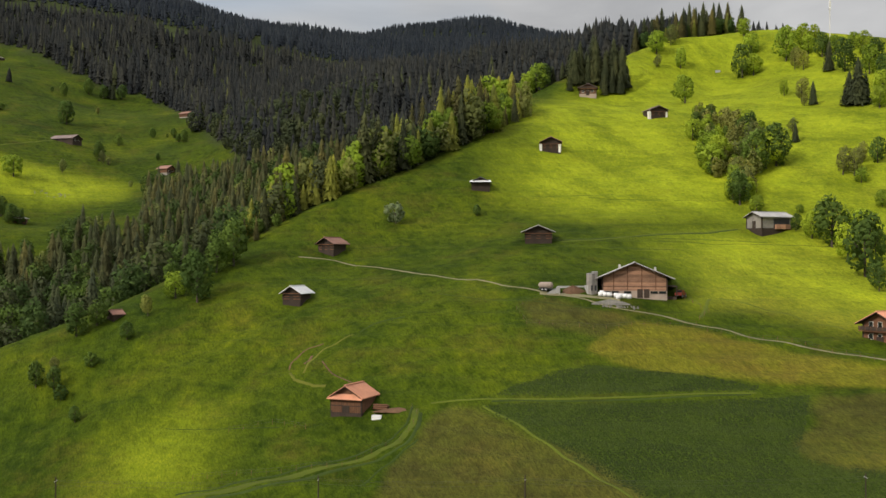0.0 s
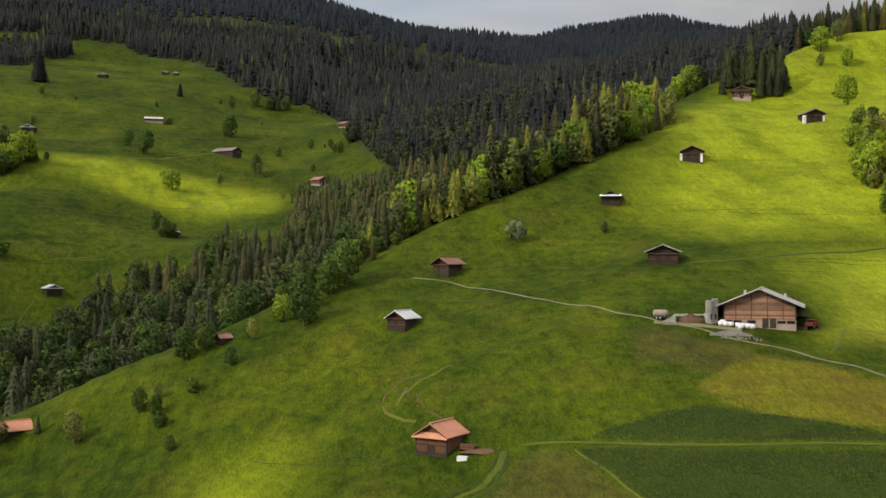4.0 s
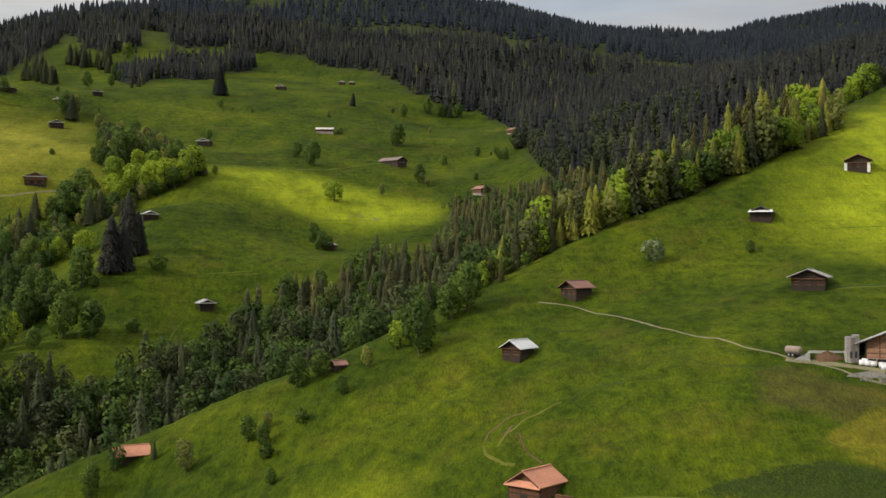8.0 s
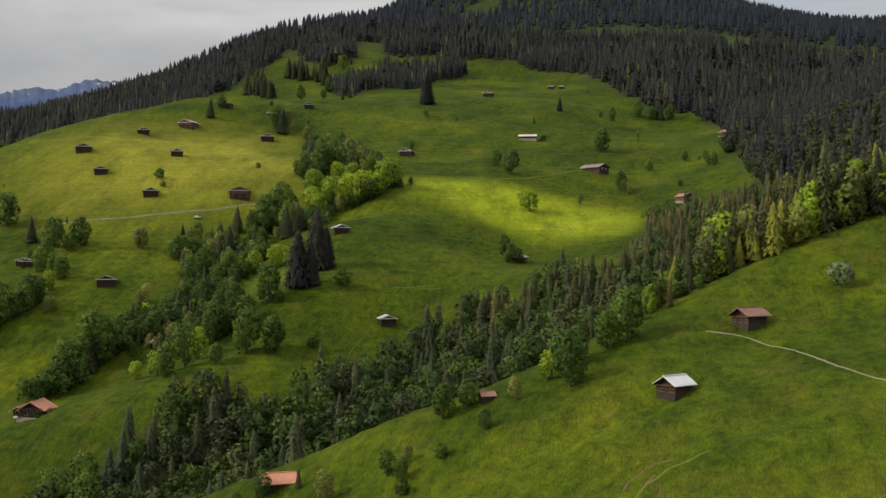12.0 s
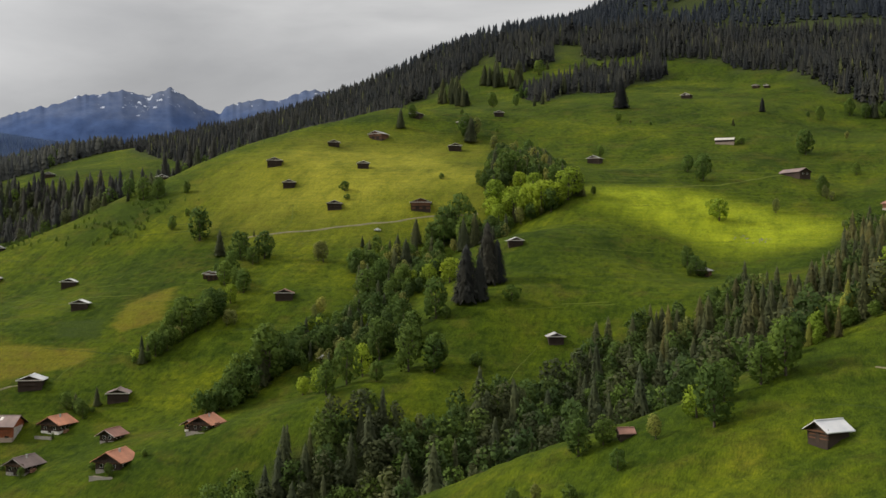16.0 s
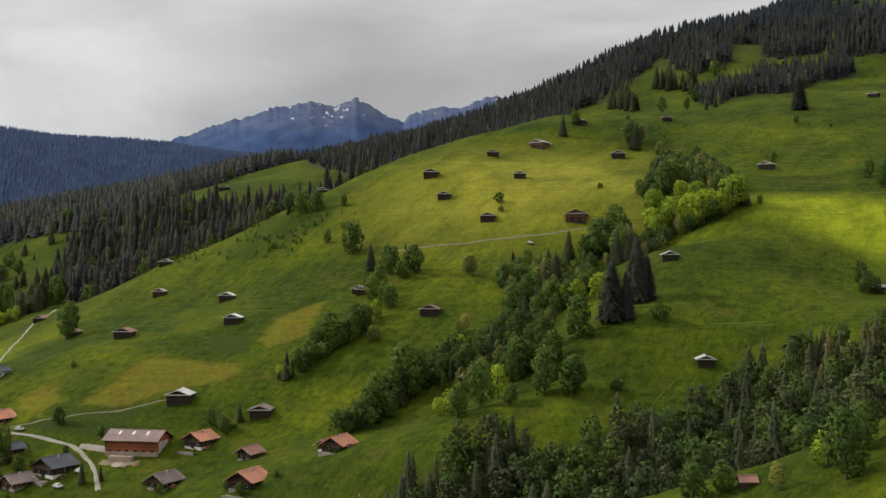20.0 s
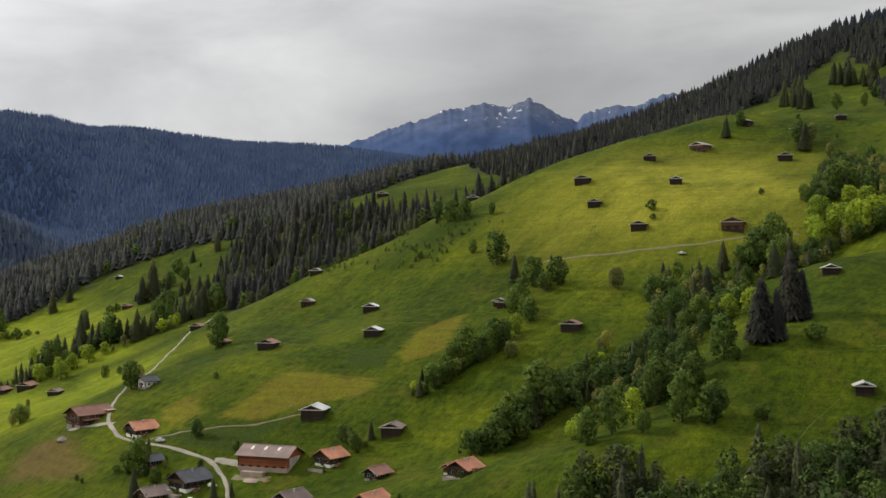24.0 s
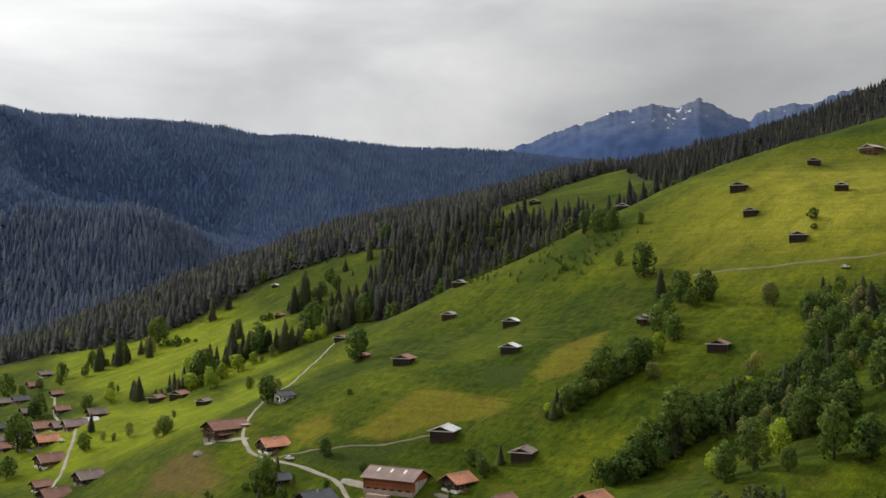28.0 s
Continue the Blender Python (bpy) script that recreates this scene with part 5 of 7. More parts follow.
part("loggia_roof", mesh_of("loggia_roof", [(5.6, -7.6, 4.6), (5.6, 4.6, 4.6), (8.0, 4.6, 3.9), (8.0, -7.6, 3.9), (5.6, -7.6, 4.75), (5.6, 4.6, 4.75), (8.0, 4.6, 4.05), (8.0, -7.6, 4.05)], [(3, 2, 1, 0), (4, 5, 6, 7), (0, 1, 5, 4), (1, 2, 6, 5), (2, 3, 7, 6), (3, 0, 4, 7)], PINK_ROOF), farm2)
ribbon("farmhouse_drive", [(-472, 246), (-480.4, 240.5), (-484.2, 236.2), (-489, 231.5), (-496, 227)], 2.6, GRAVEL, "pale drive from the road to the farmhouse", 0.25)
heap("rubble_heap", "pale rubble in front of the farmhouse", "heap", -486, 224, 5.0, 2.5, 1.2, ROCK, 5.0)
HOUSES = [
    (-364, 306, 10.3, 24, "o"), (-331.5, 311, 7.6, 24, "p"), (-293, 327, 9.8, 26, "o"), (-300, 326, 5.2, 24, "p"), (-302, 294.5, 11.8, 28, "o"), (-343, 281, 10.3, 24, "b"), (-390, 256, 13.0, 22, "s"),
    (-389, 241, 9.5, 17, "b"), (-416, 247, 7.0, 15, "s"), (-452, 252, 11.0, 17, "o"), (-751, 193, 11.5, 17, "b"), (-665, 176, 12.5, 15, "b"), (-734, 170, 11.5, 18, "b"), (-755, 159, 13.0, 17, "p"),
    (-651, 160, 12.0, 18, "o"), (-611, 161, 13.5, 23, "p"), (-533, 162, 13.0, 25, "p"), (-539, 178, 12.0, 25, "b"), (-563, 156, 7.5, 23, "p"),
]
HOUSES_FAR = [(-884, 144, 10.5, 18, "s"), (-896, 132, 11.0, 18, "b"), (-986, 163, 9.0, 17, "b"), (-790, 134, 10.0, 17, "s"), (-728, 136, 10.5, 17, "b"), (-872, 170, 8.0, 17, "p"), (-703, 148, 9.5, 20, "b"), (-803, 172, 9.0, 18, "p"), (-693, 186, 8.0, 17, "m"), (-943, 154, 10.0, 17, "p"), (-676, 139, 10.0, 19, "p"), (-826, 150, 11.0, 18, "b")]
TILES = {"o": (ORANGE_ROOF, "orange tiled"), "p": (PINK_ROOF, "faded red tiled"), "b": (BROWN_ROOF, "brown tiled"), "s": (SLATE_ROOF, "dark grey slate"), "m": (METAL_ROOF, "pale metal")}
for k, (x, y, w, turn, r) in enumerate(HOUSES + HOUSES_FAR):
    roof, word = TILES[r]
    house("chalet", "dark timber chalet with a %s roof and %s" % (word, "whitewashed base" if k % 3 == 0 else "stone plinth"), "house", x, y, turn, w * 0.8, w * 0.92, 3.1 + 0.1 * w, w * 0.23, WALLS[k % 4], roof, PLASTER if k % 3 == 0 else STONE, 1.25 if k % 2 else 0.9, 1.5, 1.5, lift=-0.7, sunk=True, edge=PALE_BOARD if k % 2 else BROWN_WOOD, panes=3 if w > 8 else 2, storeys=1, balcony=w > 9, chimney=w > 8, group="chalets")

for k, (x, y, w, turn, r) in enumerate(HOUSES[:10] + HOUSES[14:18]):
    ca, sa = math.cos(math.radians(turn)), math.sin(math.radians(turn))
    z = float(ground_z(x, y))
    if k % 2 == 0:
        px, py = x + 0.72 * w * sa, y - 0.72 * w * ca
        slab_z = float(ground_z(px, py))
        terrace = tagged(new("garden_terrace"), "pale paved garden terrace before the chalet", "terrace")
        terrace.matrix_basis = pose(px, py, slab_z, 0, 0, turn)
        part("paving", boxes("paving", [(-w * 0.38, w * 0.38, -1.6, 1.6, -2.2, 0.12)], DUSTY), terrace)
        part("parapet", boxes("parapet", [(-w * 0.38, w * 0.38, -1.75, -1.6, -2.4, 0.5)], STONE), terrace)
    if k % 3 != 1:
        px, py = x + 0.56 * w * ca + 0.2 * w * sa, y + 0.56 * w * sa - 0.2 * w * ca
        stack = tagged(new("firewood_stack"), "weathered stack of split firewood against the chalet", "firewood")
        stack.matrix_basis = pose(px, py, float(ground_z(px, py)) - 0.1, 0, 0, turn)
        for row in range(4):
            for j in range(7 - row % 2):
                ly = -1.5 + 0.44 * j + 0.22 * (row % 2)
                part("split_log", boxes("split_log", [(-0.4 + 0.04 * ((j + row) % 3), 0.4, ly, ly + 0.38, 0.34 * row, 0.34 * row + 0.3)], BROWN_WOOD if (row + j) % 2 else WARM_WOOD), stack)

house("chalet", "small white-walled house with a grey roof beside the road", "house", -508, 269, 17, 6.6, 7.4, 3.6, 1.7, PLASTER, SLATE_ROOF, STONE, 0.5, 0.9, 0.9, panes=2, sunk=True, lift=-0.2, group="chalets")


def fence(name, label, line, step=3.0):
    """Wooden posts with two wires along a line of places."""
    root = tagged(new(name), label, "fence")
    p = np.array(line, float)
    d = np.append(0, np.cumsum(np.hypot(*np.diff(p, axis=0).T)))
    s = np.arange(0, d[-1], step)
    x, y = np.interp(s, d, p[:, 0]), np.interp(s, d, p[:, 1])
    z = ground_z(x, y)
    root.location = (x[0], y[0], z[0])
    post = boxes("post", [(-0.035, 0.035, -0.035, 0.035, -0.4, 0.95)], BROWN_WOOD)
    for a, b, c in zip(x, y, z):
        part("post", post, root).location = (a - x[0], b - y[0], c - z[0])
    for h in (0.55, 1.1):
        v, q = [], []
        for a, b, c in zip(x - x[0], y - y[0], z - z[0]):
            v += [(a, b, c + h - 0.015), (a, b, c + h + 0.015)]
        q = [(2 * i, 2 * i + 2, 2 * i + 3, 2 * i + 1) for i in range(len(x) - 1)]
        part("wire", mesh_of("wire", v, q, DARK_METAL), root)
    return root


fence("pasture_fence", "weathered post and wire fence below the brown barn", [(-48, 213), (-39, 211), (-19, 206.5), (-7, 213), (-5, 220), (-7, 224.5)])
fence("pasture_fence", "weathered post fence round the pasture of the big barn", [(27, 264.5), (17, 260), (19, 250), (35, 246.5), (46, 249), (60, 250)])
fence("pasture_fence", "light post fence beside the big barn", [(58, 266), (62, 258), (58, 252)])
fence("roadside_fence", "post fence along the gravel track", [(56, 247), (76, 238), (92, 222)])
fence("pasture_fence", "post and wire fence on the slope by the barn", [(-44, 228), (-34, 228), (-26, 222)])

# power line across the foot of the slope
poles = []
for ax, ay, zt in ((-19.3, 172.0, -33.3), (12.8, 172.3, -33.3), (66, 173, -33.0), (-60, 172, -33.6)):
    pole = tagged(new("power_pole"), "thin weathered wooden power pole at the slope foot", "pole", "power poles")
    pole.location = (ax, ay, float(ground_z(ax, ay)))
    top = zt - pole.location.z
    pv, pq = tube([(0, 0, -1), (0, 0, top)], [0.13, 0.09], 8)
    part("pole", mesh_of("pole", pv, pq, DARK_WOOD), pole)
    part("crossarm", boxes("crossarm", [(-0.05, 0.05, -0.7, 0.7, top - 0.7, top - 0.6)], GREY_ROOF), pole)
    poles.append((ax, ay, zt))
poles.sort()
for off, dz in ((-0.6, -0.6), (0.6, -0.6), (0.0, -1.3)):
    v = []
    for (ax, ay, az), (bx, by, bz) in zip(poles[:-1], poles[1:]):
        for k in range(13):
            f = k / 12
            x, y, z = ax + (bx - ax) * f, ay + (by - ay) * f + off, az + (bz - az) * f + dz - 2.0 * f * (1 - f)
            v += [(x, y, z - 0.012), (x, y, z + 0.012)]
    q = [(2 * k, 2 * k + 2, 2 * k + 3, 2 * k + 1) for k in range(len(v) // 2 - 1)]
    tagged(new("power_wire", mesh_of("power_wire", v, q, DARK_METAL)), "thin dark sagging overhead wire between the poles", "wire", "power wires")

# radio mast on the skyline
mast = tagged(new("radio_mast"), "thin white radio mast among the trees on the hilltop", "mast")
mast.location = (196, 560, float(ground_z(196, 560)))
part("pole", boxes("pole", [(-0.15, 0.15, -0.15, 0.15, -1, 24)], PLASTER), mast)
for k in range(3):
    part("antenna", boxes("antenna", [(-0.5, 0.5, -0.2, 0.2, 19 + k * 1.6, 20 + k * 1.6)], PLASTER), mast)

heap("rubble_heap", "pinkish rubble in front of the red barn", "heap", -374, 276, 4.5, 2.0, 1.1, DUSTY, 6.0, 40)
heap("timber_heap", "pale stacked timber beside the red barn", "heap", -369, 280.5, 2.2, 1.0, 1.0, WARM_WOOD, 7.0, 40)
for k in range(22):
    sx, sy = -223 + R0.uniform(-9, 9), 627 + R0.uniform(-7, 7)
    heap("boulder", "grey boulder scattered on the pasture", "boulder", sx, sy, R0.uniform(0.4, 0.9), R0.uniform(0.3, 0.7), R0.uniform(0.3, 0.6), ROCK, k * 2.3)

# ---- trees ----
R = np.random.default_rng(7)


def cone_normals(v, up=0.75):
    """Normals of the smooth cone round a conifer, so that its sprays are lit as one body."""
    n = np.stack([v[:, 0], v[:, 1], 0 * v[:, 0]], -1)
    r = np.linalg.norm(n, axis=1)[:, None]
    n = n / np.maximum(r, 0.3)
    n[:, 2] = up
    return n / np.linalg.norm(n, axis=1)[:, None]


def skirts(tiers, tips, height, spread, rng, low=0.04, full=0.85):
    """Drooping tiers of a spruce, each one a ragged skirt of branch tips."""
    v, q = [], []
    for i in range(tiers):
        f = i / tiers
        z = height * (low + (0.93 - low) * f)
        r = height * (spread * (1 - f) ** full + 0.012) * rng.uniform(0.85, 1.15)
        turn, n = rng.uniform(0, 6.28), len(v)
        v.append((rng.normal() * 0.1, rng.normal() * 0.1, min(height, z + max(r * 1.35, height * 1.75 / tiers))))
        for k in range(2 * tips):
            a = turn + 6.2832 * (k + rng.uniform(-0.25, 0.25)) / (2 * tips)
            rr = r * (rng.uniform(0.85, 1.2) if k % 2 else rng.uniform(0.55, 0.75))
            v.append((rr * math.cos(a), rr * math.sin(a), z - (r * rng.uniform(0.15, 0.45) if k % 2 else -0.25 * r)))
        q += [(n, n + 1 + 2 * k, n + 2 + 2 * k, n + 1 + (2 * k + 2) % (2 * tips)) for k in range(tips)]
    v = np.array(v)
    return v, np.array(q), cone_normals(v)


def soft(shape, up):
    """The same conifer with its light evened out, for closed stands far off."""
    return shape[0], shape[1], cone_normals(shape[0], up)


def sprays(count, height, spread, rng, full=0.85):
    """Small drooping needle sprays all over a spruce's cone, one quad each."""
    f = 1 - np.sqrt(rng.uniform(0.001, 1, count))
    a = rng.uniform(0, 6.2832, count)
    r = height * (spread * (1 - f) ** full + 0.008) * rng.uniform(0.6, 1.1, count)
    s = height * 0.026 * (1.15 - 0.6 * f) * rng.uniform(0.7, 1.3, count)
    out, side = np.stack([np.cos(a), np.sin(a), 0 * a], -1), np.stack([-np.sin(a), np.cos(a), 0 * a], -1)
    p = out * r[:, None]
    p[:, 2] = height * (0.02 + 0.97 * f)
    up, s = np.array([0, 0, 1.0]), s[:, None]
    v = np.stack([p - out * s * 0.6 + up * s * 0.6, p - side * s * 0.6, p + out * s - up * s * 0.9, p + side * s * 0.6], 1).reshape(-1, 3)
    return v, np.arange(count * 4).reshape(-1, 4)


def full_spruce(tiers, tips, height, spread, rng, count, full=0.85):
    v, q, n = skirts(tiers, tips, height, spread * 0.9, rng, 0.02, full)
    sv, sq = sprays(count, height, spread, rng, full)
    return np.concatenate([v, sv]), np.concatenate([q, sq + len(v)]), np.concatenate([n, cone_normals(sv, 0.6)])


def leaves(lobes, per, height, rng, wide=0.34, low=0.04, size=0.04, top=1.0):
    """Leaf clumps over uneven lobes set round a dome; each folded quad takes the light of its lobe."""
    mid = np.array([0, 0, height * (low + 0.46 * (1 - low))])
    reach = np.array([wide * height, wide * height, 0.5 * (1 - low) * height * top])
    v, q, nrm = [], [], []
    lean = rng.normal(size=2) * 0.05 * height
    for i in range(lobes):
        u, a = (i + 0.5) / lobes, i * 2.4 + rng.uniform(-0.5, 0.5)
        h = 1 - 1.85 * u
        ring = math.sqrt(max(0.05, 1 - h * h)) * rng.uniform(0.72, 1.08)
        out = np.array([ring * math.cos(a), ring * math.sin(a), h])
        lr = height * rng.uniform(0.12, 0.19)
        c = mid + out * np.maximum(reach - lr * 0.8, 0.2 * reach) * rng.uniform(0.8, 1.08)
        c[:2] += lean * (0.5 + 0.5 * h)
        for _ in range(per):
            d = rng.normal(size=3) + 0.7 * out
            d /= np.linalg.norm(d)
            p = c + d * lr * rng.uniform(0.68, 1.14)
            n = d + rng.normal(size=3) * 0.5
            n /= np.linalg.norm(n)
            t = np.cross(n, rng.normal(size=3))
            t /= np.linalg.norm(t) + 1e-9
            b, s = np.cross(n, t), height * size * rng.uniform(0.55, 1.35)
            k = len(v)
            v += [p - t * s, p - b * s * 0.8 - n * s * 0.3, p + t * s * rng.uniform(0.7, 1.1), p + b * s * 0.8 - n * s * 0.3]
            q.append((k, k + 1, k + 2, k + 3))
            soft = d + 0.45 * out + 0.25 * n + np.array([0, 0, 0.12])
            nrm += [soft / np.linalg.norm(soft)] * 4
    return np.array(v), np.array(q), np.array(nrm)


def trunk_mesh(height, top, rng, limbs=4):
    v, q = tube([(0, 0, -0.8), (0.05, 0, height * 0.2), (0.1, 0.08, height * 0.45), (0.1, 0.1, height * top)], [height * 0.026, height * 0.02, height * 0.014, 0.03])
    for i in range(limbs):
        a, z = i * 6.2832 / max(limbs, 1) + rng.uniform(-0.4, 0.4), height * rng.uniform(0.25, 0.45)
        lv, lq = tube([(0, 0, z), (height * 0.12 * math.cos(a), height * 0.12 * math.sin(a), z + height * 0.14), (height * 0.22 * math.cos(a), height * 0.22 * math.sin(a), z + height * 0.3)], [height * 0.011, height * 0.008, 0.03], 5)
        q += [tuple(k + len(v) for k in f) for f in lq]
        v += lv
    return mesh_of("trunk", v, q, BARK, True)


def tree_kind(name, label, height, crown, mat, top, limbs, seed):
    rng = np.random.default_rng(seed)
    shape = crown(rng)
    return dict(name=name, label=label, height=height, trunk=trunk_mesh(height, top, rng, limbs), crown=mesh_of("crown", shape[0], shape[1], mat, True, shape[2] if len(shape) > 2 else None))


KINDS = {
    "s": [tree_kind("spruce_tree", "tall dark green spruce with drooping branches on the slope", 20, lambda g, n=n: full_spruce(18, 10, 20, 0.155 + 0.02 * n, g, 700, 0.62), SPRUCE, 0.95, 0, 30 + n) for n in range(4)],
    "d": [tree_kind("broadleaf_tree", "dense dark green broadleaf tree on the grassy slope", 14, lambda g, n=n: leaves(14 + n, 60, 14, g, 0.27 + 0.025 * n, 0.02, 0.034), LEAF, 0.75, 4, 50 + n) for n in range(5)],
    "l": [tree_kind("maple_tree", "bright spring green broadleaf tree on the meadow", 14, lambda g, n=n: leaves(14 + n, 60, 14, g, 0.28 + 0.03 * n, 0.03, 0.034), SPRING_LEAF, 0.75, 4, 70 + n) for n in range(4)],
    "c": [tree_kind("broad_spruce_tree", "very broad old dark spruce standing on the pasture", 20, lambda g, n=n: full_spruce(16, 11, 20, 0.23, g, 1300, 0.5), HILL_SPRUCE, 0.95, 0, 40 + n) for n in range(2)],
    "p": [tree_kind("ash_tree", "thin grey-green tree with sparse budding leaves", 14, lambda g, n=n: leaves(16, 42, 14, g, 0.27 + 0.03 * n, 0.05, 0.033), PALE_LEAF, 0.85, 6, 90 + n) for n in range(3)],
    "b": [tree_kind("round_bush", "round dark green bush on the meadow", 7, lambda g, n=n: leaves(12, 60, 7, g, 0.44 + 0.04 * n, 0.0, 0.05), LEAF, 0.5, 4, 110 + n) for n in range(2)],
    "w": [tree_kind("flowering_bush", "round pale green bush in white blossom on the meadow", 7, lambda g: leaves(12, 60, 7, g, 0.46, 0.0, 0.05), BLOSSOM, 0.5, 4, 115)],
}
GROUPS = {"s": "spruces", "c": "broad spruces", "d": "dark broadleaf trees", "l": "spring green trees", "p": "budding trees", "b": "bushes", "w": "blossoming bushes"}
STANDING = {}


def plant(x, y, height, kind):
    spec = KINDS[kind][int(R.integers(len(KINDS[kind])))]
    s, wide = height * (1.12 if kind in "sc" else 1.05) / spec["height"], R.uniform(0.9, 1.12)
    m = Matrix.LocRotScale((x, y, float(ground_z(x, y))), Euler((R.uniform(-0.03, 0.03), R.uniform(-0.03, 0.03), R.uniform(0, 6.28))), (s * wide, s * wide, s))
    key = spec["crown"].name
    if key in STANDING:
        return copy_thing(STANDING[key], m)
    root = tagged(new(spec["name"]), spec["label"], "bush" if kind in "bw" else "tree", GROUPS[kind])
    for n in ("trunk", "crown"):
        new(n, spec[n]).parent = root
    copy = copy_thing(root, m)
    for o in (*root.children, root):
        bpy.data.objects.remove(o)
    STANDING[key] = copy
    copy.scale = (1, 1, 1)
    copy.matrix_basis = m
    return copy


SPUR_TREES = [
    (116, 601, 13.3, "l"), (113, 584, 6.9, "p"), (126, 587, 11.2, "l"), (166, 610, 10.8, "l"), (164, 589, 12.1, "l"), (154, 569, 17.6, "d"), (159, 566, 11.6, "l"), (112, 512, 13.9, "l"),
    (175, 564, 19.9, "l"), (181, 588, 10.4, "l"), (174, 547, 11.3, "p"), (187, 576, 12.7, "l"), (195, 580, 8.5, "l"), (185, 560, 13.2, "l"), (176, 540, 9.5, "p"), (188, 548, 12.9, "d"),
    (181, 519, 13.7, "s"), (194, 546, 9.6, "l"), (185, 509, 12.0, "d"), (204, 549, 8.1, "l"), (203, 534, 12.6, "l"), (189, 490, 15.9, "l"), (163, 434, 17.9, "s"), (166, 434, 11.5, "s"),
    (161, 439, 12.9, "s"), (167, 423, 11.8, "l"), (180, 453, 10.6, "l"), (200, 511, 12.0, "d"), (189, 473, 12.5, "d"), (149, 483, 8.5, "l"), (151, 466, 12.3, "p"), (152, 454, 12.0, "s"),
    (149, 456, 8.0, "p"), (132, 418, 10.4, "p"), (60, 771, 18.1, "l"), (51, 762, 13.4, "d"),
]
SPUR_RAVINE = [
    (97, 430, 8.8, "l"), (102, 433, 8.9, "p"), (111, 456, 8.0, "p"), (96, 401, 13.0, "l"), (94, 387, 11.4, "l"), (98, 392, 12.7, "l"), (97, 385, 7.9, "p"), (111, 422, 9.9, "p"),
    (119, 432, 8.9, "l"), (114, 420, 8.6, "d"), (122, 435, 5.1, "p"), (107, 387, 10.2, "d"), (108, 382, 11.2, "d"), (112, 384, 13.5, "l"), (116, 385, 11.3, "d"), (124, 408, 8.4, "s"),
    (96, 364, 11.8, "l"), (97, 360, 8.5, "l"), (101, 368, 7.6, "p"), (98, 346, 6.1, "l"), (132, 365, 11.8, "p"), (135, 363, 11.7, "p"), (141, 372, 8.7, "p"), (110, 341, 3.0, "l"),
    (120, 337, 3.5, "p"), (133, 335, 5.9, "l"),
]
PASTURE_TREES = [
    (-1025, 312, 20.5, "s"), (-1035, 329, 15.6, "s"), (-952, 249, 21.0, "p"), (-979, 248, 11.9, "s"), (-990, 259, 21.0, "d"), (-972, 242, 11.8, "s"), (-959, 231, 16.3, "s"), (-956, 224, 20.8, "d"),
    (-961, 218, 16.2, "s"), (-965, 208, 17.4, "s"), (-969, 201, 10.4, "d"), (-978, 197, 9.3, "d"), (-963, 213, 9.3, "d"), (-972, 266, 7.2, "b"), (-958, 271, 9.5, "b"), (-957, 280, 5.9, "b"),
    (-933, 284, 4.6, "b"), (-888, 355, 11.5, "s"), (-883, 358, 11.4, "s"), (-889, 363, 13.8, "s"), (-970, 387, 11.3, "s"), (-964, 391, 8.8, "s"), (-896, 373, 11.7, "d"), (-892, 379, 11.7, "d"),
    (-889, 385, 14.0, "d"), (-924, 401, 12.1, "d"), (-888, 397, 14.0, "d"), (-951, 422, 11.3, "s"), (-919, 420, 8.5, "s"), (-884, 333, 7.9, "b"), (-876, 337, 6.8, "b"), (-1014, 421, 5.3, "s"),
]
ROW_TREES = [
    (-866, 308, 11.0, "d"), (-849, 307, 13.0, "s"), (-785, 267, 15.8, "s"), (-774, 272, 17.6, "s"), (-773, 277, 19.6, "s"), (-753, 279, 17.3, "s"), (-761, 286, 17.5, "s"), (-759, 292, 17.5, "s"),
    (-766, 299, 17.7, "s"), (-768, 303, 17.8, "s"), (-766, 309, 15.8, "s"), (-764, 314, 17.8, "s"), (-759, 318, 18.7, "s"), (-742, 320, 19.3, "s"), (-742, 325, 15.5, "s"), (-742, 330, 17.5, "s"),
    (-742, 335, 11.7, "s"), (-802, 260, 14.0, "l"), (-733, 254, 12.9, "l"), (-751, 251, 11.3, "p"), (-730, 265, 14.8, "l"), (-731, 274, 13.0, "l"), (-735, 286, 13.2, "l"), (-740, 298, 11.4, "l"),
    (-738, 303, 9.5, "p"), (-736, 310, 11.5, "p"), (-752, 246, 7.5, "b"), (-753, 241, 5.6, "b"), (-736, 260, 7.4, "b"),
]
UPPER_ROW_TREES = [
    (-731, 342, 11.6, "l"), (-721, 343, 13.4, "l"), (-814, 369, 12.9, "s"), (-788, 367, 12.5, "s"), (-746, 361, 17.9, "s"), (-782, 351, 10.3, "s"), (-844, 387, 11.2, "s"), (-736, 363, 17.7, "s"),
    (-753, 372, 20.1, "s"), (-797, 389, 19.2, "s"), (-824, 402, 15.4, "s"), (-848, 416, 15.9, "s"), (-802, 401, 12.9, "d"), (-748, 381, 14.1, "d"), (-740, 362, 5.9, "l"), (-803, 407, 13.0, "s"),
    (-825, 420, 17.8, "s"), (-801, 415, 10.8, "d"), (-987, 470, 15.8, "l"), (-949, 445, 15.2, "s"), (-577, 326, 11.0, "d"), (-529, 265, 12.6, "l"), (-618, 280, 5.7, "d"), (-636, 276, 5.8, "d"),
    (-784, 221, 13.5, "s"), (-776, 224, 14.3, "s"), (-806, 206, 7.8, "d"), (-759, 233, 5.6, "s"), (-752, 236, 5.6, "s"),
]
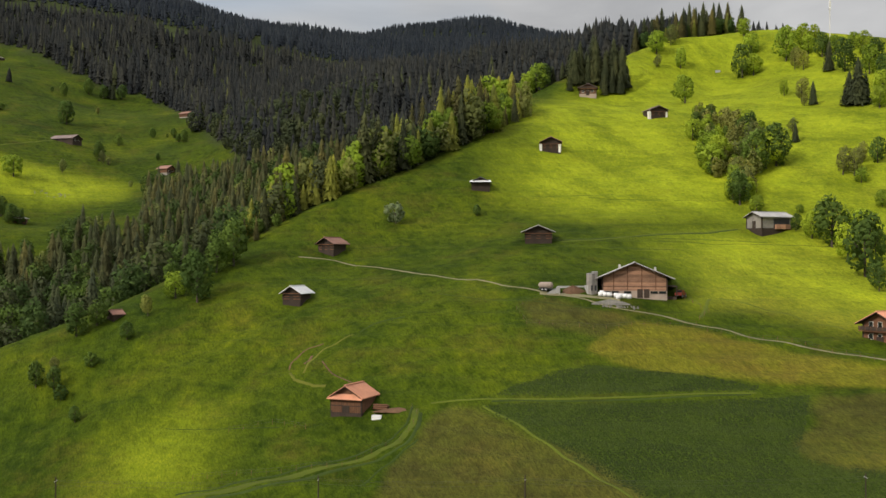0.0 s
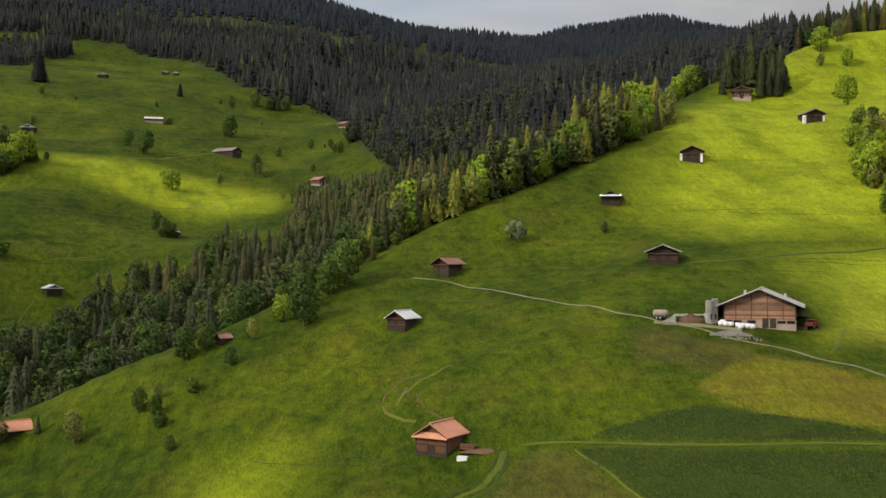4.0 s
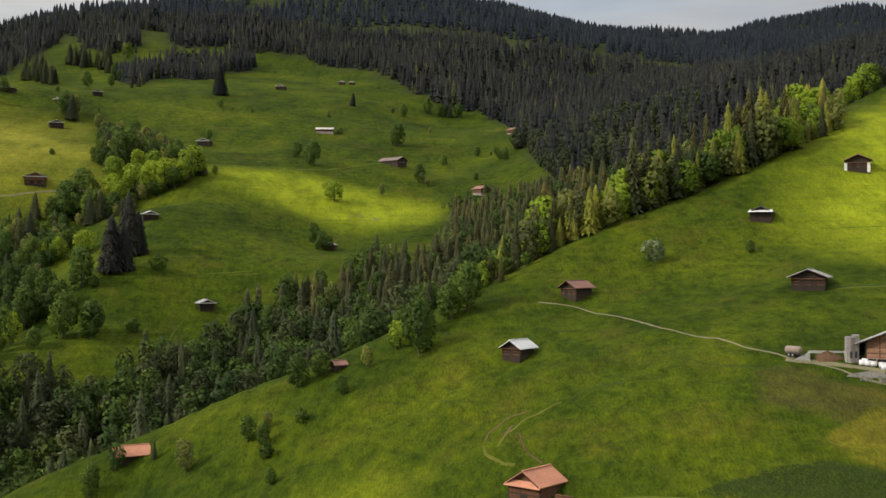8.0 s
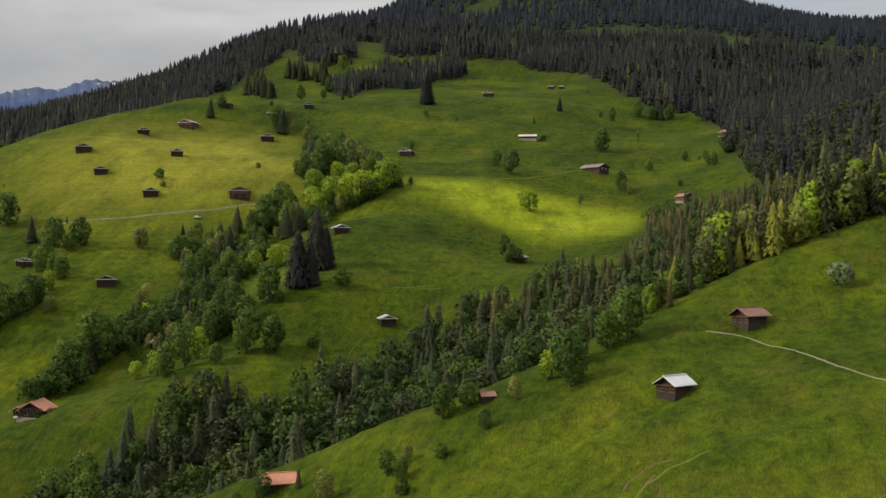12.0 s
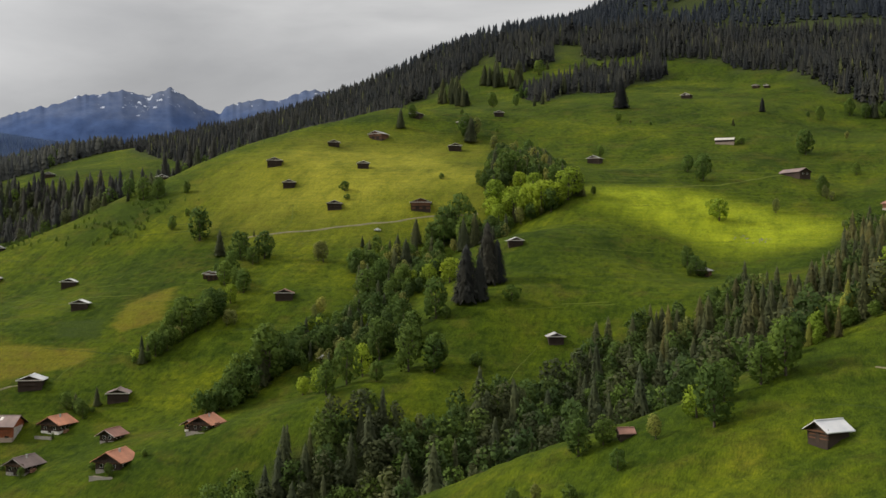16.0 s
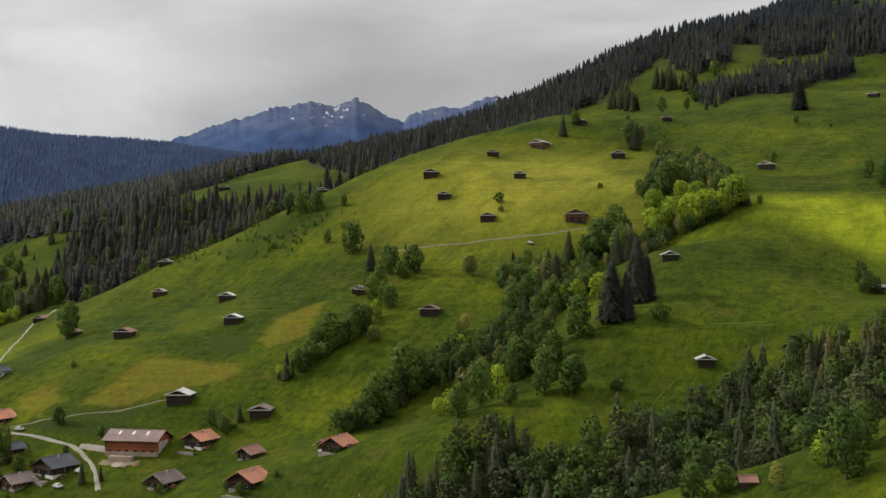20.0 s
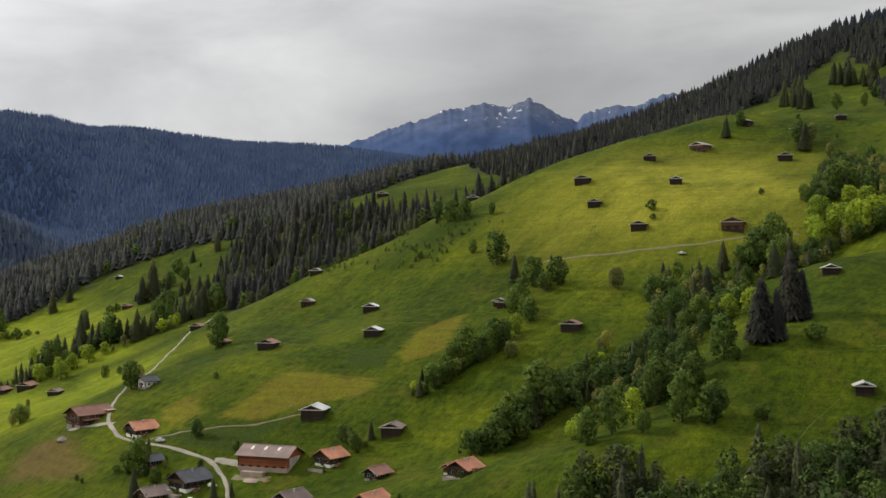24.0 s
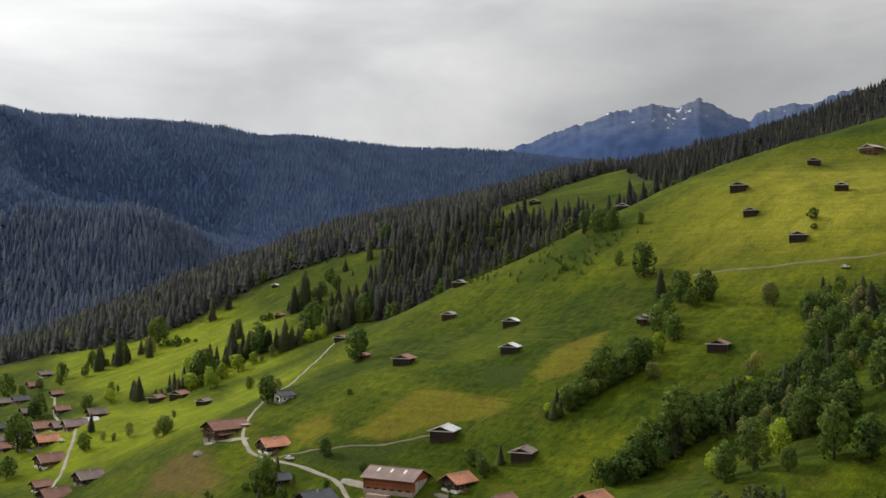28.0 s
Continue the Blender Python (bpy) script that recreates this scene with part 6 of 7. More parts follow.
HAMLET_TREES = [
    (-784, 204, 11.1, "l"), (-753, 231, 7.0, "s"), (-749, 235, 6.2, "s"), (-792, 187, 9.6, "d"), (-794, 190, 6.4, "d"), (-638, 184, 9.1, "s"), (-607, 179, 12.4, "d"), (-610, 189, 7.5, "p"),
    (-604, 194, 6.2, "p"), (-598, 202, 11.2, "p"), (-602, 223, 8.9, "p"), (-611, 228, 6.5, "p"), (-604, 219, 3.8, "b"), (-417, 238, 11.3, "s"), (-413, 240, 10.3, "d"), (-416, 244, 8.5, "d"),
    (-422, 234, 3.8, "b"), (-427, 238, 4.8, "d"), (-403, 236, 5.5, "s"), (-398, 244, 5.4, "d"), (-432, 220, 2.4, "b"), (-426, 221, 2.3, "b"), (-421, 268, 5.8, "d"), (-408, 251, 5.6, "p"),
]
FARM_HEDGE = [
    (-366, 325, 9.7, "s"), (-371, 318, 6.1, "s"), (-373, 315, 5.6, "d"), (-367, 317, 7.0, "d"), (-294, 301, 2.6, "b"), (-377, 356, 8.1, "d"), (-319, 347, 9.3, "d"), (-325, 348, 5.9, "d"),
    (-319, 354, 8.9, "d"), (-317, 357, 10.9, "d"), (-317, 362, 11.0, "d"), (-329, 369, 10.3, "d"), (-363, 321, 3.0, "b"),
]
BROW_HEDGE = [
    (-454, 547, 7.9, "b"), (-443, 539, 4.3, "b"),
]
RAVINE_WOOD = [
    (-262, 440, 23.0, "c"), (-258, 444, 18.2, "c"), (-271, 466, 20.4, "c"), (-268, 468, 14.0, "c"), (-247, 453, 8.5, "b"),
]
EDGE_TOP = [
    (-2, 430, 14.0, "l"), (3, 432, 14.0, "l"), (7, 435, 14.0, "p"), (12, 437, 14.0, "s"), (16, 438, 14.0, "l"), (20, 442, 14.0, "l"), (0, 440, 14.0, "d"), (5, 437, 14.0, "l"),
    (9, 440, 14.0, "l"), (14, 440, 14.0, "p"),
]
SPUR_RAVINE_FILL = [
    (102, 428, 6.7, "p"), (106, 436, 7.2, "p"), (107, 460, 7.4, "l"), (99, 397, 10.1, "d"), (113, 427, 8.1, "p"), (118, 426, 9.0, "d"), (102, 387, 7.7, "l"), (129, 405, 6.3, "s"),
    (94, 359, 8.7, "l"), (95, 354, 7.8, "d"), (103, 374, 5.5, "l"), (100, 351, 3.6, "l"), (135, 357, 5.6, "l"), (145, 369, 6.7, "d"),
]
RAVINE_WOOD_FILL = [
    (-321, 497, 5.3, "d"),
]
FARM_HEDGE_FILL = [
    (-362, 316, 5.9, "d"), (-381, 352, 3.7, "d"), (-389, 361, 9.3, "s"), (-383, 354, 6.6, "l"), (-314, 346, 5.1, "d"), (-314, 342, 4.3, "s"), (-323, 358, 4.7, "d"), (-317, 351, 9.8, "d"),
    (-313, 366, 9.1, "p"), (-325, 365, 5.5, "d"),
]
UPPER_ROW_TREES_FILL = [
    (-731, 336, 10.5, "l"), (-725, 339, 12.8, "p"), (-814, 375, 6.2, "s"), (-790, 372, 7.1, "s"), (-742, 358, 13.8, "s"), (-783, 345, 10.4, "s"), (-843, 381, 10.9, "s"), (-748, 370, 14.3, "s"),
    (-799, 383, 19.6, "s"), (-824, 408, 7.6, "s"), (-853, 417, 15.6, "s"), (-807, 400, 7.4, "p"), (-743, 380, 10.3, "d"), (-799, 410, 9.2, "s"), (-820, 419, 12.6, "s"), (-982, 470, 13.7, "d"),
    (-954, 445, 14.6, "s"), (-580, 331, 9.7, "d"), (-530, 271, 10.2, "p"), (-789, 220, 8.7, "s"), (-776, 218, 7.6, "s"), (-808, 211, 7.2, "p"),
]
SPUR_TREES_OLD = [
    (-15, 352, 6.8, "w"), (11, 357, 6.2, "d"),
]
SPUR_TREES_2 = [
    (104, 326, 8.4, "d"), (106, 318, 8.9, "l"), (109, 310, 9.7, "d"), (109, 298, 10.7, "l"), (108, 283, 11.1, "d"), (106, 269, 11.5, "d"), (117, 311, 10.2, "l"), (118, 302, 10.9, "d"),
]
EDGE_TREES_2 = [
    (-67, 329, 9.0, "d"),
]
FAR_BANK_TREES = [
    (-322, 736, 9.0, "d"), (-301, 719, 11.7, "d"), (-251, 646, 13.5, "l"), (-237, 688, 10.5, "p"), (-225, 732, 11.8, "p"), (-229, 736, 9.0, "d"), (-221, 730, 8.0, "p"), (-238, 812, 13.1, "d"),
    (-286, 915, 7.9, "p"), (-288, 845, 12.2, "d"), (-338, 845, 6.3, "b"), (-373, 900, 9.7, "s"), (-379, 964, 11.3, "c"), (-354, 1000, 7.4, "d"), (-344, 1003, 9.5, "d"), (-335, 1044, 11.5, "d"),
    (-321, 1044, 13.6, "d"), (-313, 1046, 13.6, "s"), (-316, 1048, 12.6, "s"), (-306, 1052, 10.9, "d"), (-481, 902, 20.9, "c"), (-451, 852, 8.6, "d"), (-438, 849, 6.7, "p"), (-423, 856, 3.8, "d"),
    (-193, 748, 5.8, "d"), (-190, 672, 5.9, "p"), (-202, 828, 5.3, "d"), (-189, 806, 6.6, "d"), (-194, 810, 5.2, "d"), (-208, 834, 5.0, "d"), (-220, 837, 6.0, "d"), (-317, 618, 5.5, "d"),
    (-403, 754, 8.5, "d"), (-512, 742, 18.1, "p"), (-559, 705, 13.7, "s"),
]
BROW_TREES = [
    (-542, 492, 8.6, "d"), (-426, 606, 3.7, "b"), (-571, 479, 11.2, "d"), (-586, 477, 10.4, "s"), (-559, 482, 9.6, "d"),
    (-609, 474, 8.9, "s"),
]
RAVINE_TREES = [
    (-307, 480, 12.9, "l"),
]
RAVINE_TREES_2 = [
    (-234, 389, 13.7, "d"), (-243, 384, 12.0, "d"), (-263, 379, 15.9, "l"), (-243, 367, 13.0, "d"), (-255, 363, 13.2, "d"), (-261, 355, 10.9, "l"), (-227, 405, 5.0, "b"), (-320, 383, 12.5, "d"),
    (-319, 374, 15.3, "s"),
]
SLOPE_TREES = [
    (-253, 351, 13.6, "d"), (-319, 378, 16.1, "d"), (-288, 370, 9.9, "l"), (-553, 319, 13.8, "d"), (-589, 480, 10.4, "d"), (-784, 561, 16.9, "s"), (-514, 262, 9.8, "d"), (-543, 442, 4.6, "b"),
]
FARM_TREES = [
    (-763, 222, 15.7, "s"), (-768, 219, 14.1, "s"), (-779, 187, 14.3, "d"), (-399, 278, 4.2, "b"), (-473, 293, 3.3, "b"),
]
VILLAGE_TREES = [
    (-395, 235, 9.5, "s"), (-372, 260, 10.6, "s"), (-368, 266, 8.7, "s"), (-803, 153, 14.7, "d"), (-808, 157, 13.0, "d"), (-657, 144, 15.8, "d"), (-654, 149, 13.6, "d"), (-610, 139, 20.1, "d"),
    (-918, 158, 14.7, "d"), (-920, 173, 12.8, "d"), (-917, 134, 16.7, "d"), (-912, 145, 14.6, "d"), (-564, 213, 9.6, "p"), (-566, 217, 10.9, "d"), (-563, 220, 8.9, "p"),
]
FLANK_TREES = [
    (-944, 221, 19.2, "s"), (-948, 228, 22.3, "s"), (-938, 246, 23.1, "s"), (-1064, 318, 17.1, "s"), (-1128, 344, 12.1, "s"), (-949, 176, 10.1, "d"), (-942, 205, 19.1, "s"), (-929, 193, 11.9, "d"),
    (-749, 264, 18.0, "d"), (-778, 289, 25.4, "s"), (-778, 297, 25.5, "s"), (-756, 305, 24.8, "d"), (-748, 341, 19.0, "d"), (-714, 264, 14.0, "l"), (-869, 365, 28.5, "s"), (-869, 377, 23.9, "s"),
    (-870, 356, 19.0, "s"),
]
SPRUCE_CLUMP = [
    (63, 550, 14.0, "s"), (66, 557, 16.5, "s"), (69, 560, 17.5, "s"), (73, 559, 18.3, "s"), (77, 560, 19.8, "s"), (81, 553, 19.0, "s"), (84, 550, 18.5, "s"), (86, 554, 20.4, "s"),
    (90, 556, 18.3, "s"), (93, 559, 15.5, "s"), (71, 564, 17.0, "s"), (77, 565, 19.0, "s"), (82, 559, 20.5, "s"), (87, 561, 19.0, "s"), (91, 563, 17.1, "s"), (88, 550, 16.0, "s"),
    (80, 548, 12.5, "s"), (84, 566, 18.5, "s"), (74, 570, 16.0, "s"), (43, 566, 15.0, "l"), (48, 567, 16.5, "l"), (52, 571, 13.0, "d"), (39, 560, 12.0, "l"), (57, 574, 13.0, "s"),
    (62, 576, 14.0, "s"), (45, 573, 14.0, "d"), (67, 578, 15.0, "s"), (53, 566, 10.0, "d"),
    (14, 492, 17.0, "l"), (20, 500, 19.0, "l"), (24, 507, 16.0, "l"), (16, 499, 18.0, "d"), (10, 488, 16.0, "l"), (19, 508, 15.0, "p"), (26, 500, 11.0, "p"),
    (126, 612, 16.0, "p"), (130, 618, 11.0, "p"),
]
CLEARING_TREES = [
    (-574, 871, 12.0, "d"), (-554, 873, 14.0, "s"), (-560, 893, 15.0, "s"), (-624, 998, 17.0, "s"), (-598, 980, 16.0, "s"), (-608, 985, 17.0, "s"), (-640, 1003, 15.0, "s"), (-720, 1075, 14.0, "s"),
    (-700, 1090, 16.0, "s"), (-690, 1060, 13.0, "d"), (-575, 735, 14.0, "s"), (-570, 730, 12.0, "d"), (-584, 850, 11.0, "d"), (-560, 780, 8.0, "d"), (-640, 1080, 17.0, "s"), (-650, 1085, 18.0, "s"),
]
# the spring green kind here also stands for sunlight on the group
RAVINE_TOP = [
    (-368, 590, 22.4, "l"), (-391, 607, 16.1, "d"), (-397, 610, 10.5, "d"), (-407, 637, 14.1, "s"), (-477, 721, 14.8, "p"), (-469, 722, 13.6, "p"), (-463, 729, 11.3, "p"), (-448, 726, 13.0, "d"),
    (-417, 695, 17.1, "p"), (-383, 660, 13.0, "p"), (-386, 631, 17.5, "d"), (-386, 620, 14.4, "d"), (-382, 634, 9.8, "s"), (-352, 628, 13.7, "d"), (-354, 642, 8.7, "d"), (-367, 613, 12.2, "l"),
    (-356, 611, 12.6, "l"), (-334, 590, 19.6, "l"), (-343, 589, 19.7, "l"), (-353, 588, 18.9, "l"), (-325, 604, 20.3, "l"), (-327, 596, 17.9, "l"), (-331, 594, 15.1, "l"), (-323, 610, 14.7, "s"),
    (-321, 611, 12.5, "s"), (-355, 577, 16.8, "l"), (-363, 581, 13.4, "l"), (-345, 571, 14.1, "s"), (-349, 554, 17.1, "s"), (-349, 564, 19.0, "d"), (-338, 535, 15.9, "s"), (-353, 540, 21.8, "d"),
    (-359, 540, 19.5, "d"), (-335, 523, 16.2, "s"), (-368, 538, 11.7, "s"), (-359, 534, 16.8, "d"), (-365, 530, 13.4, "d"), (-372, 525, 13.6, "s"), (-360, 498, 12.9, "s"), (-354, 500, 14.0, "s"),
    (-505, 727, 18.9, "s"), (-513, 732, 21.1, "d"), (-507, 762, 6.0, "d"), (-335, 586, 13.3, "l"), (-344, 586, 15.1, "l"), (-347, 582, 11.6, "s"),
]
RAVINE_SLOPE = [
    (-479, 457, 12.9, "d"), (-449, 449, 12.0, "s"), (-508, 458, 6.7, "d"), (-515, 474, 4.4, "b"), (-451, 474, 5.6, "s"), (-419, 448, 15.4, "d"), (-419, 456, 11.4, "d"), (-431, 449, 12.0, "d"),
    (-417, 432, 10.0, "d"), (-409, 422, 9.7, "d"), (-429, 432, 7.6, "d"), (-401, 424, 10.8, "d"), (-392, 421, 8.1, "d"), (-388, 410, 12.9, "l"), (-388, 404, 10.8, "d"), (-385, 395, 11.1, "d"),
    (-383, 388, 11.2, "d"), (-371, 395, 10.0, "p"), (-369, 398, 8.6, "p"), (-385, 380, 12.8, "d"), (-387, 375, 13.0, "d"), (-387, 371, 11.3, "d"), (-383, 365, 9.2, "s"), (-392, 474, 14.4, "p"),
    (-395, 473, 11.8, "p"), (-390, 501, 7.6, "s"), (-367, 477, 11.5, "d"), (-371, 477, 8.4, "d"), (-369, 487, 9.5, "d"), (-358, 489, 17.8, "p"), (-359, 496, 15.9, "p"), (-349, 493, 14.1, "s"),
    (-348, 484, 14.4, "s"), (-363, 515, 14.3, "s"), (-372, 540, 8.5, "s"), (-353, 517, 10.4, "d"), (-352, 524, 7.6, "d"), (-320, 479, 12.8, "l"), (-329, 469, 10.1, "d"), (-326, 474, 12.3, "l"),
]
RAVINE_FOOT = [
    (-330, 485, 12.6, "d"), (-329, 493, 11.4, "l"), (-327, 497, 10.1, "d"), (-343, 467, 10.8, "d"), (-341, 457, 11.1, "d"), (-324, 456, 11.1, "d"), (-343, 428, 10.7, "p"), (-343, 425, 12.8, "p"),
    (-308, 430, 9.7, "d"), (-295, 426, 10.4, "d"), (-311, 427, 7.9, "l"), (-277, 417, 11.1, "d"), (-265, 409, 13.5, "d"), (-266, 425, 11.7, "d"), (-260, 425, 8.9, "d"), (-330, 416, 8.5, "l"),
    (-333, 414, 6.9, "l"), (-313, 411, 12.7, "p"), (-316, 420, 10.7, "p"), (-325, 436, 11.0, "d"), (-319, 396, 11.3, "d"), (-316, 401, 9.5, "d"), (-327, 397, 6.9, "d"), (-311, 403, 9.8, "d"),
    (-286, 403, 10.3, "d"), (-272, 397, 11.8, "d"), (-283, 396, 8.9, "l"), (-290, 394, 8.1, "l"), (-285, 394, 8.5, "d"), (-256, 394, 6.9, "l"), (-237, 394, 9.8, "d"), (-272, 403, 9.3, "d"),
    (-327, 384, 10.7, "d"), (-331, 381, 9.5, "d"), (-322, 385, 8.9, "d"), (-334, 378, 6.3, "d"), (-336, 376, 4.9, "l"),
]
GARDEN_SHRUBS = [
    (-371, 301, 2.2, "b"), (-357, 300, 2.6, "d"), (-396, 262, 3.0, "d"), (-399, 250, 2.4, "b"), (-384, 249, 2.6, "d"), (-383, 235, 2.2, "b"), (-395, 236, 3.2, "d"), (-350, 276, 2.4, "b"),
    (-336, 276, 2.8, "d"), (-296, 288, 3.4, "d"), (-309, 289, 2.2, "b"), (-287, 322, 2.4, "b"), (-459, 246, 2.6, "d"), (-445, 247, 2.0, "b"), (-461, 250, 3.0, "d"), (-408, 243, 4.5, "d"),
    (-411, 252, 5.0, "s"), (-421, 243, 5.5, "d"), (-424, 248, 6.5, "s"), (-618, 155, 3.0, "d"), (-604, 156, 2.4, "b"), (-540, 157, 2.6, "d"), (-526, 158, 2.4, "b"), (-657, 154, 3.4, "d"),
]
SPUR_EDGE = [
    (-128, 459, 8.8, "d"), (-124, 266, 6.9, "s"), (-111, 260, 9.8, "p"), (-132, 262, 5.2, "d"), (-133, 253, 5.5, "d"), (-227, 568, 11.5, "d"), (-218, 560, 7.3, "d"), (-214, 559, 6.2, "d"),
    (-218, 555, 6.7, "d"), (-94, 284, 9.0, "d"), (-90, 288, 7.5, "d"), (-79, 277, 7.6, "d"), (-77, 289, 6.8, "p"), (-76, 309, 8.0, "d"), (-65, 293, 9.2, "d"), (-64, 313, 10.0, "d"),
    (-72, 298, 8.0, "l"), (-60, 317, 9.0, "d"), (-69, 305, 7.5, "d"), (-85, 268, 3.5, "b"), (-94, 268, 5.0, "p"), (-97, 264, 4.3, "d"), (-82, 247, 6.0, "d"), (-89, 258, 3.5, "b"),
    (-92, 262, 3.8, "d"),
]
RAVINE_ROW = [
    (-327, 590, 9.0, "d"), (-332, 587, 10.0, "p"), (-337, 584, 11.0, "d"), (-342, 581, 12.0, "p"), (-346, 576, 12.0, "d"), (-349, 570, 13.0, "p"), (-350, 564, 13.0, "d"), (-348, 557, 12.0, "d"),
    (-344, 547, 13.0, "s"), (-341, 538, 12.0, "d"), (-341, 530, 11.0, "d"), (-340, 521, 9.0, "p"), (-344, 513, 10.0, "d"), (-346, 550, 14.0, "s"), (-352, 573, 12.0, "s"),
]
HILLTOP_CLUMPS = [
    (-713, 940, 22.1, "s"), (-714, 926, 21.3, "s"), (-708, 924, 19.3, "s"), (-698, 930, 20.4, "s"), (-700, 932, 24.4, "s"), (-691, 921, 22.0, "s"), (-689, 913, 22.3, "s"), (-688, 923, 19.4, "s"),
    (-680, 920, 20.4, "s"), (-673, 918, 19.1, "s"), (-671, 902, 22.0, "s"), (-669, 903, 20.9, "s"), (-662, 902, 19.9, "s"), (-658, 901, 23.8, "s"), (-659, 897, 23.8, "s"), (-719, 1000, 19.7, "s"),
    (-719, 1009, 18.6, "s"), (-709, 997, 24.7, "s"), (-709, 1009, 21.9, "s"), (-706, 1005, 22.7, "s"), (-699, 999, 19.6, "s"), (-696, 992, 22.8, "s"), (-692, 998, 23.6, "s"), (-687, 1004, 22.3, "s"),
    (-679, 1010, 23.1, "s"), (-676, 993, 23.0, "s"), (-672, 998, 21.9, "s"), (-628, 958, 12.0, "s"), (-640, 968, 9.0, "d"), (-622, 942, 8.0, "d"), (-612, 938, 9.0, "d"), (-660, 985, 14.0, "s"),
]
SLOPE_HEDGE = [
    (-378, 354, 7.4, "s"), (-378, 357, 12.2, "s"), (-378, 361, 7.7, "d"), (-379, 364, 9.5, "d"), (-378, 367, 10.0, "d"), (-380, 370, 10.6, "d"), (-379, 373, 10.6, "d"), (-380, 377, 10.4, "d"),
    (-381, 381, 10.5, "d"), (-380, 384, 10.0, "d"), (-381, 387, 9.6, "d"), (-380, 391, 9.9, "d"), (-381, 396, 9.7, "d"), (-381, 399, 9.7, "d"), (-380, 375, 8.9, "p"),
]
TREES = SPUR_TREES + SPUR_RAVINE + PASTURE_TREES + ROW_TREES + UPPER_ROW_TREES + HAMLET_TREES + FARM_HEDGE + BROW_HEDGE + RAVINE_WOOD + EDGE_TOP + SPUR_RAVINE_FILL + RAVINE_WOOD_FILL + FARM_HEDGE_FILL + UPPER_ROW_TREES_FILL + SPUR_TREES_OLD + SPUR_TREES_2 + EDGE_TREES_2 + FAR_BANK_TREES + BROW_TREES + RAVINE_TREES + RAVINE_TREES_2 + SLOPE_TREES + FARM_TREES + VILLAGE_TREES + FLANK_TREES + SPRUCE_CLUMP + CLEARING_TREES + RAVINE_TOP + RAVINE_SLOPE + RAVINE_FOOT + SPUR_EDGE + RAVINE_ROW + HILLTOP_CLUMPS + SLOPE_HEDGE + GARDEN_SHRUBS
for x, y, h, k in TREES:
    plant(x, y, h, k)


def wood(name, label, template, places, heights, nominal, mat, lean=0.0):
    """A stand of many trees in one mesh."""
    tv, tq = template[:2]
    n = len(places)
    a, s = R.uniform(0, 6.28, n), heights / nominal
    ca, sa, wide = np.cos(a), np.sin(a), s * R.uniform(0.85, 1.25, n)
    x = (tv[None, :, 0] * ca[:, None] - tv[None, :, 1] * sa[:, None]) * wide[:, None] + places[:, 0, None]
    y = (tv[None, :, 0] * sa[:, None] + tv[None, :, 1] * ca[:, None]) * wide[:, None] + places[:, 1, None]
    z = tv[None, :, 2] * s[:, None] + ground_z(places[:, 0], places[:, 1])[:, None]
    v = np.stack([x, y, z], -1).reshape(-1, 3).astype(np.float32)
    q = (tq[None] + (np.arange(n) * len(tv))[:, None, None]).reshape(-1, 4).astype(np.int32)
    m = bpy.data.meshes.new(name)
    m.vertices.add(len(v))
    m.vertices.foreach_set("co", v.ravel())
    m.loops.add(q.size)
    m.loops.foreach_set("vertex_index", q.ravel())
    m.polygons.add(len(q))
    m.polygons.foreach_set("loop_start", np.arange(0, q.size, 4, dtype=np.int32))
    m.update(calc_edges=True)
    if len(template) > 2:
        tn = template[2]
        ax, ay = tn[None, :, 0] * ca[:, None] - tn[None, :, 1] * sa[:, None], tn[None, :, 0] * sa[:, None] + tn[None, :, 1] * ca[:, None]
        m.normals_split_custom_set_from_vertices(np.stack([ax, ay, np.broadcast_to(tn[None, :, 2], ax.shape)], -1).reshape(-1, 3).tolist())
    m.materials.append(mat)
    return tagged(new(name, m), label, "forest", kind="stuff")


def spread(x0, x1, y0, y1, step, keep):
    gx, gy = np.meshgrid(np.arange(x0, x1, step), np.arange(y0, y1, step))
    x, y = gx.ravel() + R.uniform(-0.45, 0.45, gx.size) * step, gy.ravel() + R.uniform(-0.45, 0.45, gx.size) * step
    k = keep(x, y)
    return np.stack([x[k], y[k]], -1)


def split(places, shares):
    """Part the places at random into lots of those shares."""
    r = R.uniform(0, 1, len(places))
    edges = np.append(0, np.cumsum(shares))
    return [places[(r >= a) & (r < b)] for a, b in zip(edges[:-1], edges[1:])]


gen = np.random.default_rng(3)
S_NEAR = [full_spruce(11, 7, 20, 0.175 + 0.04 * k, gen, 110, 0.62) for k in range(2)]
S_FINE = [full_spruce(16, 9, 20, 0.15 + 0.03 * k, gen, 360, 0.66) for k in range(2)]
S_MID = [soft(skirts(6, 5, 20, 0.15 + 0.03 * k, gen, 0.02, 0.7), 1.2) for k in range(2)]
S_LOW = [soft(skirts(4, 5, 20, 0.23 + 0.04 * k, gen, 0.02, 0.7), 1.3) for k in range(2)]
S_FAR = [soft(skirts(3, 3, 20, 0.26 + 0.04 * k, gen, 0.0, 0.8), 3.5) for k in range(2)]
B_MID = [leaves(12, 29, 14, gen, 0.31 + 0.03 * k, 0.0, 0.047) for k in range(3)]
B_THIN = [leaves(12, 22, 14, gen, 0.28, 0.03, 0.05) for _ in range(2)]
B_EDGE = [leaves(14, 44, 14, gen, 0.27 + 0.04 * k, 0.0, 0.042) for k in range(2)]
B_FAR = leaves(8, 10, 14, gen, 0.32, 0.0, 0.09)


def tall(n, lo, hi):
    return R.uniform(lo, hi, n)


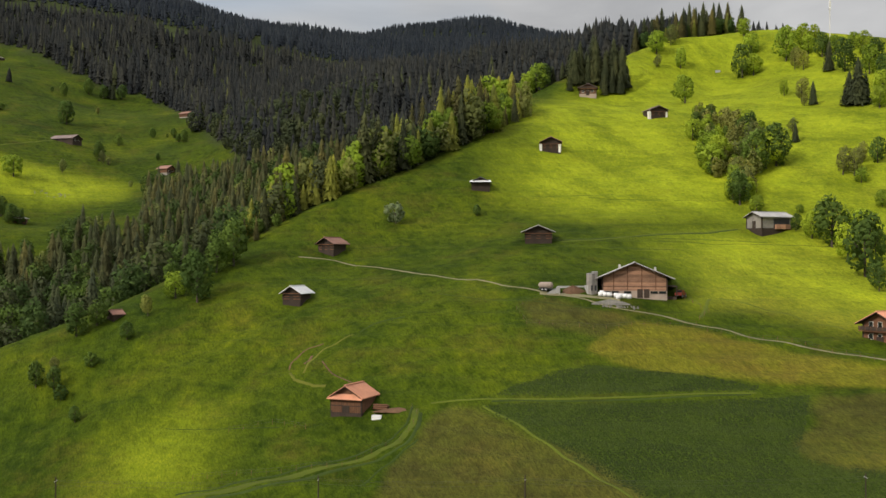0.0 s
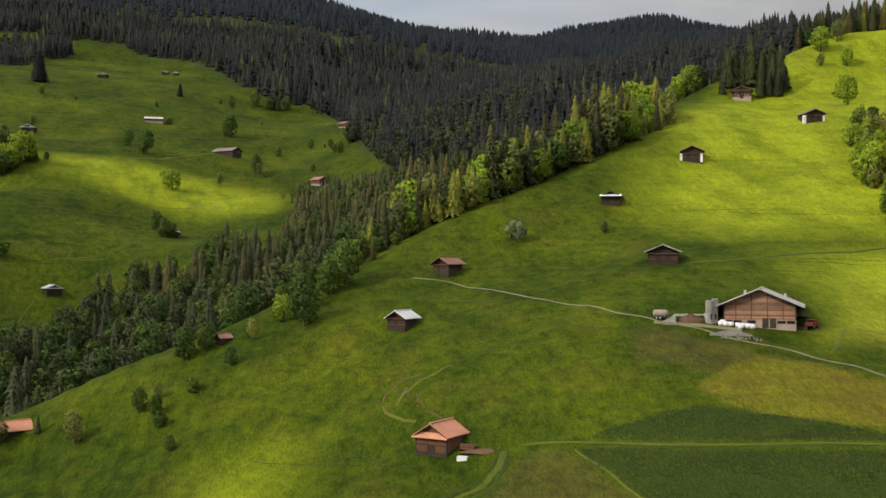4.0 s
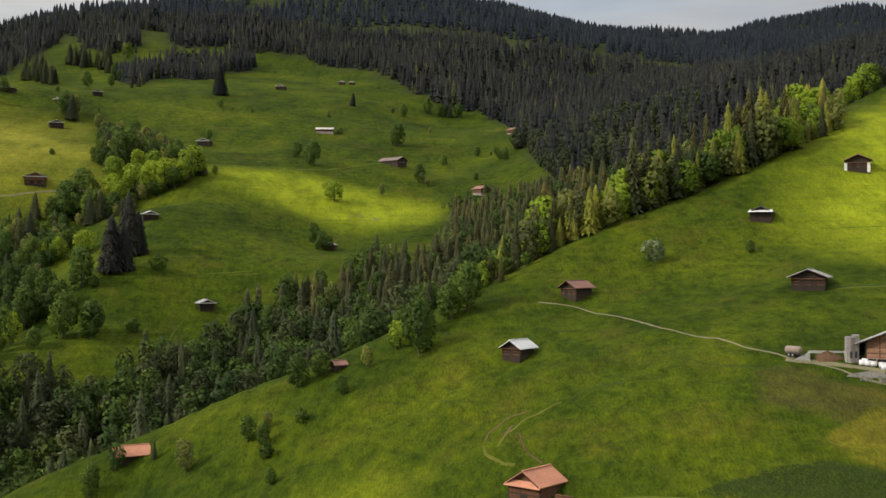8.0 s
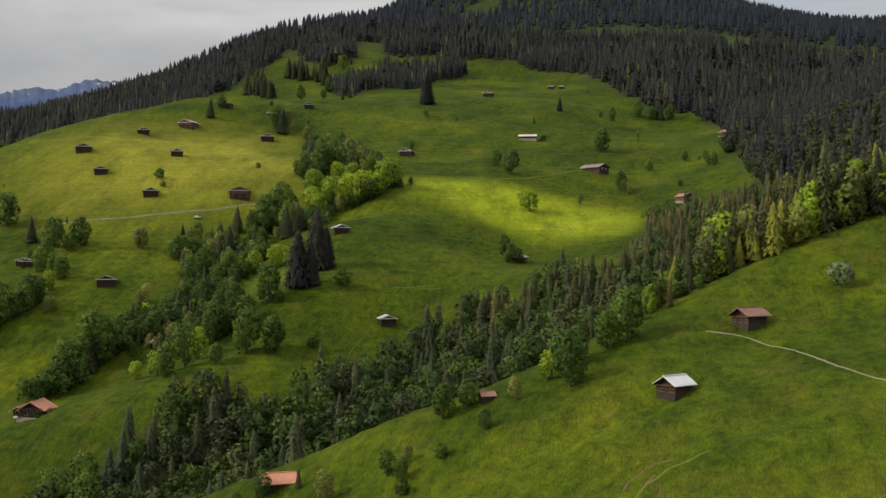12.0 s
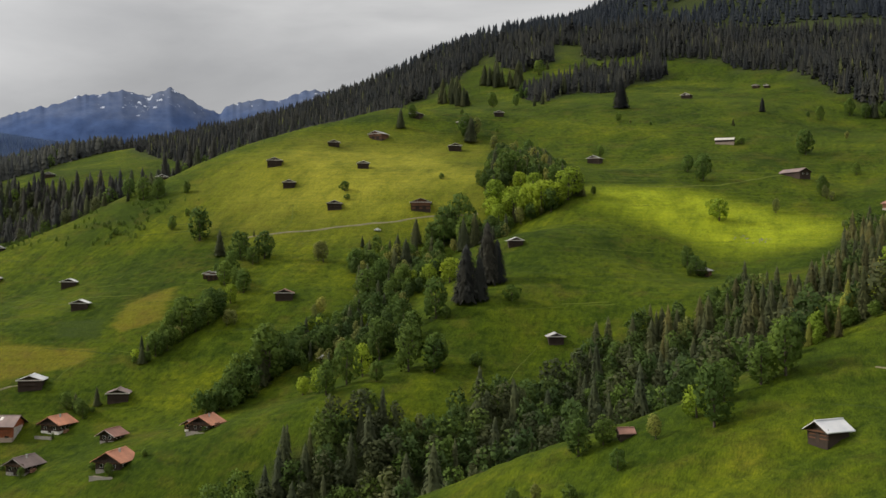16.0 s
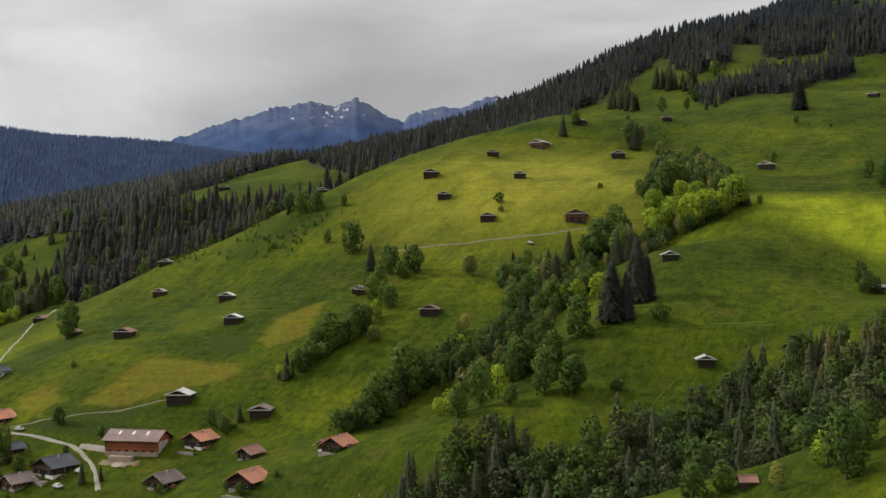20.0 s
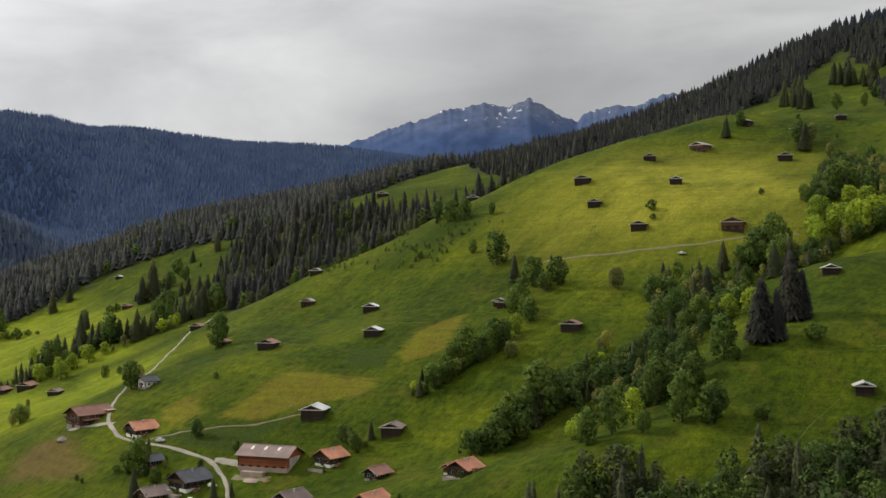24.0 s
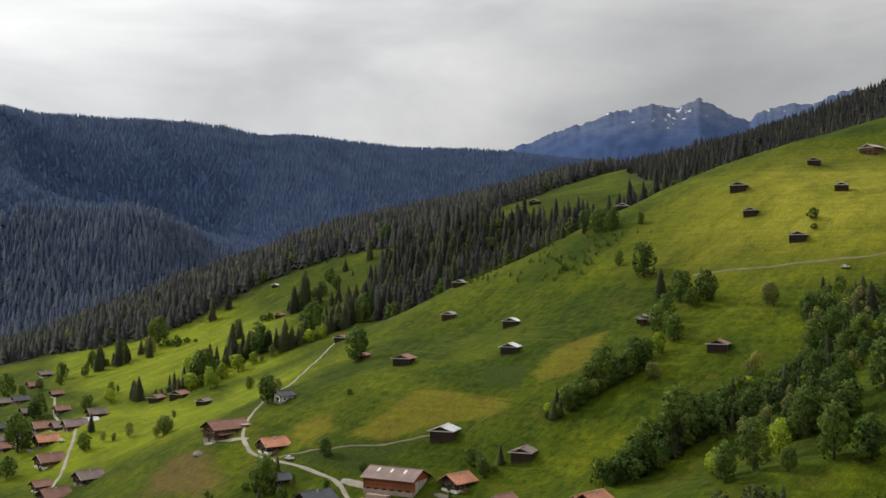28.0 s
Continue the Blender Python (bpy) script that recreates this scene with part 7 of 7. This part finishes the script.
gully = spread(-270, 50, 210, 650, 6.3, lambda x, y: covered(x, y, ["gully"]) > 1.0)
upper = gully[:, 1] > 440
# darkened leaf colours stand for the shade down in the gully
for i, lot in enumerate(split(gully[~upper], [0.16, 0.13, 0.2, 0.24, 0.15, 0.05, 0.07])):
    t, mat, nom, lo, hi = [(S_NEAR[1], SPRUCE, 20, 12, 18), (S_NEAR[0], SPRUCE, 20, 10, 15), (B_MID[0], FOOT_LEAF, 14, 10, 16), (B_MID[1], SHADED_LEAF, 14, 9, 15), (B_MID[2], LEAF, 14, 9, 15), (B_THIN[0], FOOT_LEAF, 14, 9, 14), (B_THIN[1], SHADED_LEAF, 14, 9, 14)][i]
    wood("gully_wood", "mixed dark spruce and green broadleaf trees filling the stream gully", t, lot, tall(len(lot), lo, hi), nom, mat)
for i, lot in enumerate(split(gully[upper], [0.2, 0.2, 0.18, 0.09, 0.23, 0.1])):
    t, mat, nom, lo, hi = [(S_NEAR[0], SPRUCE, 20, 12, 19), (S_NEAR[1], SPRUCE, 20, 11, 16), (S_NEAR[1], BROWNISH_SPRUCE, 20, 13, 19), (B_MID[0], LEAF, 14, 9, 13), (B_MID[1], SHADED_LEAF, 14, 9, 14), (B_THIN[0], PALE_LEAF, 14, 9, 13)][i]
    wood("upper_gully_wood", "tall spruces with some spring green trees along the upper gully", t, lot, tall(len(lot), lo, hi), nom, mat)
edge_line = np.array([(31, 506), (38, 484), (40, 470), (21, 437), (-8, 400), (-33, 371), (-53, 344)], float)
rim = spread(-66, 45, 336, 506, 4.6, lambda x, y: (np.interp(y, edge_line[::-1, 1], edge_line[::-1, 0]) - x > 3.5) & (np.interp(y, edge_line[::-1, 1], edge_line[::-1, 0]) - x < 26))
# part of the rim conifers get needles with the sun painted in
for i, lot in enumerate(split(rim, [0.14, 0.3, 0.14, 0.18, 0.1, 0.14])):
    t, mat, nom, lo, hi = [(S_FINE[0], SPRUCE, 20, 13, 19), (S_FINE[1], SUNLIT_SPRUCE, 20, 11, 17), (S_FINE[0], BROWNISH_SPRUCE, 20, 12, 18), (B_EDGE[0], SPRING_LEAF, 14, 9, 15), (B_EDGE[1], LEAF, 14, 8, 13), (B_THIN[0], PALE_LEAF, 14, 9, 14)][i]
    wood("edge_wood", "sunlit-tinted spruces and spring green trees along the edge of the spur", t, lot, tall(len(lot), lo, hi) * np.where((lot[:, 1] > 448) & (lot[:, 1] < 476), 0.8, np.clip((lot[:, 1] - 320) / 50, 0.5, 1.25)) * (0.95 + 0.35 * rolling(lot[:, 0], lot[:, 1], 9, 41)), nom, mat)
HOLLOW = [(106, 469), (111, 465), (116, 442), (123, 426), (124, 405), (120, 390), (113, 385), (106, 373), (99, 354), (92, 356), (95, 375), (92, 391), (96, 419), (99, 442)]
hollow = spread(88, 128, 350, 472, 4.4, lambda x, y: inside(HOLLOW, x, y) > 0.3)
for i, lot in enumerate(split(hollow, [0.35, 0.2, 0.2, 0.25])):
    t, mat, lo, hi = [(B_THIN[0], PALE_LEAF, 5, 8.5), (B_THIN[1], PALE_LEAF, 6, 10), (B_EDGE[0], SPRING_LEAF, 4.5, 7.5), (B_EDGE[1], LEAF, 4, 7)][i]
    wood("hollow_thicket", "thicket of budding and spring green trees in the meadow hollow", t, lot, tall(len(lot), lo, hi), 14, mat)
hill = spread(-1320, 270, 600, 1350, 7.0, lambda x, y: (covered(x, y, ["hill", "belt"]) > 2 + 9 * rolling(x, y, 34, 31)) & (np.hypot(x, y) < 1500) & (x < 150 + 0.33 * (1340 - y)))
foot = (hill[:, 0] > -265) & (hill[:, 0] < -40) & (hill[:, 1] < 900) & (R.uniform(0, 1, len(hill)) < np.clip((930 - hill[:, 1]) / 300, 0, 0.42))
for i, lot in enumerate(split(hill[foot], [0.5, 0.25, 0.25])):
    wood("foot_wood", "grey-green broadleaf trees at the foot of the spruce forest", B_MID[i], lot, tall(len(lot), 10, 17), 14, FOOT_LEAF)
hill = hill[~foot]
for i, lot in enumerate(split(hill, [0.44, 0.44, 0.06, 0.06])):
    t, mat, nom, lo, hi = [(S_MID[0], HILL_SPRUCE, 20, 15, 25), (S_MID[1], HILL_SPRUCE, 20, 12, 21), (B_FAR, HILL_SPRUCE, 14, 12, 17), (S_MID[0], SPRUCE, 20, 13, 20)][i]
    size = np.where((lot[:, 0] < -640) & (lot[:, 1] < 1050), 0.72, 1.0) * (0.95 + 0.25 * rolling(lot[:, 0], lot[:, 1], 45, 37))
    wood("hill_forest", "dark spruce forest covering the mountain side", t, lot, tall(len(lot), lo, hi) * size, nom, mat)
CREST = [(70, 628), (86, 648), (116, 690), (146, 716), (178, 724), (190, 770), (60, 780), (10, 660), (20, 625)]
crest = spread(0, 200, 620, 790, 6.5, lambda x, y: inside(CREST, x, y) > 0)
for i, lot in enumerate(split(crest, [0.46, 0.46, 0.08])):
    t, mat, nom, lo, hi = [(S_NEAR[0], HILL_SPRUCE, 20, 24, 33), (S_NEAR[1], HILL_SPRUCE, 20, 20, 30), (B_MID[0], LEAF, 14, 12, 18)][i]
    wood("crest_forest", "tall dark spruce stand rising behind the hill crest", t, lot, tall(len(lot), lo, hi) * np.where(lot[:, 0] > 90, 1.2, 1.0), nom, mat)
BROW = [(108, 622), (124, 628), (150, 629), (172, 628), (170, 652), (140, 662), (112, 655)]
brow = spread(105, 175, 620, 665, 4.8, lambda x, y: inside(BROW, x, y) > 0)
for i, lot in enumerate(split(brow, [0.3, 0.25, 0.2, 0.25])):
    t, mat, nom, lo, hi = [(S_FINE[0], SPRUCE, 20, 14, 20), (S_FINE[1], BROWNISH_SPRUCE, 20, 12, 18), (S_FINE[1], SUNLIT_SPRUCE, 20, 9, 13), (B_EDGE[0], LEAF, 14, 7, 11)][i]
    wood("crest_edge_wood", "mixed spruces and sunlit-tinted trees along the crest of the spur", t, lot, tall(len(lot), lo, hi) * np.clip(0.6 + (lot[:, 1] - 622) / 24, 0.6, 1.25), nom, mat)
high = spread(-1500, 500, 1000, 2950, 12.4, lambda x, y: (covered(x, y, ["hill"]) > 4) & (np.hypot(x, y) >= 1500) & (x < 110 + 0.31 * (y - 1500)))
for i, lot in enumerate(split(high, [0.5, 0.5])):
    wood("high_forest", "dark spruce forest on the high ridge, tinted blue for haze", S_LOW[i], lot, tall(len(lot), 13, 22), 20, HAZED_HIGH_SPRUCE)
west = spread(-900, -630, 370, 650, 7.6, lambda x, y: covered(x, y, ["west"]) > 1 + 9 * rolling(x, y, 24, 32))
for i, lot in enumerate(split(west, [0.3, 0.22, 0.14, 0.14, 0.2])):
    t, mat, nom, lo, hi = [(S_NEAR[0], HILL_SPRUCE, 20, 17, 29), (S_NEAR[1], SPRUCE, 20, 13, 24), (B_MID[0], FOOT_LEAF, 14, 10, 16), (B_THIN[1], LEAF, 14, 9, 15), (S_NEAR[0], FLANK_SPRUCE, 20, 16, 27)][i]
    wood("brow_forest", "spruce wood with green broadleaf trees behind the meadow brow", t, lot, tall(len(lot), lo, hi), nom, mat)
flank = spread(-1320, -900, 120, 800, 7.6, lambda x, y: covered(x, y, ["flank"]) > 2 + 6 * rolling(x, y, 50, 33))
for i, lot in enumerate(split(flank, [0.48, 0.47, 0.05])):
    t, mat, nom, lo, hi = [(S_LOW[0], FLANK_SPRUCE, 20, 16, 24), (S_LOW[1], FLANK_SPRUCE, 20, 14, 22), (B_FAR, LEAF, 14, 12, 18)][i]
    wood("valley_forest", "spruce forest running down the valley flank", t, lot, tall(len(lot), lo, hi), nom, mat)
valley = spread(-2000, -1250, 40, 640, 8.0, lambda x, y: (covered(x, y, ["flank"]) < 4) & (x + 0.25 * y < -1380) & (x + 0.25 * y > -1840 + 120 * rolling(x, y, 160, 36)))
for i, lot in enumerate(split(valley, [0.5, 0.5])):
    wood("valley_side_forest", "spruce forest rising from the valley, tinted grey-blue for haze", S_LOW[i], lot, tall(len(lot), 14, 24), 20, HAZED_MID_SPRUCE)
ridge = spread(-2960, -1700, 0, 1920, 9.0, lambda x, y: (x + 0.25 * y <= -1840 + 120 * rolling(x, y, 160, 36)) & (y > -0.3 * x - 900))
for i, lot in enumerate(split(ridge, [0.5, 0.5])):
    wood("far_forest", "spruce forest on the ridge across the valley, tinted blue for haze", S_FAR[i], lot, tall(len(lot), 11, 18), 20, HAZED_FAR_SPRUCE)
belt = np.array([(-735, 243), (-752, 262), (-768, 285), (-768, 305), (-745, 325), (-738, 345), (-745, 365), (-770, 385)], float)
copse = spread(-800, -715, 243, 392, 7.0, lambda x, y: np.abs(x + 8 - np.interp(y, belt[:, 1], belt[:, 0])) < 13)
for i, lot in enumerate(split(copse, [0.4, 0.3, 0.3])):
    t, mat, nom, lo, hi = [(S_NEAR[0], SPRUCE, 20, 12, 19), (S_NEAR[1], SPRUCE, 20, 10, 17), (B_MID[0], LEAF, 14, 8, 13)][i]
    wood("roadside_wood", "row of dark spruces and broadleaf trees below the road", t, lot, tall(len(lot), lo, hi), nom, mat)
hedge = spread(-330, -290, 345, 410, 6.0, lambda x, y: np.abs(x + 320 + 0.1 * (y - 350)) < 9)
wood("ravine_thicket", "dark broadleaf thicket at the foot of the ravine", B_MID[1], hedge, tall(len(hedge), 7, 12), 14, LEAF)
shrubs = spread(-640, -520, 400, 510, 5.5, lambda x, y: (np.abs(y - 440 - 0.35 * (x + 590)) < 26) & (rolling(x, y, 14, 40) > 0.0))
wood("slope_shrubs", "low dark shrubs scattered over the slope", B_THIN[0], shrubs, tall(len(shrubs), 1.8, 3.8), 14, LEAF)


RAVINE_MASS = [
    [(-329, 382), (-330, 396), (-337, 415), (-328, 429), (-344, 453), (-374, 478), (-382, 504), (-360, 508), (-354, 526), (-324, 493), (-315, 462), (-290, 422), (-265, 408), (-266, 393), (-294, 394)],
    [(-392, 606), (-458, 695), (-480, 737), (-456, 745), (-399, 692), (-351, 644), (-323, 608), (-331, 590), (-342, 582), (-319, 530), (-337, 528), (-361, 534), (-369, 524), (-370, 555), (-365, 577), (-376, 592)],
]
thicket = spread(-480, -230, 330, 720, 5.6, lambda x, y: np.max([inside(p, x, y) for p in RAVINE_MASS], axis=0) > 0.5)
thicket = thicket[~((thicket[:, 0] > -378) & (thicket[:, 1] > 560) & (thicket[:, 1] < 628))]
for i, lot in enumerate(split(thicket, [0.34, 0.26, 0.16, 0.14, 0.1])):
    t, mat, nom, lo, hi = [(B_MID[0], SHADED_LEAF, 14, 6, 11), (B_MID[1], LEAF, 14, 6, 10), (B_THIN[0], PALE_LEAF, 14, 6, 10), (S_NEAR[0], SPRUCE, 20, 8, 13), (B_EDGE[1], LEAF, 14, 7, 11)][i]
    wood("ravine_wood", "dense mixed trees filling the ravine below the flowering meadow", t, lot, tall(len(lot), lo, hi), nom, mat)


def tussocks(name, label, places, low, high, mat, sides=4):
    """Low tufts of grass, each a ragged little cone, in one mesh."""
    n = len(places)
    z, h = ground_z(places[:, 0], places[:, 1]), R.uniform(low, high, n)
    a = R.uniform(0, 6.28, n)[:, None] + np.arange(sides)[None] * 6.2832 / sides
    r = (h * R.uniform(1.1, 1.9, n))[:, None] * R.uniform(0.7, 1.3, (n, sides))
    v = np.zeros((n, sides + 1, 3))
    v[:, 0, :2], v[:, 0, 2] = places + (h * 0.3)[:, None] * R.normal(size=(n, 2)), z + h
    v[:, 1:, 0], v[:, 1:, 1] = places[:, 0, None] + r * np.cos(a), places[:, 1, None] + r * np.sin(a)
    v[:, 1:, 2] = ground_z(v[:, 1:, 0], v[:, 1:, 1]) - 0.03
    k = np.arange(sides)
    f = np.stack([0 * k, 1 + k, 1 + (k + 1) % sides], -1)[None] + (np.arange(n) * (sides + 1))[:, None, None]
    up = np.zeros((n, sides + 1, 3))
    up[:, 1:, 0], up[:, 1:, 1], up[:, :, 2] = 0.5 * np.cos(a), 0.5 * np.sin(a), 1.0
    return tagged(new(name, mesh_of(name, v.reshape(-1, 3), f.reshape(-1, 3), mat, True, up.reshape(-1, 3))), label, "grass", kind="stuff")


near_lush = FIELDS["lush"][:2]
tussocks("tall_crop", "dark green uncut grass standing in the lower field", spread(5, 82, 170, 234, 0.55, lambda x, y: np.max([inside(p, x, y) for p in near_lush], axis=0) > 0.2), 0.12, 0.26, GRASS)
